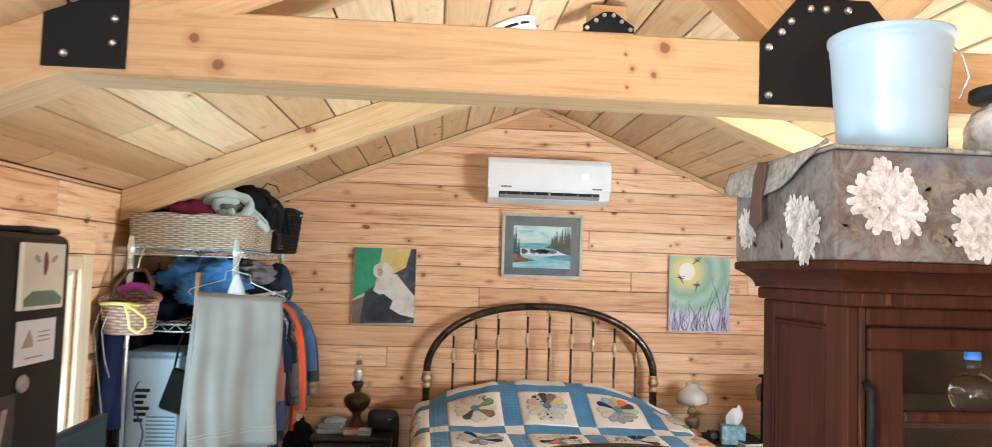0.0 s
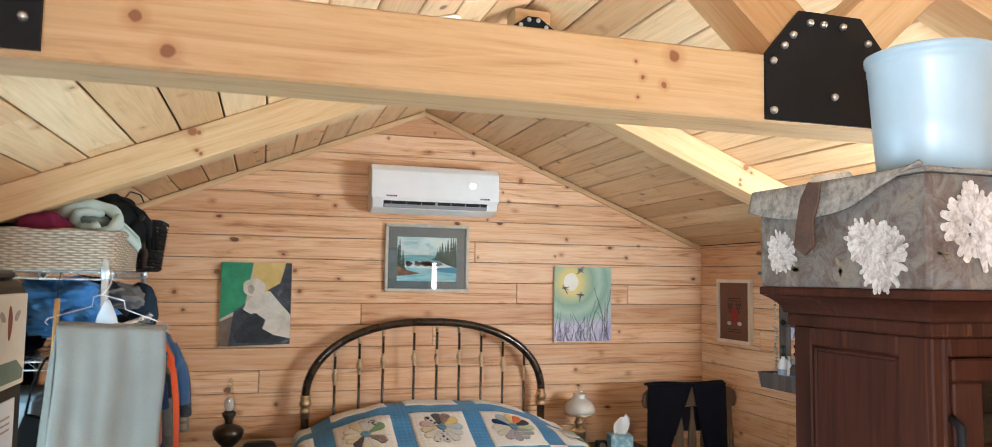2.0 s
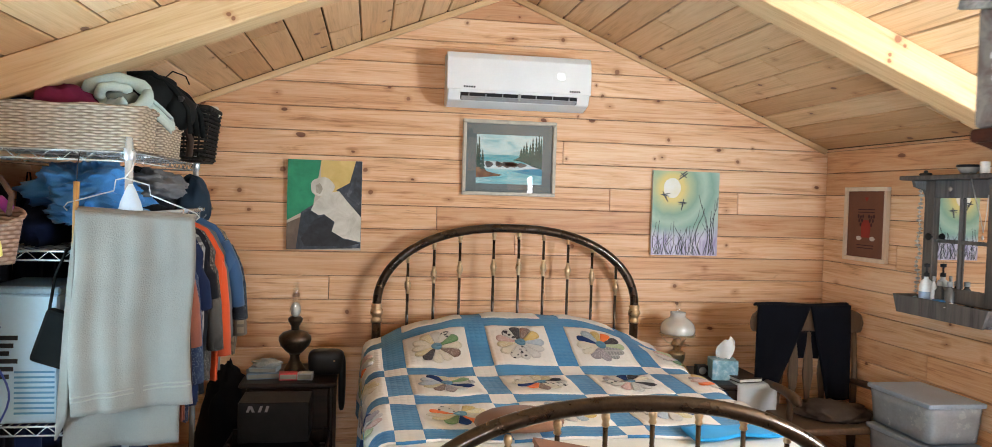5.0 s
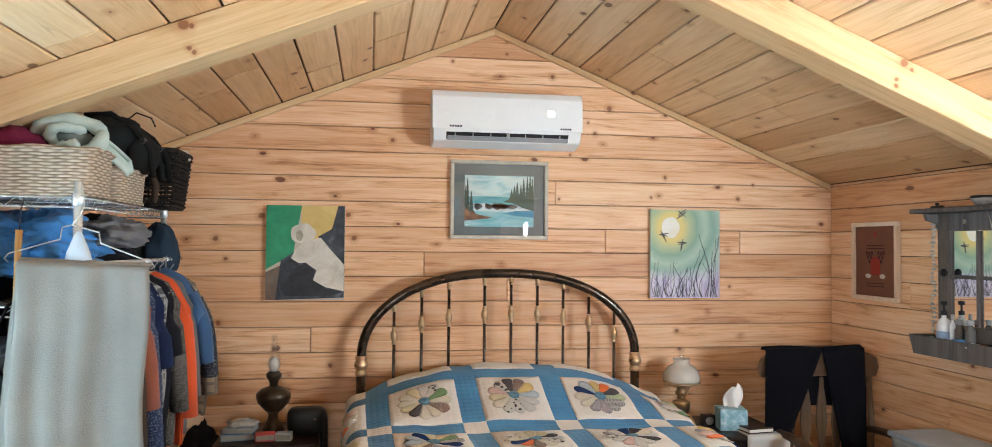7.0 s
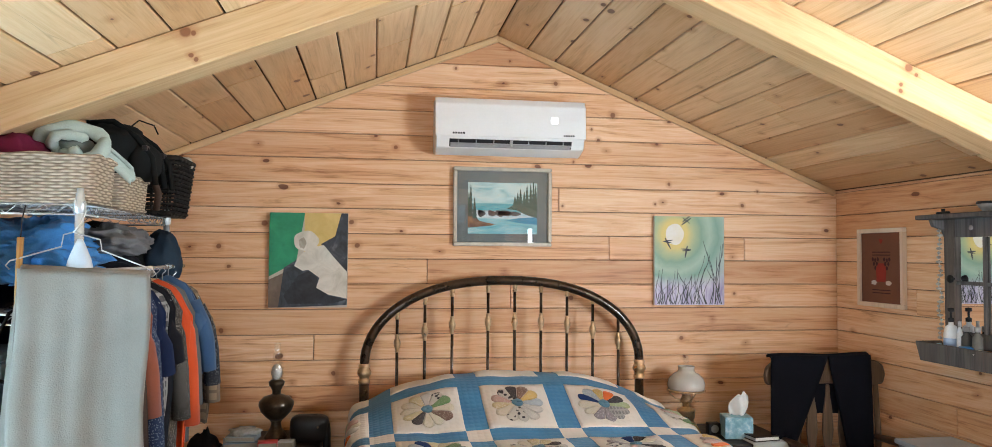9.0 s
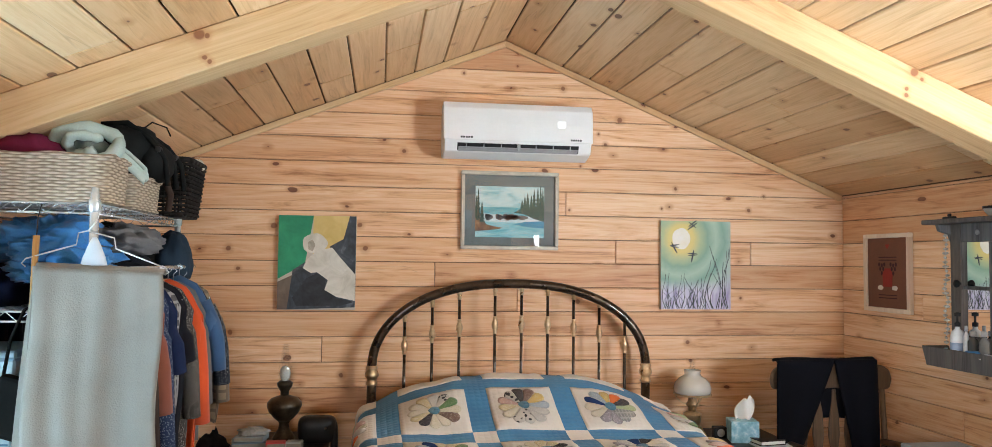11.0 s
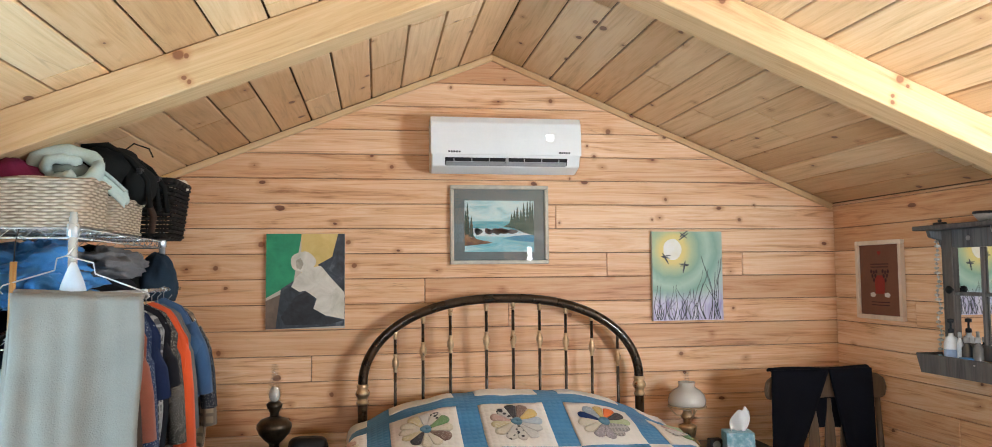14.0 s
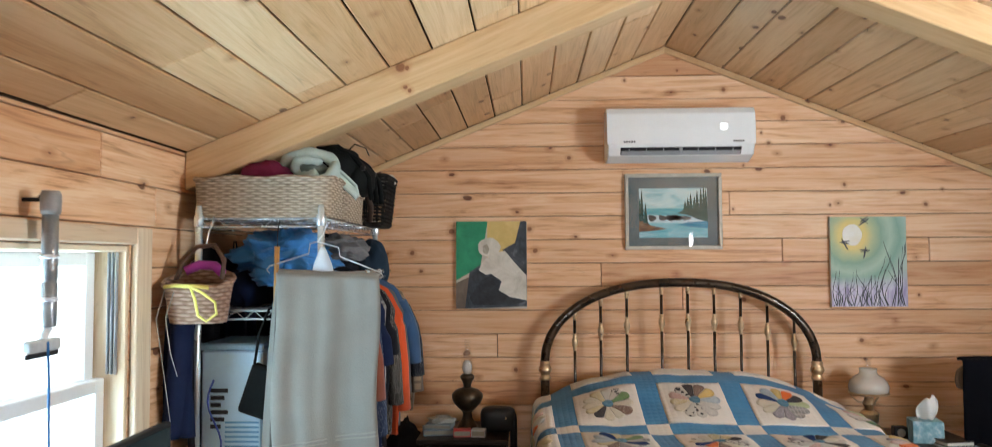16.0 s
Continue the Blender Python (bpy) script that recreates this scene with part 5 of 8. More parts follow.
for bx, by, s in ((0.272, -3.65, 1.05), (0.37, -3.62, 0.85)):
    bot = thing("glass_bottle", (bx, by, 1.336), "round glass bottle with a blue stopper in the cupboard", "bottle", "bottles in the cupboard")
    part("flask", lathe([(0.0, 0.002), (0.018 * s, 0.0), (0.030 * s, 0.012), (0.036 * s, 0.032), (0.030 * s, 0.055), (0.012 * s, 0.070), (0.011 * s, 0.085), (0.013 * s, 0.088)], 20), TINTED, bot)
    part("stopper", lathe([(0.011 * s, 0.089), (0.013 * s, 0.092), (0.011 * s, 0.104), (0.0, 0.107)], 14), BLUE_CAP, bot)

# ---- flowered keepsake case on the cupboard ----
case = thing("keepsake_case", (0.0, 0.0, CTOP), "shabby flower-papered box with a drooping lid and leather tab", "box")
m, t, b = nodes_of("flower_paper")
tc = t.nodes.new("ShaderNodeTexCoord").outputs["Object"]
n1, n2, n3 = noise_tex(t, tc, 24.0, 6.0, 0.72, 0.8), noise_tex(t, tc, 95.0, 4.0), noise_tex(t, tc, 8.0, 3.0)
c = ramp(t, n1.outputs[0], [(0.32, (0.038, 0.021, 0.015)), (0.44, (0.085, 0.054, 0.041)), (0.53, (0.125, 0.112, 0.104)), (0.62, (0.18, 0.158, 0.125)), (0.70, (0.13, 0.068, 0.04))])
c = mix(t, calc(t, "MULTIPLY", calc(t, "SUBTRACT", n3.outputs[0], 0.56, clamp=True), 6.0, clamp=True), c, (0.10, 0.14, 0.18))
c = mix(t, calc(t, "MULTIPLY", n2.outputs[0], 0.25), c, (0.30, 0.27, 0.24))
link(t, c, b.inputs["Base Color"])
b.inputs["Roughness"].default_value = 0.75
bump_of(t, b, n2.outputs[0], 0.4, 0.003)
FLOWER_PAPER = m
LID_STUFF = surf("mottled_grey_cloth", (0.24, 0.225, 0.20), 0.9, 0, 0.6, 55, 160, 0.6)
KX0, KX1, KY0, KY1, KH = -0.035, 0.62, -3.772, -3.39, 0.168
part("case_body", blk((KX0, KY0, 0.0), (KX1, KY1, KH), 0.006, 2), FLOWER_PAPER, case)
part("lid_top", blk((KX0 - 0.004, KY0 - 0.004, KH + 0.0005), (KX1 + 0.004, KY1 + 0.004, KH + 0.008), 0.003), LID_STUFF, case)


def skirt(u, v):
    """The lid's drooping edge along the near end of the case."""
    y = KY1 + 0.006 + (KY0 - KY1 - 0.006) * u
    deep = 0.040 + 0.020 * math.sin(math.pi * min(1.0, u * 1.25)) - 0.045 * max(0.0, (u - 0.62) / 0.38) ** 1.5
    return Vector((KX0 - 0.008 - 0.010 * v * (1 - 0.5 * u), y, KH + 0.008 - deep * v))


part("lid_skirt", sheet(skirt, 24, 4, 0.004), LID_STUFF, case)
LEATHER = surf("cracked_leather", (0.075, 0.036, 0.022), 0.6, 0, 0.5, 40, 200, 0.5)
tab = [(-3.585, KH + 0.004), (-3.555, KH + 0.008), (-3.535, KH - 0.02), (-3.525, KH - 0.06), (-3.518, KH - 0.10), (-3.545, KH - 0.115), (-3.568, KH - 0.10), (-3.566, KH - 0.06), (-3.578, KH - 0.03)]
part("leather_tab", prism([(p, q) for p, q in tab], "x", KX0 - 0.026, KX0 - 0.021, 0.001), LEATHER, case, "cracked brown leather tab")
PETAL = painted("white_petals", [(0.28, (0.24, 0.20, 0.17)), (0.45, (0.44, 0.40, 0.37)), (0.62, (0.58, 0.56, 0.54))], 70, 0.9)


def bloom(radius, seed, squash=1.0):
    """A flat chrysanthemum in relief, facing +z of its own."""
    bm = bmesh.new()
    rng = random.Random(seed)
    for ring, (r0, r1, n) in enumerate(((0.40, 1.0, 26), (0.36, 0.90, 24), (0.26, 0.72, 19), (0.14, 0.52, 13), (0.0, 0.32, 9))):
        for k in range(n):
            a = 2 * math.pi * (k + rng.uniform(-0.4, 0.4)) / n
            tip = r1 * rng.uniform(0.78, 1.10) * (1 + 0.10 * math.sin(2 * a + seed))
            w = 0.110 * rng.uniform(0.75, 1.25)
            h = 0.0010 + 0.0014 * ring + 0.0010 * rng.random()
            outline = ((r0, -w * 0.5), (r0 + (tip - r0) * 0.6, -w), (tip * 0.96, -w * 0.7), (tip, 0), (tip * 0.96, w * 0.7), (r0 + (tip - r0) * 0.6, w), (r0, w * 0.5))
            ca, sa = math.cos(a), math.sin(a)
            vs = [bm.verts.new(((x * ca - y * sa) * radius, (x * sa + y * ca) * radius * squash, h + 0.0016 * (x - r0))) for x, y in outline]
            mid = bm.verts.new((((r0 + tip) / 2 * ca) * radius, ((r0 + tip) / 2 * sa) * radius * squash, h - 0.0012))
            for i in range(7):
                bm.faces.new((vs[i], vs[(i + 1) % 7], mid))
    return bm


def stuck(bm, face, u, z):
    """A bloom laid on the case: face 'y' (broad side) or 'x' (its end)."""
    m = pose(u, KY0 - 0.001, z, 90, 0, 0) if face == "y" else pose(KX0 - 0.001, u, z, 90, 0, -90)
    bmesh.ops.transform(bm, matrix=m, verts=bm.verts)
    bmesh.ops.recalc_face_normals(bm, faces=bm.faces)
    return bm


for face, u, z, r, seed in (("y", 0.050, 0.093, 0.062, 3), ("y", 0.215, 0.060, 0.066, 8), ("y", 0.40, 0.095, 0.060, 12), ("x", -3.690, 0.050, 0.052, 5), ("x", -3.655, 0.070, 0.040, 15), ("x", -3.455, 0.062, 0.042, 9)):
    part("printed_flower", stuck(bloom(r, seed), face, u, z), PETAL, case, "white chrysanthemum print")
LEAFP = painted("olive_print", [(0.3, (0.10, 0.07, 0.04)), (0.7, (0.24, 0.20, 0.13))], 30, 0.6)
rng = random.Random(2)
for face, u, z in (("y", 0.125, 0.045), ("y", 0.118, 0.115), ("y", -0.012, 0.05), ("y", 0.15, 0.03), ("y", 0.30, 0.05), ("x", -3.60, 0.035), ("x", -3.50, 0.03)):
    bm = bmesh.new()
    for k in range(4):
        a, l = rng.uniform(0, 6.28), rng.uniform(0.012, 0.02)
        pts = [(0, 0), (l * 0.5 * math.cos(a + 0.5), l * 0.5 * math.sin(a + 0.5)), (l * math.cos(a), l * math.sin(a)), (l * 0.5 * math.cos(a - 0.5), l * 0.5 * math.sin(a - 0.5))]
        vs = [bm.verts.new((x, y, 0.0006)) for x, y in pts]
        bm.faces.new(vs)
    part("printed_leaf", stuck(bm, face, u, z), LEAFP, case)
papers = thing("rolled_papers", (0.02, -3.46, CTOP + KH + 0.009), "pale rolled papers lying on the flowered box", "paper")
for i, (dx, r) in enumerate(((0.0, 0.012), (0.028, 0.014), (0.055, 0.011))):
    part("roll", lathe([(r * 0.6, 0.0), (r, 0.0), (r, 0.05), (r * 0.6, 0.05)], 16, pose(dx, -0.02 + 0.01 * i, r, 90, 0, 8)), PAPER, papers)

# ---- pail and bagged jar on the case ----
PAIL = surf("milky_plastic", (0.33, 0.46, 0.55), 0.35, 0, 0.04, bump=0.02)
TOPZ = CTOP + KH + 0.009
pail = thing("pail", (0.158, -3.60, TOPZ), "milky white plastic pail with a wire bail", "bucket")
part("tub", lathe([(0.0, 0.004), (0.079, 0.0), (0.084, 0.004), (0.091, 0.10), (0.097, 0.192), (0.0985, 0.196), (0.0985, 0.204), (0.098, 0.212), (0.1025, 0.214), (0.1025, 0.224), (0.098, 0.226), (0.095, 0.220), (0.082, 0.02), (0.0, 0.012)], 40), PAIL, pail)
part("bail", tube([(0.100, -0.02, 0.210), (0.110, -0.035, 0.19), (0.118, -0.04, 0.15), (0.115, -0.02, 0.115), (0.111, 0.02, 0.12), (0.105, 0.03, 0.19), (0.099, 0.02, 0.210)], 0.0016, 6), CHROME, pail, "thin wire bail")
part("label_patch", sheet(lambda u, v: Vector((0.0945 * math.cos(-0.25 + 0.22 * u), 0.0945 * math.sin(-0.25 + 0.22 * u), 0.03 + 0.11 * v)), 6, 2, 0.0015), surf("dark_label", (0.05, 0.07, 0.06), 0.6), pail)
bagjar = thing("bagged_jar", (0.40, -3.58, TOPZ), "jar wrapped in a crinkled clear bag with a dark lid", "jar")
part("wrap", lump(lambda d: Vector((0.075 * d.x * (1 + 0.14 * wob(d.x, d.y, d.z, 5)), 0.075 * d.y * (1 + 0.14 * wob(d.y, d.z, d.x, 5)), 0.065 + 0.065 * d.z)), 32, 20), surf("crinkled_film", (0.62, 0.60, 0.56), 0.15, 0.35, 0.4, 30, 60, 0.9), bagjar)
part("lid", lathe([(0.0, 0.0), (0.065, 0.0), (0.068, 0.004), (0.066, 0.02), (0.0, 0.024)], 24, pose(0, 0, 0.128)), DARK_PLASTIC, bagjar)

# ---- black refrigerator with cards on its side ----
FX = -1.165
fridge = thing("refrigerator", (0.0, 0.0, 0.0), "black refrigerator with cards held on its side", "refrigerator")
FRIDGE_BLACK = surf("black_enamel", (0.010, 0.0095, 0.0095), 0.5, 0, 0.3, 5, 400, 0.25)
part("cabinet", blk((-1.80, -4.36, 0.04), (FX, -3.70, 1.580), 0.014, 3), FRIDGE_BLACK, fridge)
part("door", blk((-1.80, -4.43, 0.05), (FX, -4.364, 1.578), 0.012, 2), FRIDGE_BLACK, fridge)
part("hinge_cover", blk((FX - 0.10, -3.80, 1.5805), (FX - 0.01, -3.715, 1.590), 0.003), DARK_PLASTIC, fridge)
for x in (-1.75, -1.22):
    for y in (-4.3, -3.76):
        part("foot", lathe([(0.02, 0.0), (0.02, 0.042)], 12, pose(x, y, 0)), DARK_PLASTIC, fridge)
CARDW = surf("white_card", (0.56, 0.64, 0.72), 0.6, 0, 0.05, bump=0.02)
CARDC = surf("cream_card", (0.58, 0.61, 0.56), 0.6, 0, 0.08, bump=0.02)
REDM, GREENM = surf("red_print", (0.16, 0.03, 0.025), 0.6), surf("green_print", (0.10, 0.17, 0.14), 0.6)
GREYM, BROWNM = surf("grey_print", (0.28, 0.26, 0.25), 0.6), surf("rust_print", (0.28, 0.09, 0.04), 0.6)


def card(y0, y1, z0, z1, proud, mat, label):
    return solid("card", blk((0.0, y0, z0), (proud, y1, z1), 0.0006), mat, label, "card", (FX + 0.001, 0, 0), "cards on the refrigerator")


def on_card(parent, proud, pts, mat, d=0.0004):
    part("print", prism(pts, "x", proud, proud + d), mat, parent)


c1 = card(-3.846, -3.737, 1.478, 1.567, 0.007, CARDC, "cream card with a red and green print")
on_card(c1, 0.007, blob(-3.790, 1.540, 0.006, 0.016, 14, 0.1, 3), REDM)
for dy in (-0.022, 0.022):
    on_card(c1, 0.007, blob(-3.790 + dy, 1.546, 0.009, 0.004, 10, 0.1, 3, dy * 20), GREYM)
on_card(c1, 0.007, [(-3.84, 1.483), (-3.745, 1.483), (-3.742, 1.492), (-3.765, 1.503), (-3.82, 1.503), (-3.842, 1.492)], GREENM)
c2 = card(-3.842, -3.742, 1.405, 1.464, 0.002, CARDW, "white card with a small ink drawing")
on_card(c2, 0.002, [(-3.83, 1.428), (-3.80, 1.428), (-3.803, 1.440), (-3.812, 1.452), (-3.82, 1.44)], GREYM)
for k in range(3):
    on_card(c2, 0.002, [(-3.79, 1.446 - 0.006 * k), (-3.757, 1.446 - 0.006 * k), (-3.757, 1.448 - 0.006 * k), (-3.79, 1.448 - 0.006 * k)], GREYM)
on_card(c2, 0.002, [(-3.82, 1.413), (-3.775, 1.413), (-3.775, 1.415), (-3.82, 1.415)], GREYM)
c3 = card(-4.02, -3.910, 1.471, 1.534, 0.002, CARDW, "white card with a grey seed print")
on_card(c3, 0.002, blob(-3.932, 1.492, 0.013, 0.011, 16, 0.05), GREYM)
for k in range(3):
    on_card(c3, 0.002, [(-4.0, 1.522 - 0.007 * k), (-3.95, 1.522 - 0.007 * k), (-3.95, 1.524 - 0.007 * k), (-4.0, 1.524 - 0.007 * k)], GREYM)
c4 = card(-4.02, -3.900, 1.392, 1.460, 0.002, CARDW, "white card with a rust-coloured nut print")
on_card(c4, 0.002, blob(-3.945, 1.428, 0.018, 0.023, 18, 0.05), BROWNM)
mag = solid("magnet", lathe([(0.0, 0.0), (0.011, 0.0), (0.012, 0.003), (0.009, 0.007), (0.0, 0.008)], 18, pose(FX + 0.001, -3.822, 1.382, 0, 90, 0)), GREYM, "round grey magnet on the refrigerator", "magnet")
strip = card(-4.02, -3.835, 1.28, 1.372, 0.002, surf("charcoal_card", (0.05, 0.05, 0.052), 0.6), "dark card with pale slanted stripes")
for k in range(5):
    a = -4.01 + 0.032 * k
    on_card(strip, 0.002, [(a, 1.285), (a + 0.012, 1.285), (a + 0.030, 1.355), (a + 0.018, 1.355)], GREYM)
on_card(strip, 0.002, [(-3.925, 1.360), (-3.89, 1.360), (-3.89, 1.371), (-3.925, 1.371)], surf("teal_print", (0.03, 0.14, 0.15), 0.6))
fbag = lump(lambda d: Vector((0.16 * d.x, 0.17 * d.y * (1 + 0.2 * wob(d.x, d.z, 1, 3)), 0.055 + 0.055 * d.z * (1 + 0.25 * wob(d.x, d.y, 0, 3)))), 24, 14)
solid("cloth_bag", fbag, fabric("grey_bag_cloth", (0.13, 0.13, 0.14), 0.3), "soft grey cloth bag on the refrigerator", "bag", (-1.50, -3.98, 1.5805))

# ---- wire rack ----
RX0, RX1, RY0, RY1 = -1.874, -1.455, -1.664, -0.755
rack = thing("wire_rack", (0.0, 0.0, 0.0), "chrome wire shelving rack loaded with clothes and baskets", "shelving rack")
for x in (RX0, RX1):
    for y in (RY0, RY1):
        p = part("post", lathe([(0.0125, 0.012), (0.0125, 1.625), (0.0105, 1.627), (0.0105, 1.640), (0.0, 1.642)], 14, pose(x, y, 0)), CHROME, rack)
        part("foot", lathe([(0.018, 0.0), (0.016, 0.012), (0.008, 0.02)], 12, pose(x, y, 0)), DARK_PLASTIC, p)
        part("clip", lathe([(0.0145, 1.57), (0.0165, 1.572), (0.0165, 1.605), (0.0145, 1.607)], 14, pose(x, y, 0)), CHROME, p)
for z in (1.595, 1.285, 0.745, 0.25):
    bm = bmesh.new()
    for dz in (0.0, -0.028):
        tube([(RX0, RY0, z + dz), (RX1, RY0, z + dz), (RX1, RY1, z + dz), (RX0, RY1, z + dz)], 0.0035, 6, bm, closed=True)
    n = 44
    for a, b_ in (((RX0, RY0), (RX1, RY0)), ((RX1, RY0), (RX1, RY1)), ((RX0, RY1), (RX1, RY1))):
        ln = math.hypot(b_[0] - a[0], b_[1] - a[1])
        k = int(ln / 0.032)
        zig = [(a[0] + (b_[0] - a[0]) * i / k, a[1] + (b_[1] - a[1]) * i / k, z - (0.028 if i % 2 else 0)) for i in range(k + 1)]
        tube(zig, 0.0017, 5, bm)
    sh = part("shelf", bm, CHROME, rack, "zigzag-edged wire shelf")
    for i in range(1, 16):
        x = RX0 + (RX1 - RX0) * i / 16
        part("wire", tube([(x, RY0, z), (x, RY1, z)], 0.0018, 5), CHROME, sh)
    for i in range(1, 4):
        y = RY0 + (RY1 - RY0) * i / 4
        part("cross_wire", tube([(RX0, y, z - 0.005), (RX1, y, z - 0.005)], 0.003, 5), CHROME, sh)

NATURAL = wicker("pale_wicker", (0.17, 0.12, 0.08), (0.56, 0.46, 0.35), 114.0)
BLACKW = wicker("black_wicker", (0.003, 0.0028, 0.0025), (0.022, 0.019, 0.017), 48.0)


def woven_basket(name, x0, x1, y0, y1, z0, h, mat, label, flare=0.012):
    """A rectangular basket: four leaning woven walls, a floor and a rolled rim."""
    cx, cy = (x0 + x1) / 2, (y0 + y1) / 2
    hx, hy = (x1 - x0) / 2, (y1 - y0) / 2
    bk = thing(name, (cx, cy, z0), label, "basket", "baskets on the rack")

    def wall(u, v):
        a = 2 * math.pi * u
        n = 9.0
        ca, sa = math.cos(a), math.sin(a)
        d = (abs(ca) ** n + abs(sa) ** n) ** (-1 / n)
        g = 1 - flare * 3 * (1 - v)
        return Vector((hx * ca * d * g, hy * sa * d * g, h * v + 0.003 * math.sin(a * 9) * v))
    part("weave", sheet(wall, 72, 14, 0.008, closed_u=True), mat, bk)
    bm = tube([wall(k / 72, 1.0) for k in range(72)], 0.0085, 8, closed=True)
    part("rim", bm, mat, bk)
    part("floor", blk((-hx * 0.95, -hy * 0.95, 0.002), (hx * 0.95, hy * 0.95, 0.012)), mat, bk)
    return bk


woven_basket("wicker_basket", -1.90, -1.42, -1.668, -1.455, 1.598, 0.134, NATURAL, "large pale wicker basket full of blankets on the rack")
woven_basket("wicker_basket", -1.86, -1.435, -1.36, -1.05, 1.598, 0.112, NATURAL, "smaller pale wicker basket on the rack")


def open_basket(at, hx, hy, h, label):
    """A tapering basket of thick dark withies with gaps between the strands."""
    bk = thing("wicker_basket", at, label, "basket", "baskets on the rack")

    def ring(v, off=0.0):
        pts, g = [], 0.82 + 0.18 * v
        for k in range(56):
            s = 2 * math.pi * k / 56
            ca, sa = math.cos(s), math.sin(s)
            q = (abs(ca) ** 8 + abs(sa) ** 8) ** (-1 / 8)
            w = 1 + off * (1 if k % 2 else -1)
            pts.append((hx * g * ca * q * w, hy * g * sa * q * w, 0.006 + h * v))
        return pts
    for k in range(13):
        part("strand", tube(ring(0.04 + k / 13.6, 0.035 if k % 2 else -0.035), 0.0062, 6, closed=True), BLACKW, bk)
    for k in range(0, 56, 2):
        part("stake", tube([ring(0.0)[k], ring(0.5)[k], ring(0.99)[k]], 0.0045, 6), BLACKW, bk)
    part("rim", tube(ring(1.0), 0.011, 8, closed=True), BLACKW, bk)
    part("floor", blk((-hx * 0.78, -hy * 0.78, 0.0), (hx * 0.78, hy * 0.78, 0.010)), BLACKW, bk)
    part("handle", tube([(-0.04, -hy, h - 0.02), (-0.045, -hy - 0.012, h + 0.03), (0.0, -hy - 0.01, h + 0.055), (0.045, -hy - 0.012, h + 0.03), (0.04, -hy, h - 0.02)], 0.009, 8), BLACKW, bk)


open_basket((-1.492, -0.790, 1.598), 0.118, 0.150, 0.215, "tall black wicker basket at the rack's end")


def heap(name, at, sx, sy, sz, mat, label, category, seed=0.0, amp=0.25, freq=2.2, turn=0.0, nu=36, nv=22):
    """A soft folded heap with creases."""
    def fn(d):
        n1 = wob(d.x + seed, d.y, d.z, freq * 0.8)
        fold = abs(wob(d.x * 0.8, d.y + seed, d.z * 0.5, freq * 1.5)) + 0.5 * abs(wob(d.x + seed, d.y * 0.6, d.z, freq * 3.0))
        k = 1 + 0.7 * amp * n1 + amp * (0.35 - fold)
        return Vector((sx * d.x * k, sy * d.y * k, sz * max(d.z, -0.55) * k + sz * 0.55))
    return solid(name, lump(fn, nu, nv), mat, label, category, at, "", turn)


MINT = fabric("mint_fleece", (0.42, 0.52, 0.49), 0.2, 200)
heap("blanket", (-1.70, -1.50, 1.70), 0.10, 0.12, 0.075, fabric("maroon_fleece", (0.12, 0.012, 0.035), 0.3), "maroon fleece blanket in a basket", "blanket", 1.0)
heap("blanket", (-1.82, -1.48, 1.685), 0.075, 0.13, 0.06, fabric("navy_fleece", (0.012, 0.014, 0.035), 0.3), "navy fleece blanket in a basket", "blanket", 2.0)
mint = thing("blanket", (-1.545, -1.49, 1.735), "pale mint fleece rolled in the basket", "blanket")
for i, (a0, a1, r, sc) in enumerate(((0.25, 6.6, 0.024, 0.088), (0.6, 5.6, 0.018, 0.045))):
    pts = []
    for k in range(26):
        a = a0 + (a1 - a0) * k / 25
        pts.append((sc * math.cos(a) * 1.05, 0.02 * math.sin(2 * a) - 0.02 * i, 0.050 + sc * 0.62 * math.sin(a)))
    part("roll", tube(pts, [r * (0.75 + 0.25 * math.sin(k * 0.9) ** 2) for k in range(26)], 12), MINT, mint)
# inside of the roll: the same mint darkened, shade put into the colour
part("inner", lump(lambda d: Vector((0.06 * d.x, 0.05 * d.y + 0.03, 0.045 + 0.035 * d.z)), 16, 10), fabric("shaded_mint_fleece", (0.16, 0.20, 0.19), 0.3), mint)
part("tail", sheet(lambda u, v: Vector((0.075 + 0.085 * u, 0.02 * math.sin(5 * v) + 0.05 * u, 0.065 - 0.075 * u ** 1.3 - 0.06 * v + 0.012 * math.sin(9 * v))), 10, 12, 0.010), MINT, mint)

BACKPACK = fabric("black_nylon", (0.008, 0.009, 0.009), 0.5, 500)
pack = thing("backpack", (-1.535, -1.14, 1.725), "slumped black nylon backpack over the baskets", "backpack")
part("bag", lump(lambda d: Vector((0.115 * d.x * (1 + 0.22 * wob(d.x, d.y, d.z, 2.4)), 0.20 * d.y * (1 + 0.15 * wob(d.y, d.x, d.z, 3)), 0.085 + 0.095 * d.z * (1 + 0.25 * wob(d.z, d.x, d.y, 2.6)))), 36, 22), BACKPACK, pack)
part("pocket", lump(lambda d: Vector((0.10 + 0.05 * d.x * (1 + 0.2 * wob(d.x, d.y, 2, 3)), 0.12 * d.y, 0.05 + 0.07 * d.z)), 24, 14), BACKPACK, pack)
part("grab_loop", tube([(0.03, 0.02, 0.165), (0.05, 0.10, 0.215), (0.08, 0.18, 0.21), (0.09, 0.20, 0.18)], 0.0028, 8), BACKPACK, pack)
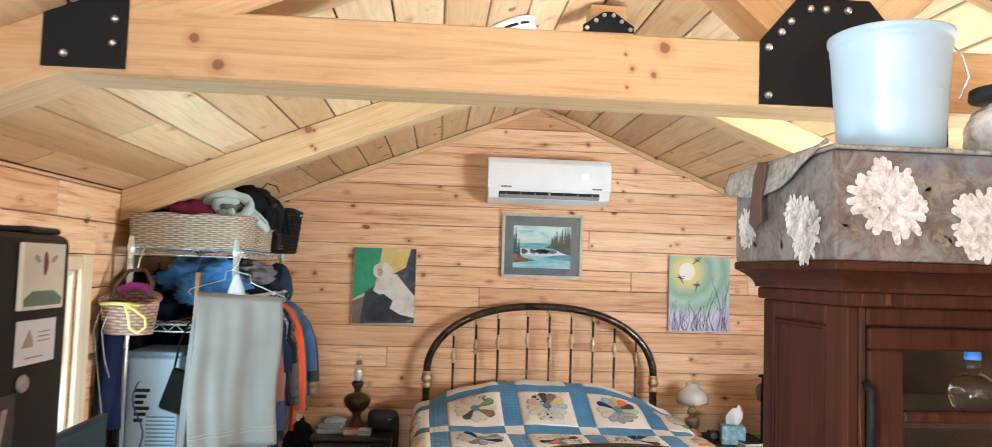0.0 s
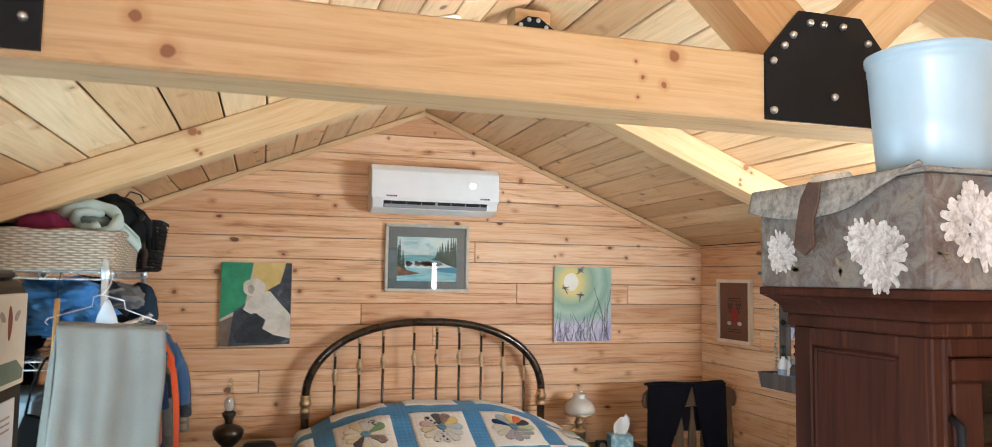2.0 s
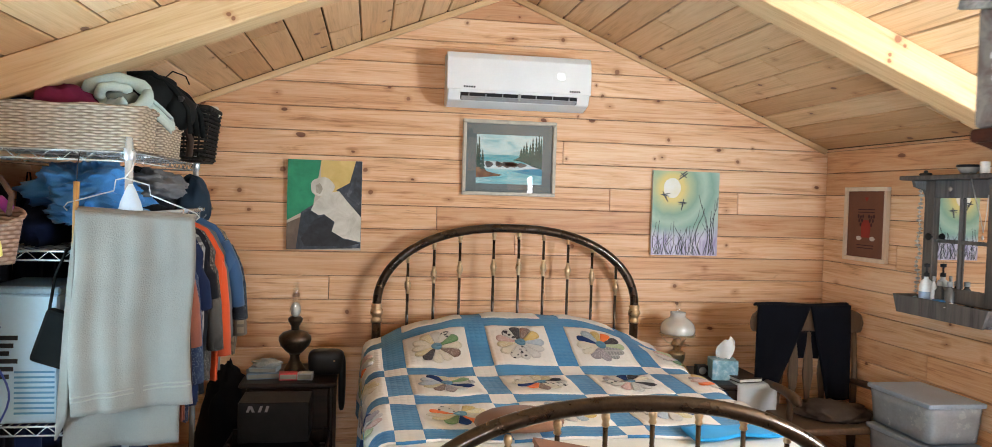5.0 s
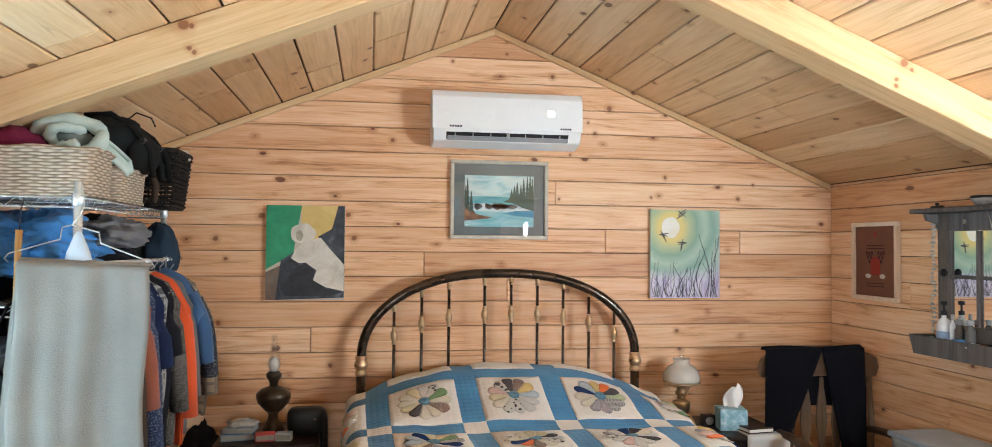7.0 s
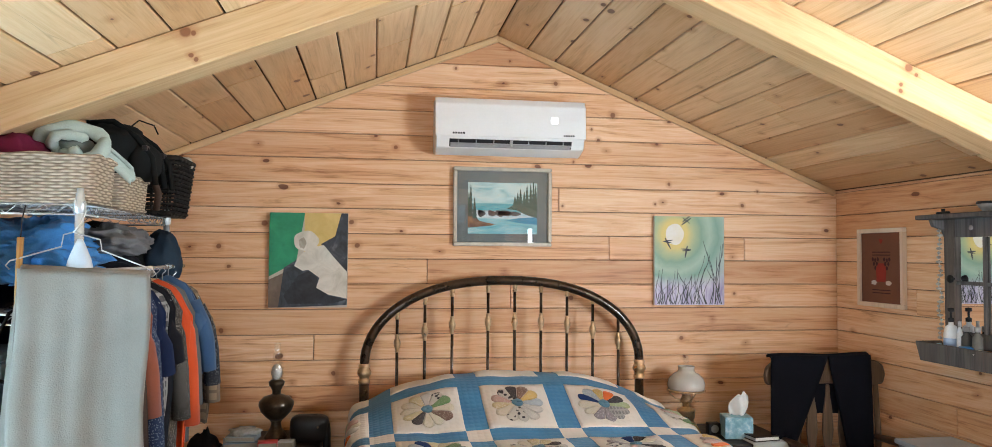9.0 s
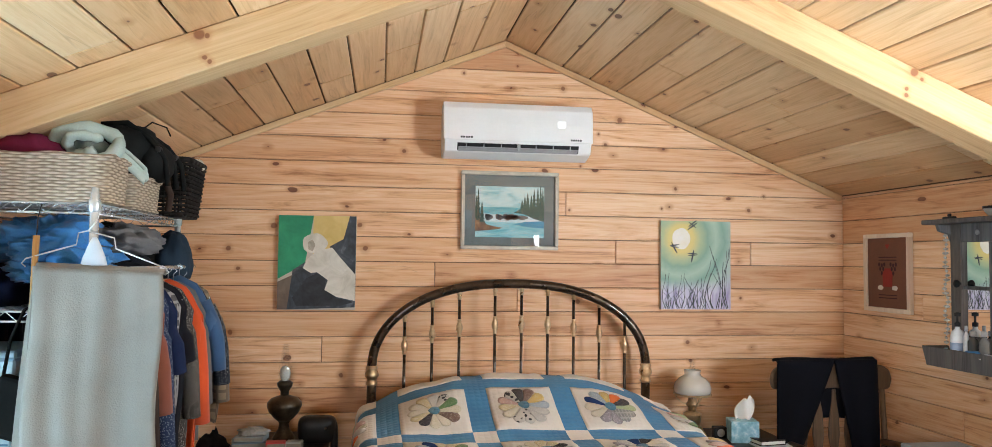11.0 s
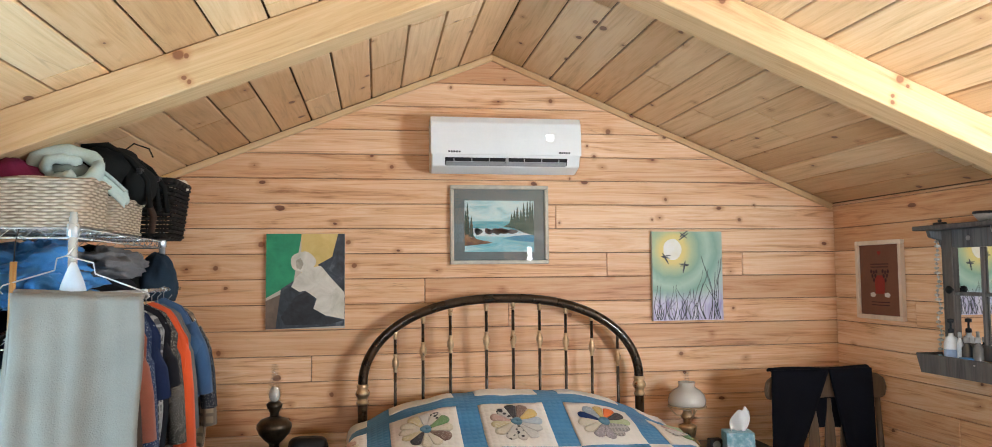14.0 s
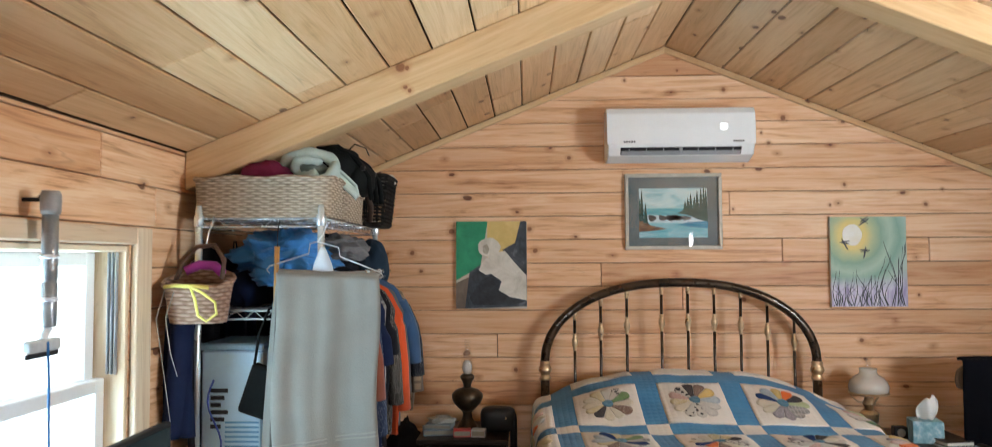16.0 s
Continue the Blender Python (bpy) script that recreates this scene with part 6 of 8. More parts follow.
for k in range(3):
    y = -0.12 + 0.11 * k
    part("strap", tube([(-0.05, y, 0.165), (0.03, y + 0.01, 0.175), (0.10, y + 0.03, 0.125), (0.145, y + 0.05, 0.06), (0.15, y + 0.08, -0.03)], 0.010, 8), BACKPACK, pack)
    part("buckle", blk((0.118, y + 0.02, 0.08), (0.134, y + 0.06, 0.10), 0.003), DARK_PLASTIC, pack)
part("dangling_strap", tube([(0.09, 0.12, 0.02), (0.115, 0.13, -0.05), (0.105, 0.14, -0.11)], 0.013, 8), surf("brown_webbing", (0.05, 0.03, 0.022), 0.8), pack)
heap("cloth_roll", (-1.40, -0.72, 1.80), 0.035, 0.03, 0.03, fabric("white_cotton", (0.70, 0.66, 0.58), 0.1), "small rolled cream cloth in the black basket", "cloth", 6.0)

# clothes on the shelf under the top
DENIM = fabric("blue_denim", (0.05, 0.20, 0.46), 0.35, 300)
GREYF = fabric("grey_flannel", (0.13, 0.13, 0.135), 0.3, 300)
BLACKF = fabric("black_cotton", (0.012, 0.012, 0.016), 0.4, 300)
NAVY = fabric("navy_cotton", (0.012, 0.020, 0.055), 0.35, 300)
heap("folded_jeans", (-1.64, -1.45, 1.43), 0.15, 0.18, 0.085, DENIM, "rumpled blue jeans stuffed on a rack shelf", "jeans", 3.0, 0.55, 2.2, nu=72, nv=44)
heap("folded_jeans", (-1.58, -1.55, 1.37), 0.14, 0.10, 0.06, DENIM, "rumpled blue jeans stuffed on a rack shelf", "jeans", 7.0, 0.55, 2.2, nu=72, nv=44)
heap("folded_sweater", (-1.50, -1.25, 1.46), 0.10, 0.20, 0.055, GREYF, "crumpled grey sweater on a rack shelf", "sweater", 4.0, 0.55, 2.2, nu=72, nv=44)
heap("folded_sweater", (-1.80, -1.30, 1.288), 0.06, 0.25, 0.12, NAVY, "dark navy sweater on a rack shelf", "sweater", 8.0, 0.3)
heap("folded_trousers", (-1.55, -1.20, 1.287), 0.13, 0.30, 0.10, BLACKF, "pile of black trousers on a rack shelf", "trousers", 5.0, 0.3)
heap("jacket", (-1.46, -0.80, 1.36), 0.075, 0.10, 0.12, fabric("dark_blue_shell", (0.02, 0.035, 0.055), 0.4), "dark blue jacket bundled at the rack's end", "jacket", 9.0, 0.25)

# garments on a rail beside the rack
rail = thing("garment_rail", (0.0, 0.0, 0.0), "thin steel rail along the rack's side for hangers", "rail")
part("bar", tube([(-1.40, -1.62, 1.405), (-1.40, -0.70, 1.405)], 0.008, 8), CHROME, rail)
for y in (-1.60, -0.76):
    part("bracket", tube([(-1.40, y, 1.405), (-1.43, y, 1.415), (-1.455, y, 1.40)], 0.005, 6), CHROME, rail)


def garment(y, x1, top, low, mat, label, category, width=0.30, seed=0, sleeve=True, hem=0.0):
    """A garment hung edge-on: shoulders sloping from the hanger, folds growing towards the hem."""
    g = thing(category.replace(" ", "_"), (-1.40, y, 0.0), label, category, "clothes on the rail")
    rng = random.Random(seed)
    ph, fr = rng.uniform(0, 6), rng.uniform(18, 30)
    x0 = x1 - width

    def front(u, v):
        xx = x0 + (x1 - x0) * u
        sh = top - 0.05 * min(1.0, abs((xx + 1.40) / 0.10)) - 0.16 * max(0.0, abs(xx + 1.40) - 0.07) / 0.10
        z = sh + (low + hem * (u - 0.5) - sh) * v
        fold = (0.004 + 0.016 * v) * math.sin(fr * u + ph + 1.5 * v)
        bulge = 0.020 * math.sin(math.pi * min(1, v * 1.6 + 0.1))
        taper = -0.015 * v * (u - 0.5) * 2 + 0.010 * wob(v * 3, seed, u)
        return Vector((xx + 1.40 + taper, -bulge - 0.006 + fold, z))

    def back(u, v):
        p = front(1 - u, v)
        return Vector((p.x, 0.030 * math.sin(math.pi * min(1, v * 1.6 + 0.1)) + 0.006 + 0.8 * (p.y + 0.006), p.z))
    bm = sheet(front, 14, 16, 0.003)
    absorb(bm, sheet(back, 14, 16, 0.003))
    part("body", bm, mat, g)
    if sleeve:
        lo_z = max(low + 0.12, top - 0.55) if sleeve is True else top - sleeve
        pts = [(x1 + 1.40 - 0.055, 0.0, top - 0.10), (x1 + 1.40 - 0.022, 0.008, top - 0.19), (x1 + 1.40 - 0.004, -0.006, (top + lo_z) / 2 - 0.06), (x1 + 1.40 + 0.006, 0.006, lo_z)]
        part("sleeve", tube(pts, [0.028, 0.034, 0.032, 0.030], 10), mat, g)
    part("hanger", tube([(-0.085, 0, top - 0.07), (0.0, 0, top - 0.016), (0.085, 0, top - 0.07)], 0.0025, 6), CHROME, g)
    part("hook", tube([(0.0, 0, top - 0.012), (0.0, 0, top + 0.02), (0.012, 0, top + 0.032), (0.0, 0, top + 0.043), (-0.01, 0, top + 0.035)], 0.002, 6), CHROME, g)
    return g


DOTS = fabric("navy_dotted_print", (0.03, 0.045, 0.09), 0.3, 300, (0.14, 0.17, 0.22), 170)
BWPRINT = fabric("black_white_print", (0.05, 0.045, 0.04), 0.3, 300, (0.28, 0.26, 0.23), 230)
ORANGE = fabric("coral_orange_cotton", (0.62, 0.085, 0.025), 0.15, 300)
DBLUE = fabric("washed_blue_denim", (0.045, 0.10, 0.20), 0.25, 300)
PLAID = fabric("brown_plaid", (0.30, 0.22, 0.14), 0.2, 300, (0.12, 0.09, 0.07), 0, 160)
FLORAL = fabric("dark_floral_print", (0.02, 0.022, 0.03), 0.3, 300, (0.17, 0.17, 0.17), 150)
BROWNF = fabric("dark_brown_cotton", (0.045, 0.028, 0.022), 0.35, 300)
STRIPE = fabric("grey_striped_cotton", (0.10, 0.10, 0.10), 0.3, 300, (0.38, 0.37, 0.35), 0, 220)
RUST = fabric("rust_knit", (0.24, 0.075, 0.045), 0.3, 260)
for i, (y, x1, top, low, mat, lab, cat, slv) in enumerate((
        (-1.575, -1.275, 1.375, 0.72, BROWNF, "dark brown shirt on a hanger", "shirt", True),
        (-1.50, -1.262, 1.37, 0.70, RUST, "rust-coloured knitted jumper on a hanger", "jumper", 0.40),
        (-1.43, -1.268, 1.375, 0.70, DOTS, "navy dotted blouse on a hanger", "blouse", True),
        (-1.36, -1.258, 1.375, 0.72, NAVY, "plain navy shirt on a hanger", "shirt", 0.30),
        (-1.29, -1.266, 1.37, 0.70, STRIPE, "grey striped shirt on a hanger", "shirt", False),
        (-1.22, -1.262, 1.375, 0.74, BLACKF, "black cotton shirt on a hanger", "shirt", 0.28),
        (-1.155, -1.255, 1.37, 0.76, BWPRINT, "black and white print blouse on a hanger", "blouse", True),
        (-1.085, -1.238, 1.375, 0.735, ORANGE, "bright coral orange shirt on a hanger", "shirt", 0.52),
        (-1.01, -1.245, 1.37, 0.78, GREYF, "grey flannel shirt on a hanger", "shirt", True),
        (-0.93, -1.215, 1.385, 1.00, DBLUE, "washed blue denim shirt on a hanger", "denim shirt", 0.36),
        (-0.86, -1.212, 1.36, 0.98, FLORAL, "dark floral blouse on a hanger", "blouse", 0.40),
        (-0.79, -1.225, 1.36, 0.80, PLAID, "brown plaid shirt on a hanger", "shirt", 0.48))):
    garment(y, x1 - 0.04, top - 0.01, low, mat, lab, cat, 0.29, i, slv, 0.03 * math.sin(i * 2.1))

# towel on a clip hanger, hooked to the rack's corner post
towel = thing("towel", (-1.415, -1.715, 0.0), "cream towel doubled over a wire hanger", "towel")
rng = random.Random(6)


def towel_front(u, v):
    x = -0.165 + 0.335 * u
    z = 1.415 - 0.016 * u + (0.802 + 0.045 * u - 1.415) * v
    y = -0.014 - 0.012 * v - 0.016 * math.sin(5.5 * u + 0.8) * (0.25 + v) - 0.009 * math.sin(14 * u + 2 * v) * (0.15 + v) - 0.004 * math.sin(31 * u - 2 * v) * v - 0.012 * wob(u * 7, v * 0.9, 3.0)
    return Vector((x + 0.006 * math.sin(7 * v), y, z))


def towel_back(u, v):
    x = -0.215 + 0.345 * u + 0.045 * (1 - v) * (1 - u)
    z = 1.415 - 0.016 * u + (0.672 + 0.05 * u - 1.415) * v
    y = 0.020 + 0.015 * math.sin(5 * u) * (0.3 + v) + 0.006 * math.sin(15 * u + 1) * v
    return Vector((x, y, z))


def towel_fold(u, v):
    a = math.pi * v
    return Vector((-0.165 + 0.335 * u, 0.004 - 0.018 * math.cos(a), 1.412 - 0.016 * u + 0.014 * math.sin(a)))


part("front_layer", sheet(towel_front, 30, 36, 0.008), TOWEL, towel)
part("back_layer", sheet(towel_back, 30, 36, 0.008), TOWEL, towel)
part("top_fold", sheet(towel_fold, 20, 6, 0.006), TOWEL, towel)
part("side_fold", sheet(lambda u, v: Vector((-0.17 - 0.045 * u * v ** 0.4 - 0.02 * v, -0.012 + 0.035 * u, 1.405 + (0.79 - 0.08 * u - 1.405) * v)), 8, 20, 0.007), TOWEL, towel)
for z0 in (0.855, 0.868):
    part("woven_band", sheet(lambda u, v, z0=z0: towel_front(u, (1.415 - z0 - 0.02 * u - 0.006 * v) / 0.60) + Vector((0, -0.009, 0)), 30, 1, 0.002), fabric("towel_border", (0.27, 0.25, 0.215), 0.1), towel)
whanger = thing("wire_hanger", (-1.425, -1.706, 1.40), "thin white wire hanger holding the towel", "hanger")
WIREW = surf("white_wire", (0.45, 0.46, 0.46), 0.35, 0.5, 0.05)
part("shoulder", tube([(-0.03, 0, 0.115), (-0.055, 0, 0.108), (-0.06, 0, 0.075), (-0.19, 0, 0.035), (-0.20, 0, 0.022), (-0.19, 0, 0.012)], 0.0022, 6), WIREW, whanger)
part("shoulder", tube([(-0.03, 0, 0.115), (0.04, 0, 0.095), (0.045, 0, 0.065), (0.18, 0, 0.012), (0.188, 0, 0.0), (0.178, 0, -0.008)], 0.0022, 6), WIREW, whanger)
part("hook", tube([(-0.03, 0, 0.115), (-0.01, 0, 0.14), (0.0, 0.0, 0.17), (-0.002, 0.006, 0.195), (-0.012, 0.012, 0.20)], 0.0022, 6), WIREW, whanger)
part("cloth_peak", lathe([(0.038, -0.002), (0.030, 0.03), (0.014, 0.07), (0.006, 0.085)], 12, pose(-0.012, 0.0, 0.012) @ Matrix.Diagonal((1, 0.4, 1, 1))), fabric("white_clip_cloth", (0.50, 0.54, 0.58), 0.12), whanger)
stick = solid("walking_stick", tube([(-1.60, -1.70, 0.90), (-1.595, -1.70, 1.38), (-1.592, -1.70, 1.50)], [0.007, 0.008, 0.009], 10), pine("honey_stick_wood", "z", pale=(0.52, 0.30, 0.11), mid=(0.42, 0.22, 0.07), dark=(0.30, 0.14, 0.04), knots=1.1), "honey-coloured wooden stick hung on the rack", "stick")
part("loop", tube([(-1.592, -1.70, 1.49), (-1.594, -1.69, 1.55), (-1.592, -1.675, 1.59)], 0.0018, 6), DARK_PLASTIC, stick)

# small hat basket hung on the front post
hatb = thing("hanging_basket", (-1.822, -1.775, 1.255), "small round basket with purple band and yellow ribbon", "basket")


def hat_wall(u, v):
    a = 2 * math.pi * u
    r = 0.088 + 0.022 * v
    return Vector((r * math.cos(a), r * 0.85 * math.sin(a), 0.135 * v + 0.028 * v * math.sin(a)))


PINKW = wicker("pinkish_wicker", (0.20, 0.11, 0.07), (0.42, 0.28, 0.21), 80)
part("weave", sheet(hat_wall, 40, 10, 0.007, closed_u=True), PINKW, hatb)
part("floor", lathe([(0.0, 0.0), (0.086, 0.0), (0.086, 0.008), (0.0, 0.010)], 24, Matrix.Diagonal((1, 0.85, 1, 1))), PINKW, hatb)
part("rim", tube([hat_wall(k / 40, 1.0) for k in range(40)], 0.007, 8, closed=True), PINKW, hatb)
part("handle", tube([(0.075, 0.0, 0.14), (0.070, 0.03, 0.20), (0.03, 0.05, 0.25), (-0.03, 0.05, 0.245), (-0.07, 0.03, 0.19), (-0.075, 0.0, 0.14)], 0.008, 8), LEATHER, hatb, "dark leather handle")
part("purple_band", tube([(-0.06, 0.03, 0.165), (-0.02, 0.05, 0.185), (0.03, 0.05, 0.182), (0.062, 0.03, 0.16)], 0.016, 10), fabric("purple_fleece", (0.34, 0.05, 0.30), 0.2), hatb)
RIBBON = fabric("yellow_ribbon", (0.66, 0.58, 0.16), 0.15)
part("yellow_ribbon", tube([(-0.075, -0.078, 0.118), (-0.03, -0.10, 0.122), (0.03, -0.102, 0.120), (0.068, -0.085, 0.115)], 0.0065, 8), RIBBON, hatb)
part("ribbon_loop", tube([(0.02, -0.105, 0.118), (0.06, -0.112, 0.10), (0.095, -0.10, 0.07), (0.10, -0.10, 0.035), (0.07, -0.105, 0.012), (0.045, -0.108, 0.03), (0.035, -0.108, 0.08), (0.02, -0.106, 0.115)], 0.0045, 8), RIBBON, hatb)
for k in range(2):
    part("cord", tube([(-0.07 + 0.03 * k, -0.085, 0.11), (-0.095 + 0.03 * k, -0.09, 0.02), (-0.08 + 0.03 * k, -0.085, -0.09), (-0.05 + 0.02 * k, -0.08, -0.16 - 0.14 * (1 - k))], 0.0016, 5), surf("grey_cord", (0.42, 0.42, 0.40), 0.8), hatb)
part("s_hook", tube([(0.0, 0.05, 0.245), (0.0, 0.07, 0.29), (0.0, 0.10, 0.325), (0.0, 0.115, 0.35)], 0.003, 6), CHROME, hatb)

# bright box, cords and bag lower on the rack
wbox = thing("storage_box", (-1.765, -1.52, 0.748), "white storage box with black marks on a rack shelf", "storage box")
part("body", blk((-0.105, -0.12, 0.0), (0.105, 0.14, 0.40), 0.006), surf("white_box_card", (0.46, 0.64, 0.76), 0.5, 0, 0.06), wbox)
part("lid", blk((-0.11, -0.125, 0.4005), (0.11, 0.145, 0.425), 0.006), surf("blue_grey_lid", (0.22, 0.34, 0.42), 0.4), wbox)
for k in range(6):
    part("black_mark", blk((-0.07, -0.1225, 0.14 + 0.024 * k), (-0.035 + 0.012 * (k % 3), -0.1205, 0.154 + 0.024 * k), 0), DARK_PLASTIC, wbox)
for k in range(9):
    part("slot", blk((-0.02, -0.1225, 0.03 + 0.016 * k), (0.095, -0.1205, 0.036 + 0.016 * k), 0), surf("blue_slot", (0.10, 0.28, 0.45), 0.5), wbox)
shoulder = thing("shoulder_bag", (-1.66, -1.665, 0.93), "small black shoulder bag hanging on the rack", "bag")
bm = blk((-0.075, -0.022, 0.0), (0.075, 0.022, 0.17), 0.012, 2)
bmesh.ops.transform(bm, matrix=Matrix.Rotation(radians(18), 4, "Y"), verts=bm.verts)
part("bag", bm, BACKPACK, shoulder)
part("strap", tube([(-0.02, 0, 0.16), (0.0, -0.006, 0.28), (0.03, 0.0, 0.36), (0.035, 0.02, 0.365)], 0.005, 6), BACKPACK, shoulder)
cable = solid("blue_cable", tube([(-1.80 - 0.022 * math.sin(k * 0.55), -1.695 - 0.006 * math.cos(k * 0.4), 1.06 - 0.025 * k) for k in range(31)], 0.0032, 8), surf("blue_sheath", (0.02, 0.05, 0.30), 0.5), "blue cable hanging loosely on the rack", "cable")
heap("dark_coat", (-1.66, -1.20, 0.75), 0.17, 0.38, 0.20, BLACKF, "bundled black coat on a rack shelf", "coat", 11.0, 0.2)
heap("dark_coat", (-1.66, -1.25, 0.254), 0.18, 0.36, 0.19, NAVY, "bundled dark coat on the lowest rack shelf", "coat", 13.0, 0.2)
coat = thing("dark_jacket", (-1.905, -1.70, 0.0), "dark navy jacket hanging beside the rack's post", "jacket")
part("cloth", sheet(lambda u, v: Vector((-0.03 + 0.07 * u - 0.03 * (1 - u) * v, -0.05 * math.sin(3 * u) - 0.012 * math.sin(12 * u + 3 * v), 1.30 - 0.42 * v)), 10, 14, 0.02), NAVY, coat)


def hung_coat(y0, y1, top, low, mat, label, seed):
    """A coat hung flat against the wall behind the rack, its folds deepening downwards."""
    g = thing("hanging_coat", (-1.925, (y0 + y1) / 2, 0.0), label, "coat", "coats behind the rack")
    h = (y1 - y0) / 2

    def cloth(u, v):
        s = 2 * u - 1
        return Vector((0.012 + (0.012 + 0.014 * v) * math.sin(seed + 11 * u + 1.5 * v) + 0.006 * math.sin(27 * u + seed), h * s * (0.78 + 0.22 * v ** 0.4), top - (top - low) * v - 0.05 * s * s * (1 - v)))
    part("body", sheet(cloth, 36, 18, 0.016), mat, g)
    part("loop", tube([(0.0, -0.02, top - 0.01), (0.0, -0.01, top + 0.03), (0.0, 0.01, top + 0.03), (0.0, 0.02, top - 0.01)], 0.003, 6), BLACKF, g)


hung_coat(-1.69, -1.36, 1.50, 0.30, BLACKF, "black cotton coat hung behind the rack", 0.4)
hung_coat(-1.38, -1.04, 1.50, 0.32, NAVY, "dark navy coat hung behind the rack", 1.9)
hung_coat(-1.06, -0.70, 1.49, 0.30, BLACKF, "black cotton coat hung behind the rack", 3.1)
heap("folded_jumper", (-1.67, -1.10, 1.372), 0.20, 0.15, 0.12, BLACKF, "rumpled black jumper on a rack shelf", "jumper", 5.0, 0.3)
heap("folded_jumper", (-1.68, -0.82, 1.372), 0.18, 0.14, 0.13, BACKPACK, "rumpled black jumper on a rack shelf", "jumper", 9.0, 0.3)


# ---- weathered mirror with a tray on the side wall (drawn facing the room, then turned) ----
# local x runs along the wall towards the walk, local y points into the wall
mirror = thing("mirror_cabinet", (HALF - 0.001, -1.075, 1.0), "weathered grey window-frame mirror with a shelf tray", "mirror", turn=-90)
MD = 0.048


def mpart(nm, x0, x1, y0, y1, z0, z1, mat=GREY_WOOD, parent=None, bev=0.003, lab=""):
    return part(nm, blk((x0, -y1, z0), (x1, -y0, z1), bev), mat, parent or mirror, lab)


ML, MR = -0.185, 0.265          # outer edges along the wall
mpart("top_board", ML - 0.085, MR + 0.06, 0.001, 0.125, 0.632, 0.652)
mpart("frame_stile", ML, ML + 0.065, 0.001, MD, 0.07, 0.6315)
mpart("frame_stile", MR - 0.065, MR, 0.001, MD, 0.07, 0.6315)
mpart("frame_rail", ML + 0.0655, MR - 0.0655, 0.001, MD, 0.55, 0.6315)
mpart("frame_rail", ML + 0.0655, MR - 0.0655, 0.001, MD, 0.07, 0.135)
mpart("backing", ML + 0.0655, MR - 0.0655, 0.001, 0.0275, 0.1355, 0.5495, BROWN_WOOD, bev=0)
m, t, b = nodes_of("silvered_mirror")
b.inputs["Metallic"].default_value, b.inputs["Roughness"].default_value = 1.0, 0.02
b.inputs["Base Color"].default_value = (0.86, 0.88, 0.88, 1)
mx = (ML + MR) / 2
mpart("mirror_pane", ML + 0.066, MR - 0.066, 0.0280, 0.031, 0.1355, 0.5495, m, bev=0)
mpart("muntin", mx - 0.009, mx + 0.009, 0.0315, MD - 0.004, 0.136, 0.549)
mpart("muntin", ML + 0.066, mx - 0.0095, 0.0315, MD - 0.004, 0.340, 0.356)
mpart("muntin", mx + 0.0095, MR - 0.066, 0.0315, MD - 0.004, 0.340, 0.356)
part("knob", lathe([(0.006, 0.0), (0.006, 0.010), (0.016, 0.014), (0.018, 0.022), (0.012, 0.028), (0.0, 0.029)], 20, pose(ML + 0.06, -MD, 0.365, 90, 0, 0)), BLACK_STEEL, mirror)
part("eyelet", lathe([(0.010, 0.0), (0.012, 0.003), (0.006, 0.006), (0.0, 0.006)], 16, pose(mx - 0.06, -MD, 0.59, 90, 0, 0)), GREYM, mirror)
for s, x in ((-1, ML - 0.005), (1, MR + 0.005)):     # brackets under the top board
    bm = prism([(0.001, 0.63), (0.11, 0.63), (0.10, 0.60), (0.05, 0.585), (0.03, 0.54), (0.001, 0.53)], "x", x - 0.011, x + 0.011, 0.002)
    bmesh.ops.transform(bm, matrix=Matrix.Diagonal((1, -1, 1, 1)), verts=bm.verts)
    bmesh.ops.recalc_face_normals(bm, faces=bm.faces)
    part("bracket", bm, GREY_WOOD, mirror)
TX0, TX1 = ML - 0.085, MR + 0.055
tray = part("tray", blk((TX0 + 0.02, -0.115, -0.004), (TX1 - 0.02, -0.001, 0.008)), GREY_WOOD, mirror, "weathered grey trough shelf")
bm = prism([(TX0 + 0.03, -0.006), (TX1 - 0.03, -0.006), (TX1, 0.078), (TX0, 0.078)], "y", -0.132, -0.118, 0.002)
part("tray_front", bm, GREY_WOOD, tray)
for x0, x1, sg in ((TX0, TX0 + 0.013, -1), (TX1 - 0.013, TX1, 1)):
    bm = blk((x0, -0.117, 0.0), (x1, -0.001, 0.078))
    for v in bm.verts:
        v.co.x -= sg * 0.028 * (0.078 - v.co.z) / 0.078
    part("tray_end", bm, GREY_WOOD, tray)
rng = random.Random(31)
BEAD = surf("pale_shell_bead", (0.48, 0.46, 0.42), 0.4, 0.2, 0.4, 60)
strand = part("bead_string", tube([(ML - 0.010 + 0.004 * math.sin(k * 1.3), -0.062 - 0.006 * math.cos(k), 0.60 - 0.020 * k) for k in range(26)], 0.0015, 5), BOLT, mirror, "string of pale shell beads")
for k in range(26):
    part("bead", lathe([(0.0, -0.008), (0.006 + 0.003 * (k % 3), -0.003), (0.007 + 0.003 * (k % 3), 0.003), (0.0, 0.008)], 8, pose(ML - 0.010 + 0.004 * math.sin(k * 1.3), -0.062 - 0.006 * math.cos(k), 0.60 - 0.020 * k)), BEAD, strand)
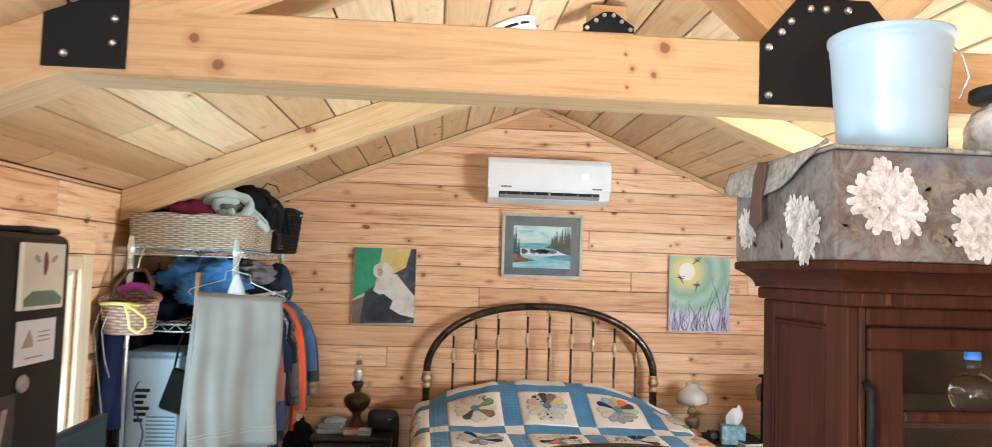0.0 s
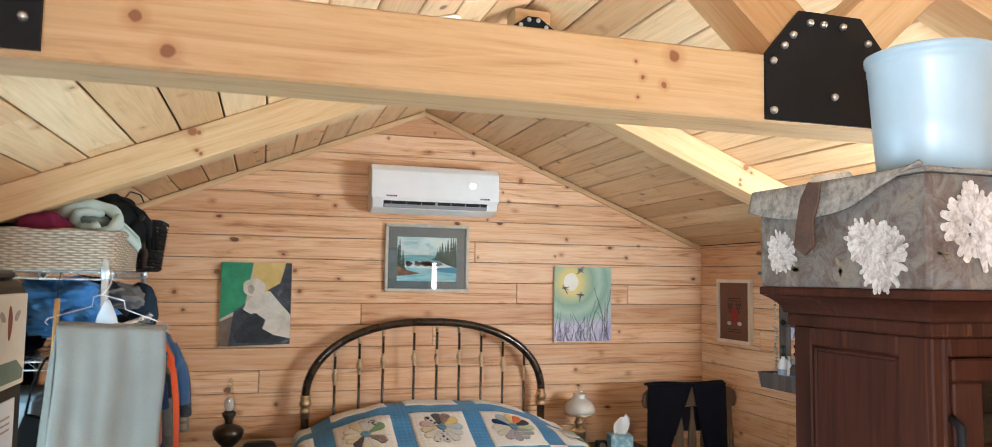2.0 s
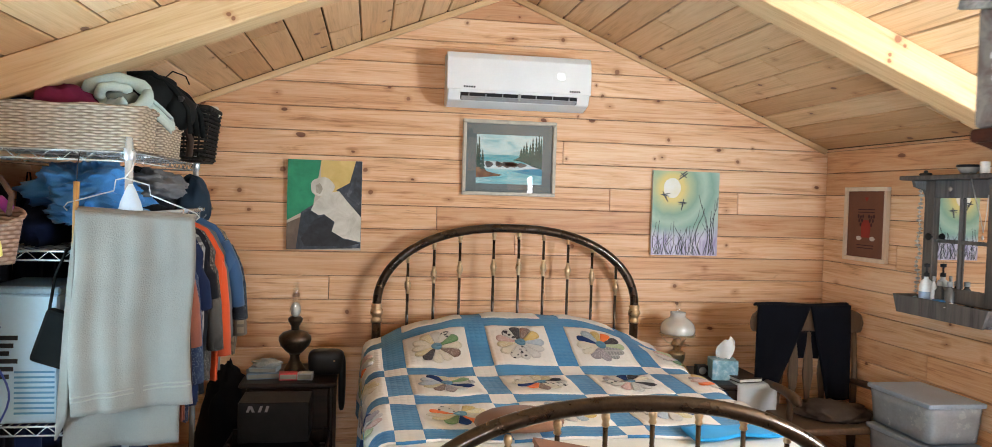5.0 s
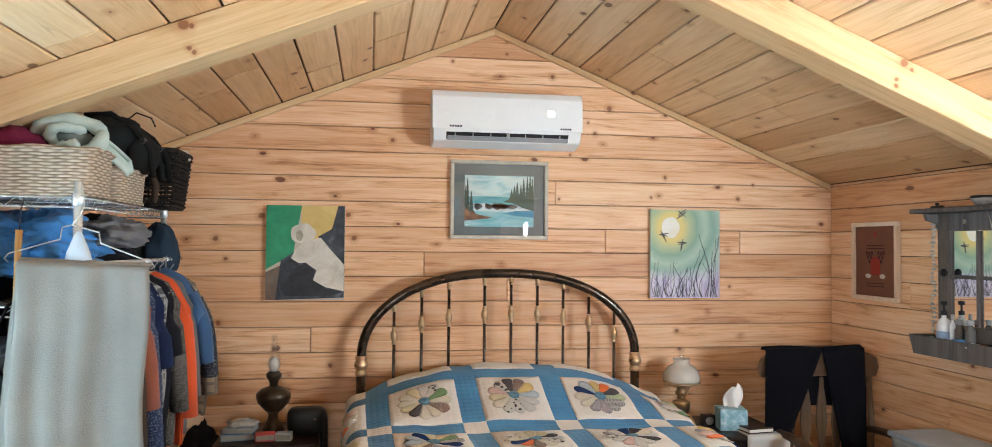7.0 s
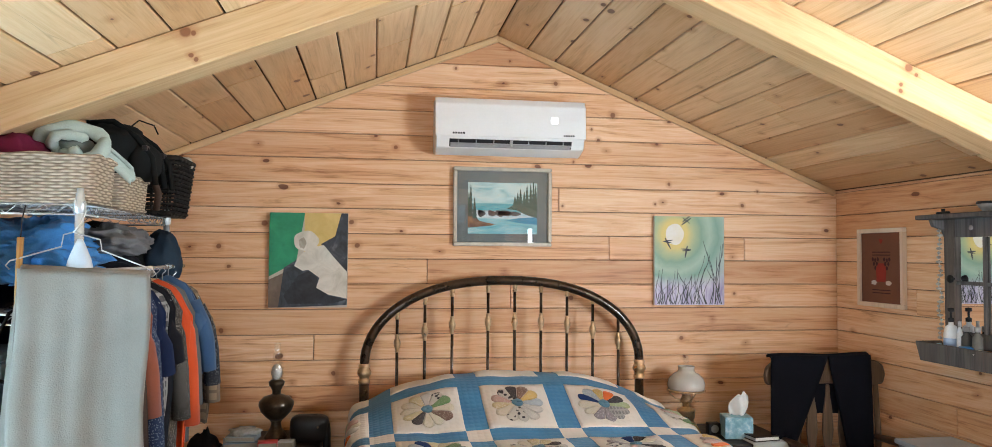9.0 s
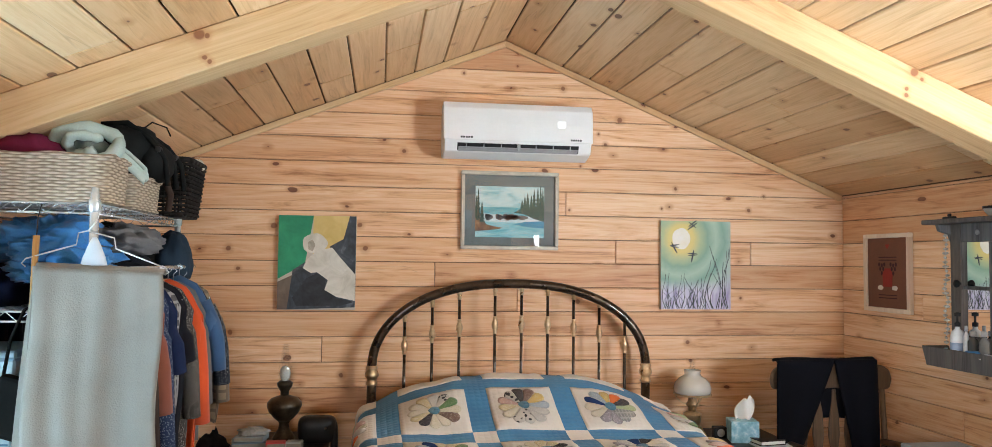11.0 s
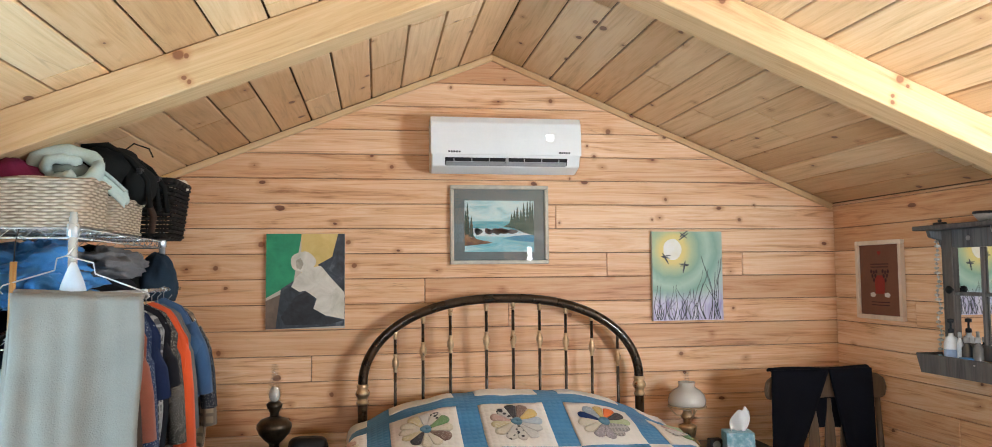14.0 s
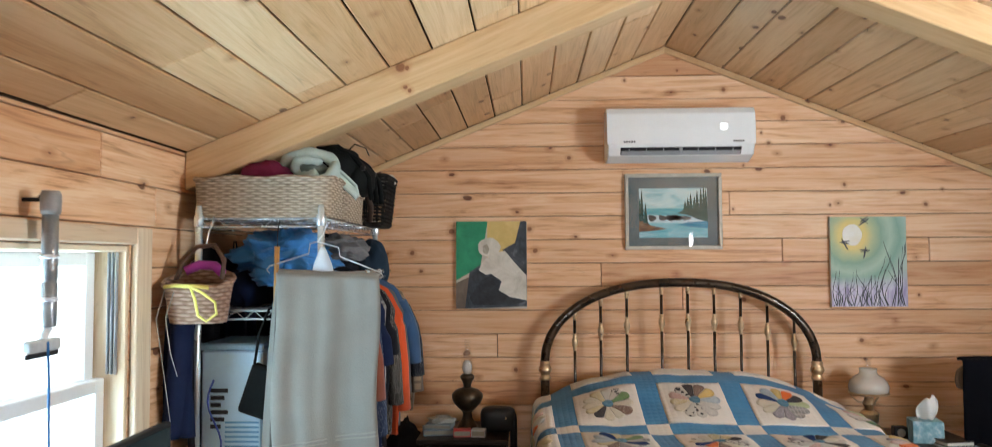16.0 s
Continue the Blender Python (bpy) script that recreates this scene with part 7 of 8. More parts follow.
part("chain", tube([(MR - 0.115, -0.10, 0.66), (MR - 0.10, -0.085, 0.56), (MR - 0.07, -0.08, 0.47), (MR - 0.052, -0.078, 0.40), (MR - 0.04, -0.078, 0.47), (MR - 0.025, -0.085, 0.56)], 0.0022, 6), BOLT, mirror, "thin silver chain")
part("pendant", lathe([(0.0, -0.02), (0.006, -0.012), (0.004, 0.0), (0.0, 0.004)], 8, pose(MR - 0.052, -0.08, 0.385)), BOLT, mirror)


def at_mirror(x, depth, z):
    """A place on the mirror's shelf or top, in the room."""
    return (HALF - 0.001 - depth, -1.075 - x, 1.0 + z)


LOTION = surf("lotion_white", (0.72, 0.76, 0.80), 0.35, bump=0.02)
bt = thing("pump_bottle", at_mirror(-0.115, 0.075, 0.009), "white lotion bottle with a black pump on the tray", "bottle")
part("bottle", lathe([(0.0, 0.0), (0.024, 0.0), (0.026, 0.006), (0.026, 0.085), (0.020, 0.105), (0.009, 0.112), (0.009, 0.12)], 20), LOTION, bt)
part("pump", lathe([(0.011, 0.12), (0.011, 0.132), (0.004, 0.134), (0.004, 0.152), (0.012, 0.153), (0.012, 0.163), (0.0, 0.165)], 14), DARK_PLASTIC, bt)
part("label_band", lathe([(0.0265, 0.03), (0.0265, 0.07)], 20), surf("pale_blue_label", (0.30, 0.42, 0.62), 0.5), bt)
bt.scale = (1.15, 1.15, 1.40)
tu = thing("cream_tube", at_mirror(-0.165, 0.08, 0.010), "small tilted white and blue cream tube", "tube")
bm = lathe([(0.012, 0.0), (0.014, 0.01), (0.014, 0.05), (0.010, 0.055), (0.010, 0.068), (0.0, 0.070)], 14)
bmesh.ops.transform(bm, matrix=Matrix.Rotation(radians(-16), 4, "X"), verts=bm.verts)
part("tube_body", bm, surf("aqua_tube", (0.35, 0.55, 0.66), 0.4), tu)
for i, (x, h, mat, lab) in enumerate(((-0.065, 0.175, LOTION, "slim white bottle on the tray"), (-0.025, 0.155, surf("dark_bottle_glass", (0.05, 0.055, 0.06), 0.15), "dark glass bottle on the tray"), (0.035, 0.160, surf("smoky_bottle_glass", (0.10, 0.10, 0.10), 0.15), "smoky glass bottle on the tray"))):
    bb = thing("bottle", at_mirror(x, 0.075, 0.009), lab, "bottle", "toiletries on the tray")
    r = 0.012 if i == 0 else 0.021
    part("flask", lathe([(0.0, 0.0), (r, 0.0), (r * 1.06, 0.006), (r, h * 0.72), (r * 0.5, h * 0.82), (r * 0.45, h * 0.86)], 18), mat, bb)
    part("cap", lathe([(r * 0.6, h * 0.862), (r * 0.6, h), (0.0, h * 1.01)], 14), GREY_PLASTIC, bb)
tin = thing("round_tin", at_mirror(0.0, 0.09, 0.055), "low blue and white round tin on the tray", "tin")
part("dish", lathe([(0.0, 0.0), (0.034, 0.0), (0.036, 0.012), (0.0, 0.012)], 24), LOTION, tin)
part("cover", lathe([(0.037, 0.0125), (0.037, 0.026), (0.0, 0.028)], 24), surf("mid_blue_lid", (0.04, 0.16, 0.36), 0.4), tin)
heap("tissue_wad", at_mirror(0.07, 0.095, 0.05), 0.032, 0.03, 0.016, fabric("white_tissue_soft", (0.78, 0.76, 0.74), 0.05), "crumpled white tissue on the tray", "tissue", 3.0, 0.35)
solid("soap_rest", blk((-0.09, -0.04, 0.0), (0.0, 0.03, 0.05)), DARK_PLASTIC, "dark box on the tray under small tins", "box", at_mirror(0.0, 0.075, 0.0085), turn=-90)
heap("dark_pouch", at_mirror(0.16, 0.09, 0.03), 0.035, 0.075, 0.03, BLACKF, "black zip pouch on the tray", "pouch", 6.0, 0.2)
bowl = thing("trinket_bowl", at_mirror(0.10, 0.065, 0.653), "dark-rimmed trinket bowl heaped with pale shells", "bowl")
part("dish", lathe([(0.0, 0.0), (0.025, 0.0), (0.040, 0.018), (0.048, 0.034), (0.044, 0.034), (0.034, 0.016), (0.0, 0.006)], 24), surf("grey_ceramic", (0.35, 0.33, 0.31), 0.4), bowl)
part("rim_band", lathe([(0.045, 0.030), (0.050, 0.034), (0.048, 0.042), (0.043, 0.040)], 24), DARK_PLASTIC, bowl)
candle = solid("candle", lathe([(0.0, 0.0), (0.020, 0.0), (0.020, 0.052), (0.017, 0.054), (0.0, 0.050)], 18), surf("white_wax", (0.78, 0.76, 0.72), 0.5, bump=0.02), "short white pillar candle on the mirror's top", "candle", at_mirror(0.185, 0.06, 0.653))
clip = thing("hair_clip", at_mirror(-0.17, 0.06, 0.653), "small black hair clip on the mirror's top", "hair clip")
part("jaw", blk((-0.012, -0.033, 0.0), (0.012, 0.033, 0.013), 0.004), DARK_PLASTIC, clip)
part("tab", blk((-0.005, -0.01, 0.0135), (0.005, 0.01, 0.026), 0.003), DARK_PLASTIC, clip)

# ---- night tables, lamps and what lies on them ----
def night_table(at, w, d, h, mat, label, front=None):
    """A small table cupboard: top, sides, back, two drawers with knobs, feet."""
    n = thing("night_table", at, label, "night table")
    part("tabletop", blk((-w / 2, -d / 2, h - 0.022), (w / 2, d / 2, h), 0.005, 2), mat, n)
    for x in (-w / 2 + 0.012, w / 2 - 0.030):
        part("side", blk((x, -d / 2 + 0.02, 0.05), (x + 0.018, d / 2 - 0.01, h - 0.0225)), mat, n)
    part("back", blk((-w / 2 + 0.031, d / 2 - 0.03, 0.05), (w / 2 - 0.031, d / 2 - 0.015, h - 0.0225), 0), mat, n)
    part("bottom", blk((-w / 2 + 0.031, -d / 2 + 0.02, 0.05), (w / 2 - 0.031, d / 2 - 0.031, 0.068), 0), mat, n)
    hh = (h - 0.10) / 2
    for k in range(2):
        z0 = 0.07 + k * (hh + 0.004)
        dr = part("drawer", blk((-w / 2 + 0.033, -d / 2 + 0.008, z0), (w / 2 - 0.033, -d / 2 + 0.026, z0 + hh), 0.004), front or mat, n)
        part("knob", lathe([(0.005, 0.0), (0.005, 0.008), (0.013, 0.014), (0.010, 0.022), (0.0, 0.024)], 14, pose(0, -d / 2 + 0.008, z0 + hh / 2, 90, 0, 0)), BRASS, dr)
    for x in (-w / 2 + 0.03, w / 2 - 0.03):
        for y in (-d / 2 + 0.04, d / 2 - 0.04):
            part("foot", lathe([(0.012, 0.0), (0.018, 0.05)], 12, pose(x, y, 0)), mat, n)
    return n


night_table((-1.08, -0.32, 0.0), 0.44, 0.44, 0.595, BROWN_WOOD, "dark wooden night table crowded with small things")
night_table((1.10, -0.32, 0.0), 0.56, 0.46, 0.565, BROWN_WOOD, "dark wooden night table beside the bed")
solid("white_runner", blk((-0.10, -0.235, 0.0), (0.115, -0.10, 0.006), 0.001), fabric("white_linen", (0.55, 0.57, 0.58), 0.05), "white linen strip on the night table", "cloth", (1.255, -0.32, 0.5655))
bm = sheet(lambda u, v: Vector((-0.10 + 0.215 * u, -0.238 - 0.004 * math.sin(9 * u), 0.004 - 0.16 * v)), 8, 6, 0.004)
part("fall", bm, fabric("white_linen_fall", (0.55, 0.57, 0.58), 0.05), bpy.data.objects["white_runner"])

DARKMETAL = surf("tarnished_bronze", (0.055, 0.040, 0.026), 0.35, 0.7, 0.5, 25, coat=0.2)
MILK = surf("milk_glass", (0.56, 0.54, 0.49), 0.2, 0, 0.03, coat=0.5, bump=0.0)
lampA = thing("oil_lamp", (-1.075, -0.27, 0.596), "dark bronze oil lamp with a clear glass chimney", "oil lamp")
part("foot", lathe([(0.0, 0.0), (0.052, 0.0), (0.054, 0.008), (0.040, 0.030), (0.026, 0.050), (0.022, 0.075), (0.028, 0.085)], 28), DARKMETAL, lampA)
part("font", lathe([(0.028, 0.085), (0.045, 0.100), (0.070, 0.128), (0.080, 0.155), (0.079, 0.172), (0.060, 0.192), (0.030, 0.202), (0.020, 0.206)], 32), DARKMETAL, lampA)
part("burner", lathe([(0.020, 0.206), (0.020, 0.225), (0.026, 0.232), (0.026, 0.238), (0.034, 0.246), (0.037, 0.262), (0.030, 0.268), (0.026, 0.272)], 24), DARKMETAL, lampA)
part("wick_globe", lathe([(0.012, 0.272), (0.022, 0.285), (0.026, 0.305), (0.023, 0.325), (0.012, 0.340), (0.0, 0.344)], 22), MILK, lampA, "small white globe")
part("chimney", lathe([(0.028, 0.271), (0.030, 0.285), (0.035, 0.310), (0.030, 0.345), (0.020, 0.380), (0.0165, 0.41), (0.0165, 0.445), (0.0148, 0.445), (0.0148, 0.41), (0.018, 0.38), (0.028, 0.345), (0.033, 0.31), (0.027, 0.272)], 24), GLASS, lampA).visible_shadow = False

lampB = thing("oil_lamp", (0.972, -0.20, 0.566), "brass oil lamp with a white glass shade", "oil lamp")
part("foot", lathe([(0.0, 0.0), (0.058, 0.0), (0.060, 0.010), (0.056, 0.016), (0.054, 0.022)], 28), BRASS, lampB)
part("font", lathe([(0.054, 0.022), (0.050, 0.030), (0.038, 0.040), (0.036, 0.050), (0.042, 0.056), (0.044, 0.085), (0.046, 0.092), (0.046, 0.100), (0.030, 0.108), (0.020, 0.112)], 28), BRASS, lampB)
part("burner", lathe([(0.020, 0.112), (0.020, 0.130), (0.030, 0.138), (0.032, 0.150), (0.024, 0.160), (0.022, 0.175)], 22), BRASS, lampB)
for k in range(3):
    a = 2 * math.pi * k / 3 + 0.5
    ca, sa = math.cos(a), math.sin(a)
    part("shade_arm", tube([(0.030 * ca, 0.030 * sa, 0.145), (0.055 * ca, 0.055 * sa, 0.150), (0.080 * ca, 0.080 * sa, 0.172), (0.093 * ca, 0.093 * sa, 0.198)], 0.003, 6), BRASS, lampB)
part("gallery", tube([(0.094 * math.cos(a), 0.094 * math.sin(a), 0.199) for a in [2 * math.pi * k / 32 for k in range(32)]], 0.005, 8, closed=True), BRASS, lampB)
part("shade", lathe([(0.088, 0.200), (0.095, 0.212), (0.096, 0.232), (0.088, 0.258), (0.068, 0.280), (0.046, 0.292), (0.040, 0.305), (0.043, 0.322), (0.040, 0.322), (0.036, 0.305), (0.042, 0.289), (0.064, 0.276), (0.084, 0.255), (0.092, 0.231), (0.091, 0.213), (0.084, 0.202)], 36), MILK, lampB, "white milk-glass shade")
part("chimney", lathe([(0.022, 0.175), (0.026, 0.21), (0.020, 0.27), (0.0165, 0.33), (0.0165, 0.372), (0.015, 0.372), (0.015, 0.33), (0.0185, 0.27), (0.0245, 0.21), (0.0205, 0.176)], 20), GLASS, lampB).visible_shadow = False
part("wick_key", tube([(0.03, -0.02, 0.145), (0.055, -0.035, 0.145)], 0.003, 6), BRASS, lampB)

tis = thing("tissue_box", (1.150, -0.395, 0.566), "pale blue tissue box with a tissue pulled up", "tissue box", turn=-12)
m, t, b = nodes_of("blue_box_print")
tc = t.nodes.new("ShaderNodeTexCoord").outputs["Object"]
link(t, ramp(t, noise_tex(t, tc, 35.0, 3.0).outputs[0], [(0.35, (0.16, 0.36, 0.47)), (0.55, (0.28, 0.50, 0.60)), (0.7, (0.55, 0.68, 0.72))]), b.inputs["Base Color"])
b.inputs["Roughness"].default_value = 0.5
part("carton", blk((-0.068, -0.058, 0.0), (0.068, 0.058, 0.105), 0.003), m, tis)


def tissue_sheet(u, v):
    w = 0.030 + 0.018 * math.sin(math.pi * v)
    return Vector(((u - 0.5) * 2 * w + 0.028 * v, 0.014 * math.sin(6 * u + 3 * v), 0.104 + 0.115 * v * (1 - 0.28 * abs(u - 0.62)) + 0.006 * math.sin(11 * u)))


part("tissue", sheet(tissue_sheet, 14, 12, 0.002), fabric("white_tissue", (0.80, 0.80, 0.79), 0.04, 120), tis)
clock = thing("alarm_clock", (1.062, -0.33, 0.566), "small black alarm clock on the night table", "clock")
part("case", blk((-0.035, -0.02, 0.0), (0.03, 0.025, 0.058), 0.006, 2), DARK_PLASTIC, clock)
part("dial", lathe([(0.0, 0.0), (0.020, 0.0), (0.020, 0.002), (0.0, 0.002)], 20, pose(-0.003, -0.02, 0.03, 90, 0, 0)), GREY_PLASTIC, clock)
book = thing("book", (1.235, -0.49, 0.573), "small closed book with a dark cover on the night table", "book", turn=8)
part("cover", blk((-0.07, -0.045, 0.0), (0.07, 0.045, 0.004), 0.001), BROWN_WOOD, book)
part("pages", blk((-0.066, -0.043, 0.0042), (0.066, 0.040, 0.019), 0.001), PAPER, book)
part("cover", blk((-0.07, -0.045, 0.0192), (0.07, 0.045, 0.023), 0.001), BROWN_WOOD, book)

# things on the other night table
OLD_EDGE = surf("yellowed_page_edges", (0.20, 0.18, 0.14), 0.8)
for i, (x, y, z, w, d, h, mat, lab, turn) in enumerate((
        (-1.21, -0.40, 0.596, 0.15, 0.11, 0.030, surf("blue_grey_cover", (0.10, 0.14, 0.17), 0.5), "blue-grey book lying on the night table", 10),
        (-1.20, -0.40, 0.627, 0.13, 0.10, 0.022, surf("slate_cover", (0.20, 0.22, 0.22), 0.5), "slate-coloured book on a small pile", -8),
        (-1.085, -0.46, 0.596, 0.085, 0.05, 0.035, surf("red_packet", (0.42, 0.03, 0.03), 0.45), "small red packet on the night table", 4),
        (-1.005, -0.46, 0.596, 0.07, 0.05, 0.035, surf("white_packet", (0.32, 0.33, 0.33), 0.45), "small white packet on the night table", -4))):
    bk = thing("book" if i < 2 else "packet", (x, y, z), lab, "book" if i < 2 else "packet", turn=turn)
    part("block", blk((-w / 2, -d / 2, 0.0), (w / 2, d / 2, h), 0.002), mat, bk)
    part("edge", blk((-w / 2 + 0.004, -d / 2 - 0.0012, h * 0.2), (w / 2 - 0.004, -d / 2 - 0.0002, h * 0.8), 0), OLD_EDGE, bk)
heap("crumpled_paper", (-1.195, -0.40, 0.650), 0.065, 0.045, 0.020, surf("newsprint", (0.26, 0.25, 0.22), 0.8, 0, 0.4, 30), "crumpled paper on top of the books", "paper", 2.0, 0.4)
purse = thing("handbag", (-0.915, -0.36, 0.596), "black leather handbag on the night table", "handbag")
BLKL = surf("black_leather", (0.012, 0.011, 0.011), 0.35, 0, 0.4, 20, 250, 0.3)
part("body", lump(lambda d: Vector((0.088 * math.copysign(abs(d.x) ** 0.5, d.x), 0.050 * math.copysign(abs(d.y) ** 0.7, d.y), 0.063 + 0.063 * math.copysign(abs(d.z) ** 0.5, d.z))), 32, 20), BLKL, purse)
part("side_pouch", lump(lambda d: Vector((0.078 + 0.018 * math.copysign(abs(d.x) ** 0.6, d.x), 0.040 * d.y, -0.04 + 0.14 * math.copysign(abs(d.z) ** 0.6, d.z))), 20, 16), BLKL, purse, "drooping black side pouch")
part("strap", tube([(-0.07, 0.0, 0.08), (-0.04, -0.005, 0.118), (0.03, -0.005, 0.120), (0.075, 0.0, 0.10), (0.088, -0.004, 0.02), (0.085, -0.006, -0.10)], 0.008, 8), BLKL, purse)
part("clasp", lathe([(0.0, 0.0), (0.006, 0.0), (0.006, 0.003), (0.0, 0.004)], 12, pose(0.04, -0.046, 0.075, 90, 0, 0)), BRASS, purse)
crate = thing("dark_crate", (-1.10, -0.70, 0.0), "dark slatted crate standing before the night table", "crate")
for x in (-0.20, 0.20):
    for y in (-0.11, 0.11):
        part("corner_post", blk((x - 0.012, y - 0.012, 0.0), (x + 0.012, y + 0.012, 0.40)), BROWN_WOOD, crate)
for k in range(5):
    z = 0.02 + k * 0.076
    for y in (-0.128, 0.123):
        part("slat", blk((-0.21, y, z), (0.21, y + 0.006, z + 0.062), 0.001), BROWN_WOOD, crate)
    for x in (-0.218, 0.213):
        part("slat", blk((x, -0.12, z), (x + 0.006, 0.12, z + 0.062), 0.001), BROWN_WOOD, crate)
bcarton = thing("black_carton", (-1.11, -0.70, 0.401), "black cardboard carton with pale marks on the crate", "box")
part("carton", blk((-0.15, -0.10, 0.0), (0.15, 0.10, 0.175), 0.004), BLKL, bcarton)
for x0, lean in ((-0.115, 0.010), (-0.090, -0.012), (-0.066, 0.010), (-0.038, 0.008)):
    part("pale_mark", prism([(x0, 0.135), (x0 + 0.012, 0.135), (x0 + 0.012 + lean, 0.162), (x0 + lean, 0.162)], "y", -0.1015, -0.1002), GREYM, bcarton)
heap("black_clothes", (-1.10, -0.70, 0.24), 0.17, 0.10, 0.10, BLACKF, "black clothing stuffed in a crate", "clothes", 4.0, 0.3)

# added black bulk that darkens the shaded gap between rack and night table
heap("laundry_bag", (-1.39, -0.24, 0.0), 0.15, 0.17, 0.39, BLACKF, "black cloth bulk added to darken the corner by the wall", "bag", 2.5, 0.22)

# ---- armchair in the corner with trousers over its back ----
CH = pine("old_chair_wood", "z", pale=(0.13, 0.085, 0.055), mid=(0.095, 0.06, 0.038), dark=(0.055, 0.033, 0.02), knots=1.1, rough=0.4)
chair = thing("wooden_armchair", (1.60, -0.62, 0.0), "old wooden armchair with flat shaped slats and wide crest", "armchair")
crest = [(-0.325, 0.83), (-0.335, 0.87), (-0.325, 0.915), (-0.29, 0.94), (-0.15, 0.955), (0.0, 0.96), (0.15, 0.955), (0.265, 0.94), (0.305, 0.915), (0.318, 0.87), (0.305, 0.825), (0.25, 0.815), (0.0, 0.83), (-0.26, 0.82)]
part("crest_rail", prism(crest, "y", 0.150, 0.178, 0.008), CH, chair)
for x in (-0.27, 0.265):
    part("back_post", tube([(x * 0.92, 0.12, 0.42), (x, 0.145, 0.60), (x, 0.163, 0.83)], [0.018, 0.015, 0.013], 12), CH, chair)
for x in (-0.17, -0.085, 0.0, 0.085, 0.17):
    out = [(x - 0.012, 0.43), (x + 0.012, 0.43), (x + 0.016, 0.50), (x + 0.030, 0.60), (x + 0.024, 0.70), (x + 0.012, 0.77), (x + 0.009, 0.825), (x - 0.009, 0.825), (x - 0.012, 0.77), (x - 0.024, 0.70), (x - 0.030, 0.60), (x - 0.016, 0.50)]
    part("slat", prism(out, "y", 0.152, 0.164, 0.003), CH, chair)
part("seat", blk((-0.29, -0.28, 0.405), (0.29, 0.18, 0.440), 0.014, 3), CH, chair)
for x in (-0.25, 0.25):
    for y in (-0.23, 0.13):
        part("leg", lathe([(0.014, 0.0), (0.018, 0.05), (0.022, 0.14), (0.016, 0.18), (0.024, 0.26), (0.018, 0.36), (0.022, 0.405)], 14, pose(x, y, 0)), CH, chair)
    part("arm", tube([(x, 0.14, 0.565), (x * 1.04, 0.0, 0.572), (x * 1.10, -0.14, 0.570), (x * 1.14, -0.22, 0.560), (x * 1.14, -0.245, 0.545)], [0.016, 0.020, 0.024, 0.026, 0.014], 12), CH, chair)
    part("arm_post", lathe([(0.013, 0.44), (0.018, 0.48), (0.012, 0.52), (0.018, 0.54), (0.013, 0.562)], 12, pose(x * 1.09, -0.14, 0)), CH, chair)
part("stretcher", tube([(-0.25, -0.05, 0.16), (0.25, -0.05, 0.16)], 0.011, 8), CH, chair)
TROUS = fabric("black_navy_wool", (0.0028, 0.003, 0.006), 0.4, 300)
trou = thing("trousers", (1.60, -0.62, 0.0), "black trousers draped over the chair's back", "trousers")


def leg_sheet(xa, xb, xc, xd, low, lean=0.0):
    """One trouser leg falling over the crest: its edges run from (xa, xb) at the top to (xc, xd) at the hem."""
    def fn(u, v):
        x = (xa + (xb - xa) * u) * (1 - v) + (xc + (xd - xc) * u) * v
        z = 0.972 - 0.10 * abs(x * 0.0) + (low + lean * (u - 0.5) - 0.972) * v
        y = 0.140 - 0.010 * math.sin(9 * u + 2 * v) * v - 0.008 * v
        return Vector((x, y, z))
    return sheet(fn, 16, 24, 0.016)


part("leg", leg_sheet(-0.31, -0.012, -0.325, -0.19, 0.50, 0.10), TROUS, trou)
part("leg", leg_sheet(-0.010, 0.215, 0.09, 0.225, 0.47, 0.0), TROUS, trou)
part("waist_fold", sheet(lambda u, v: Vector((-0.31 + 0.525 * u, 0.137 + 0.052 * v, 0.968 + 0.012 * math.sin(math.pi * v) + 0.004 * math.sin(8 * u))), 20, 6, 0.010), TROUS, trou)
part("back_fall", sheet(lambda u, v: Vector((-0.20 + 0.32 * u, 0.190 + 0.004 * math.sin(7 * u), 0.965 - 0.28 * v)), 12, 8, 0.012), TROUS, trou)
part("dark_lining", sheet(lambda u, v: Vector((-0.13 + 0.21 * u, 0.169, 0.835 - 0.15 * v - 0.03 * (u - 0.5) ** 2)), 12, 8, 0.010), TROUS, trou)
heap("folded_knit", (1.60, -0.70, 0.441), 0.17, 0.15, 0.05, fabric("brown_knit", (0.07, 0.05, 0.04), 0.3), "dark brown knitted bundle on the chair seat", "knitwear", 5.0, 0.4)

# plastic tubs stacked by the wall
CLEAR = surf("frosted_plastic", (0.30, 0.33, 0.36), 0.25, 0, 0.15, 12, bump=0.05)
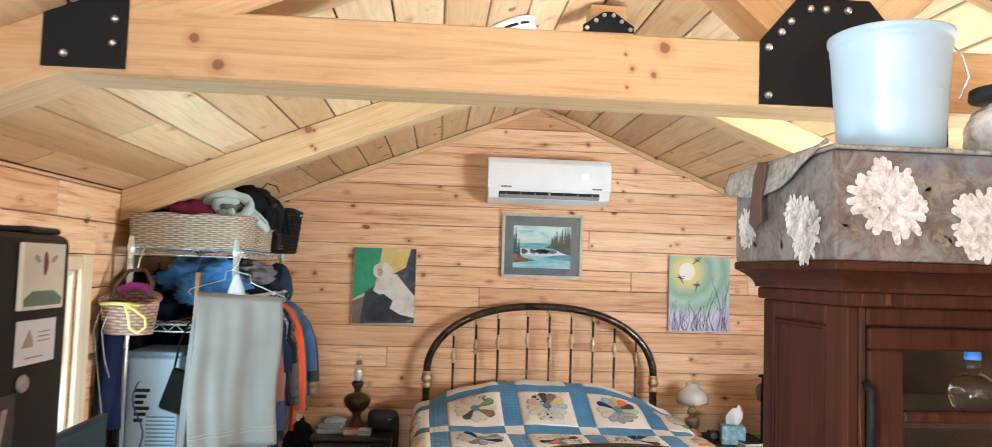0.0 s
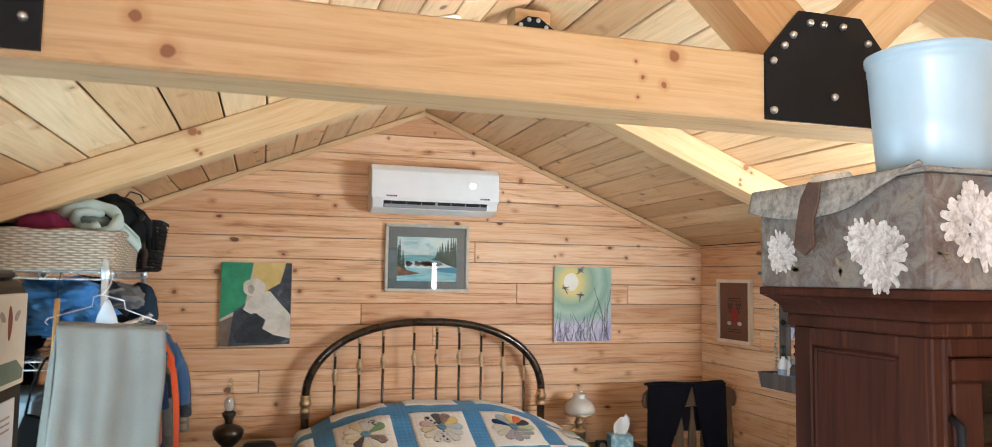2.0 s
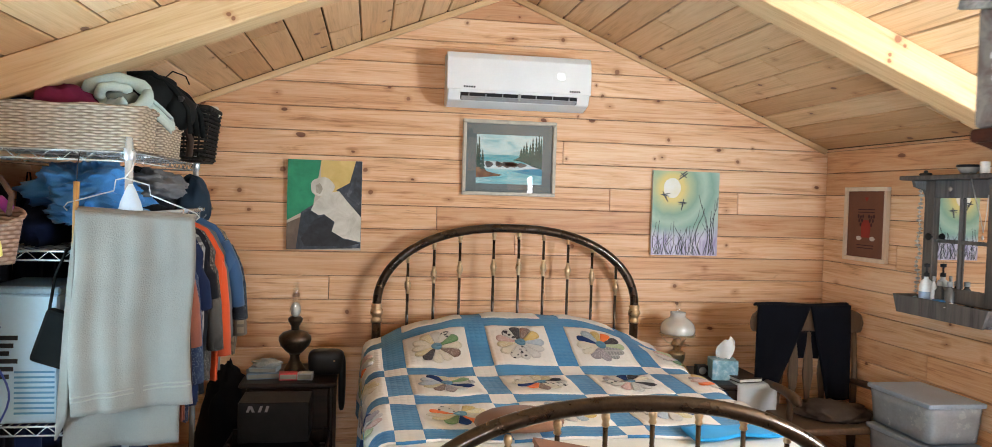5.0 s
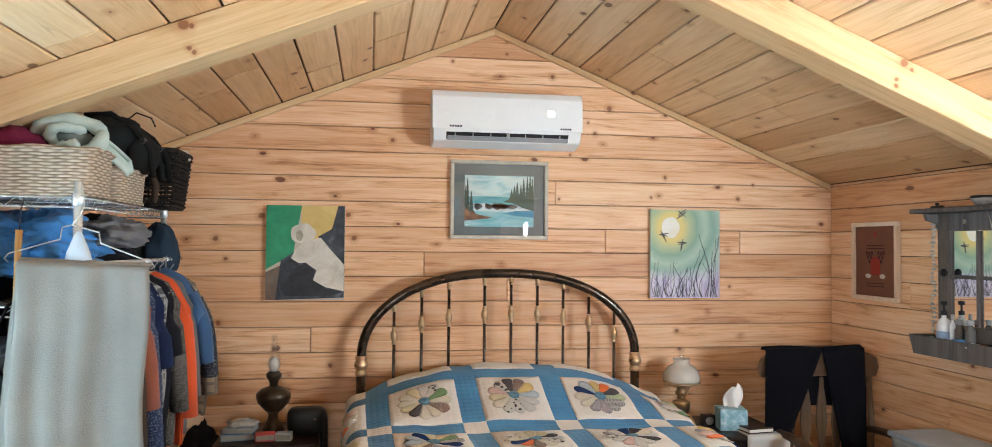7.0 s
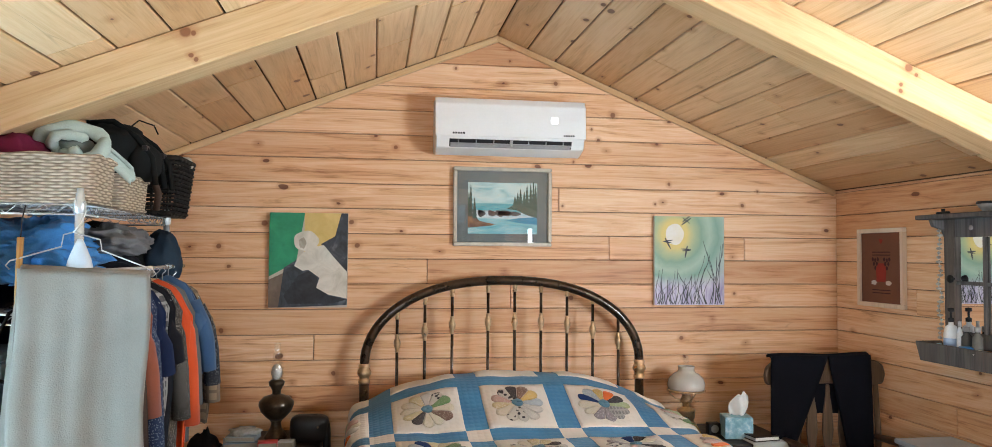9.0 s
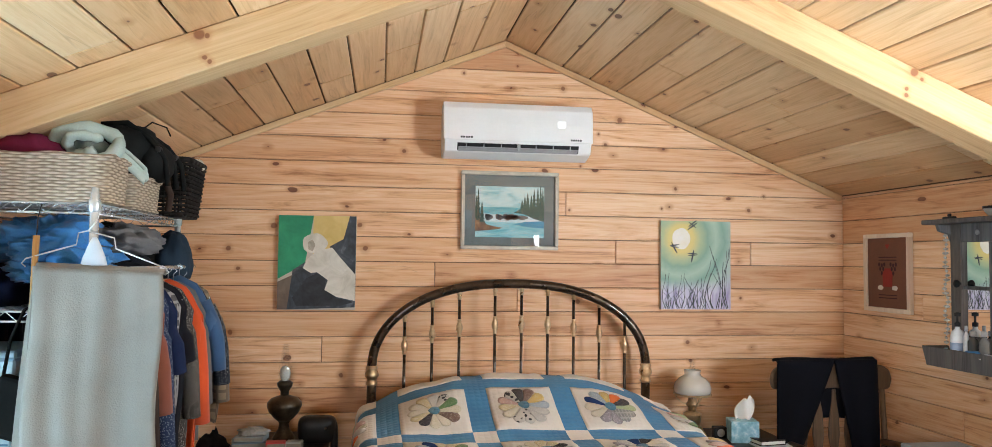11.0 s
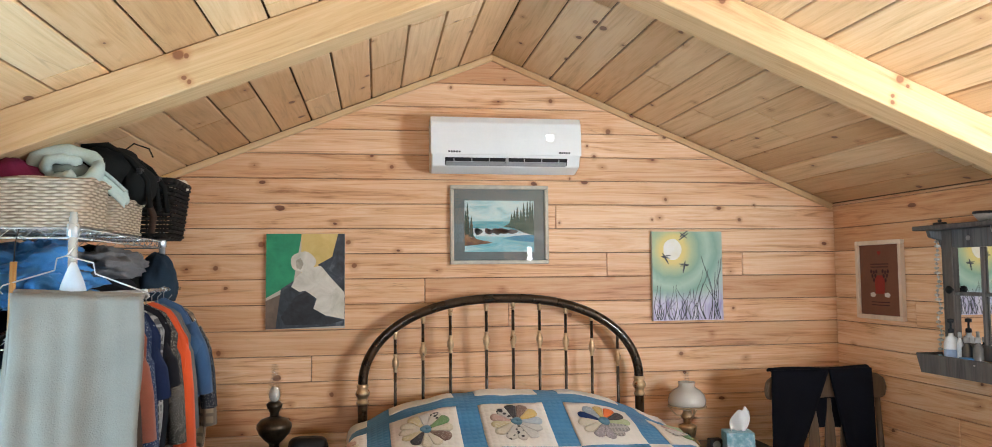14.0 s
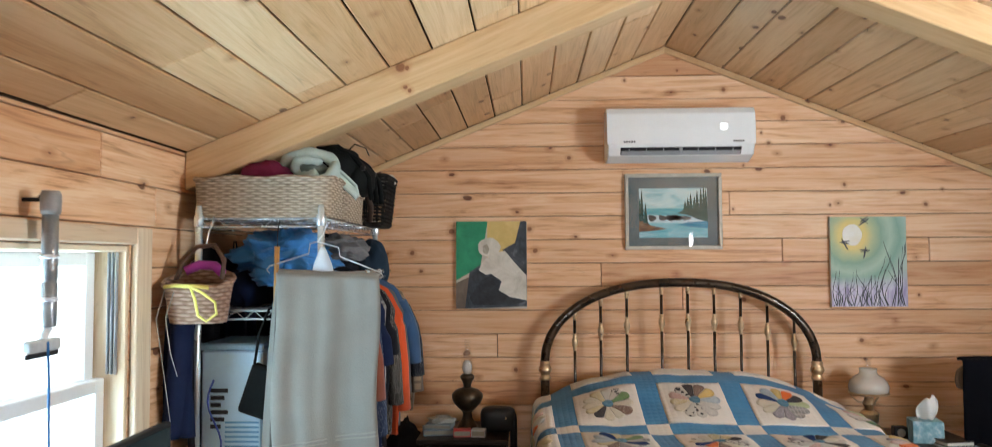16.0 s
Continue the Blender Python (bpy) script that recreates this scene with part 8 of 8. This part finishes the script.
for k, (z, h) in enumerate(((0.0, 0.27), (0.275, 0.20), (0.48, 0.185))):
    tub = thing("storage_tub", (1.80, -1.08, z), "frosted plastic storage tub in a stack", "storage tub", "stacked tubs")
    part("bin", sheet(lambda u, v, h=h: Vector(((0.125 + 0.012 * v) * math.copysign(min(1, abs(math.cos(2 * math.pi * u)) * 1.35), math.cos(2 * math.pi * u)), (0.19 + 0.012 * v) * math.copysign(min(1, abs(math.sin(2 * math.pi * u)) * 1.35), math.sin(2 * math.pi * u)), (h - 0.03) * v)), 40, 4, 0.004, closed_u=True), CLEAR, tub)
    part("bin_floor", blk((-0.12, -0.18, 0.0), (0.12, 0.18, 0.004), 0), CLEAR, tub)
    part("lid", blk((-0.142, -0.207, h - 0.030), (0.142, 0.207, h - 0.008), 0.006, 2), surf("pale_blue_tub_lid" if k else "white_tub_lid", (0.30, 0.36, 0.44) if k else (0.38, 0.40, 0.42), 0.35), tub)
    heap("stored_cloth", (1.80, -1.08, z + 0.006), 0.10, 0.15, (h - 0.05) * 0.6, (DENIM, GREYF, MINT)[k], "folded cloth inside a storage tub", "cloth", k, 0.15)

# ---- desk under the window ----
desk = thing("desk", (-1.66, -2.42, 0.0), "cluttered reddish wooden desk under the window", "desk")
REDW = pine("reddish_wood", "z", pale=(0.11, 0.045, 0.028), mid=(0.075, 0.03, 0.018), dark=(0.04, 0.016, 0.01), knots=1.1, rough=0.5)
part("desktop", blk((-0.285, -0.55, 0.645), (0.30, 0.42, 0.675), 0.006, 2), REDW, desk)
for x in (-0.25, 0.25):
    for y in (-0.50, 0.37):
        part("leg", blk((x - 0.022, y - 0.022, 0.0), (x + 0.022, y + 0.022, 0.6445)), REDW, desk)
part("apron", blk((-0.23, -0.49, 0.56), (-0.21, 0.36, 0.6445)), REDW, desk)
part("apron", blk((0.235, -0.47, 0.56), (0.255, 0.34, 0.6445)), REDW, desk)
mon = thing("monitor", (-1.74, -2.42, 0.676), "dark flat computer monitor on the desk", "monitor")
part("screen", blk((-0.012, -0.26, 0.06), (0.012, 0.27, 0.345), 0.006, 2), DARK_PLASTIC, mon)
part("panel", blk((0.0121, -0.245, 0.078), (0.0131, 0.255, 0.332), 0), surf("dark_teal_screen", (0.010, 0.022, 0.028), 0.18, bump=0), mon, "switched-off dark screen")
part("neck", blk((-0.02, -0.03, 0.012), (-0.0125, 0.03, 0.16)), DARK_PLASTIC, mon)
part("stand", blk((-0.08, -0.11, 0.0), (0.08, 0.11, 0.0115), 0.004), DARK_PLASTIC, mon)
gbox = thing("grey_box", (-1.55, -2.13, 0.676), "grey-green cardboard box with papers on the desk", "box", turn=8)
GGREEN = surf("grey_green_card", (0.115, 0.15, 0.145), 0.7)
part("carton", blk((-0.085, -0.07, 0.0), (0.085, 0.07, 0.085), 0.003), GGREEN, gbox)
part("lid", blk((-0.088, -0.073, 0.0855), (0.088, 0.073, 0.098), 0.003), GGREEN, gbox)
for i, (x, y, a, w, d) in enumerate(((-1.60, -2.30, 12, 0.14, 0.19), (-1.48, -2.40, -20, 0.12, 0.17), (-1.56, -2.24, 40, 0.10, 0.15))):
    solid("paper_sheet", blk((-w / 2, -d / 2, 0.0), (w / 2, d / 2, 0.002), 0), PAPER, "loose white paper on the desk", "paper", (x, y, 0.676 + 0.0022 * i), "papers on the desk", a)
cupp = thing("pen_cup", (-1.685, -2.20, 0.676), "small dark cup holding pens and brushes", "pen cup")
part("cup", lathe([(0.0, 0.0), (0.026, 0.0), (0.030, 0.07), (0.027, 0.07), (0.024, 0.006), (0.0, 0.006)], 20), BROWN_WOOD, cupp)
for k, (dx, dy, mt) in enumerate(((0.012, 0.0, LOTION), (-0.010, 0.008, RIBBON), (0.0, -0.012, surf("pale_blue_pen", (0.30, 0.48, 0.60), 0.4)), (-0.008, -0.01, LOTION))):
    part("pen", tube([(dx * 0.5, dy * 0.5, 0.01), (dx * 1.8, dy * 1.8, 0.125)], 0.004, 8), mt, cupp)
keyb = thing("keyboard", (-1.47, -2.50, 0.676), "dark computer keyboard on the desk", "keyboard", turn=6)
part("tray", blk((-0.07, -0.19, 0.0), (0.07, 0.19, 0.014), 0.004), DARK_PLASTIC, keyb)
for r in range(4):
    for k in range(11):
        part("key", blk((-0.055 + r * 0.028, -0.178 + k * 0.0325, 0.0142), (-0.031 + r * 0.028, -0.150 + k * 0.0325, 0.020), 0.001), GREY_PLASTIC, keyb)
heap("dark_mitt", (-1.44, -2.20, 0.676), 0.07, 0.05, 0.028, fabric("slate_blue_felt", (0.045, 0.07, 0.09), 0.3), "slate blue felt mitten on the desk", "mitten", 7.0, 0.3)
wchair = thing("desk_chair", (-1.33, -2.13, 0.0), "dark reddish wooden chair pushed to the desk", "chair", turn=25)
part("seat", blk((-0.18, -0.18, 0.42), (0.18, 0.18, 0.45), 0.012, 2), REDW, wchair)
for x in (-0.15, 0.15):
    part("front_leg", blk((x - 0.016, -0.166, 0.0), (x + 0.016, -0.134, 0.4195)), REDW, wchair)
    part("back_leg", blk((x - 0.016, 0.145, 0.0), (x + 0.016, 0.178, 0.70)), REDW, wchair)
for z in (0.54, 0.64):
    part("back_slat", blk((-0.133, 0.152, z), (0.133, 0.168, z + 0.05), 0.004), REDW, wchair)
heap("grey_coat", (-1.33, -2.13, 0.451), 0.15, 0.15, 0.09, fabric("grey_green_cloth", (0.13, 0.14, 0.13), 0.3), "grey-green coat thrown on the chair", "coat", 3.5, 0.35)

# squeegee hung before the window
pole = thing("window_squeegee", (-1.885, -2.45, 0.0), "grey window squeegee hung by the window on a blue cord", "squeegee")
TUBEG = surf("dull_grey_tube", (0.30, 0.32, 0.34), 0.35, 0.5, 0.2, 20)
part("sleeve", lathe([(0.0, 1.565), (0.021, 1.565), (0.023, 1.575), (0.023, 1.610), (0.019, 1.620), (0.0, 1.621)], 18), GREYM, pole)
part("tube", lathe([(0.016, 1.30), (0.018, 1.305), (0.018, 1.40), (0.0165, 1.402), (0.0165, 1.410), (0.018, 1.412), (0.018, 1.564)], 18), TUBEG, pole)
for z in (1.36, 1.46):
    part("clip", lathe([(0.020, z), (0.022, z + 0.004), (0.020, z + 0.010)], 16), LOTION, pole)
part("yoke", tube([(0.0, 0.0, 1.30), (0.0, -0.012, 1.285), (0.0, -0.02, 1.272)], 0.010, 8), LOTION, pole)
part("head", blk((-0.012, -0.075, 1.245), (0.012, 0.035, 1.274), 0.006, 2), surf("pale_grey_rubber", (0.50, 0.52, 0.53), 0.5), pole)
part("blade", blk((-0.003, -0.078, 1.232), (0.003, 0.038, 1.2445), 0.001), DARK_PLASTIC, pole)
part("cord", tube([(0.013, -0.02, 1.268), (0.016, -0.018, 1.18), (0.014, -0.012, 1.08), (0.012, -0.004, 0.96), (0.012, 0.0, 0.85)], 0.003, 6), surf("blue_cord", (0.02, 0.16, 0.42), 0.6), pole)
part("wall_hook", tube([(-0.068, 0.0, 1.60), (-0.03, 0.0, 1.60), (-0.022, 0.0, 1.61)], 0.005, 8), BLACK_STEEL, pole)


# ---- wall boards, one object each ----
def courses(top):
    k = -9
    while SEAM0 + k * PITCH < top:
        yield k, max(0.0, SEAM0 + k * PITCH), SEAM0 + (k + 1) * PITCH
        k += 1


GAP, EASE = 0.0015, 0.0028
rng = random.Random(21)
JOINTS = {2: [-0.36], 3: [0.62, 1.40], -1: [-0.93], 5: [0.34], 1: [0.08], -3: [0.55], -5: [-0.4]}
for k, z0, z1 in courses(RIDGE - 0.02):
    a, b = min(HALF + 0.018, (RIDGE - z0) / SLOPE), min(HALF + 0.018, max(0.0, (RIDGE - z1) / SLOPE))
    cuts = JOINTS.get(k, [])
    edges = [None] + [c for c in cuts if abs(c) < b - 0.1] + [None]
    for p, q in zip(edges, edges[1:]):
        xl0, xl1 = (-a, -b) if p is None else (p + GAP, p + GAP)
        xr0, xr1 = (a, b) if q is None else (q - GAP, q - GAP)
        pts = [(xl0, z0 + GAP), (xr0, z0 + GAP), (xr1, z1 - GAP), (xl1, z1 - GAP)]
        part("board", prism(pts, "y", 0.0 + rng.uniform(0, 0.001), 0.0195, EASE), PINE_WALL, wall_north)


def long_wall(parent, axis, face, depth, lo, hi, top, holes, mat, slope=False):
    """Courses of boards on a wall along one axis, cut round its openings."""
    for k, z0, z1 in courses(top):
        z1 = min(z1, top)
        spans = [(lo, hi, z0, z1)]
        for h0, h1, g0, g1 in holes:
            if z1 <= g0 or z0 >= g1:
                continue
            nxt = []
            for s0, s1, c0, c1 in spans:
                if h1 <= s0 or h0 >= s1:
                    nxt.append((s0, s1, c0, c1))
                    continue
                nxt += [(s0, h0, c0, c1), (h1, s1, c0, c1)]
                if c0 < g0:
                    nxt.append((h0, h1, c0, g0))
                if c1 > g1:
                    nxt.append((h0, h1, g1, c1))
            spans = [s for s in nxt if s[1] - s[0] > 0.01]
        for s0, s1, c0, c1 in spans:
            cuts, at = [s0], s0 + rng.uniform(0.7, 2.2)
            while at < s1 - 0.5:
                cuts.append(at)
                at += rng.uniform(1.6, 2.8)
            cuts.append(s1)
            for p, q in zip(cuts, cuts[1:]):
                w = rng.uniform(0, 0.001)
                f0, f1 = sorted((face, face + depth))
                if depth > 0:
                    f0 += w
                else:
                    f1 -= w
                if axis == "y":
                    bm = blk((f0, p + GAP, c0 + GAP), (f1, q - GAP, c1 - GAP), EASE)
                else:
                    bm = blk((p + GAP, f0, c0 + GAP), (q - GAP, f1, c1 - GAP), EASE)
                part("board", bm, mat, parent)


long_wall(wall_west, "y", -HALF, -0.0195, BACK, -0.001, EAVE, [WEST_WIN, ADDED_WEST_WIN], PINE_SIDE)
long_wall(wall_east, "y", HALF, 0.0195, BACK, -0.001, EAVE, [EAST_WIN], PINE_SIDE)
long_wall(wall_south, "x", BACK, -0.0195, -HALF, HALF, EAVE, [DOOR, ADDED_END_WIN], PINE_WALL)
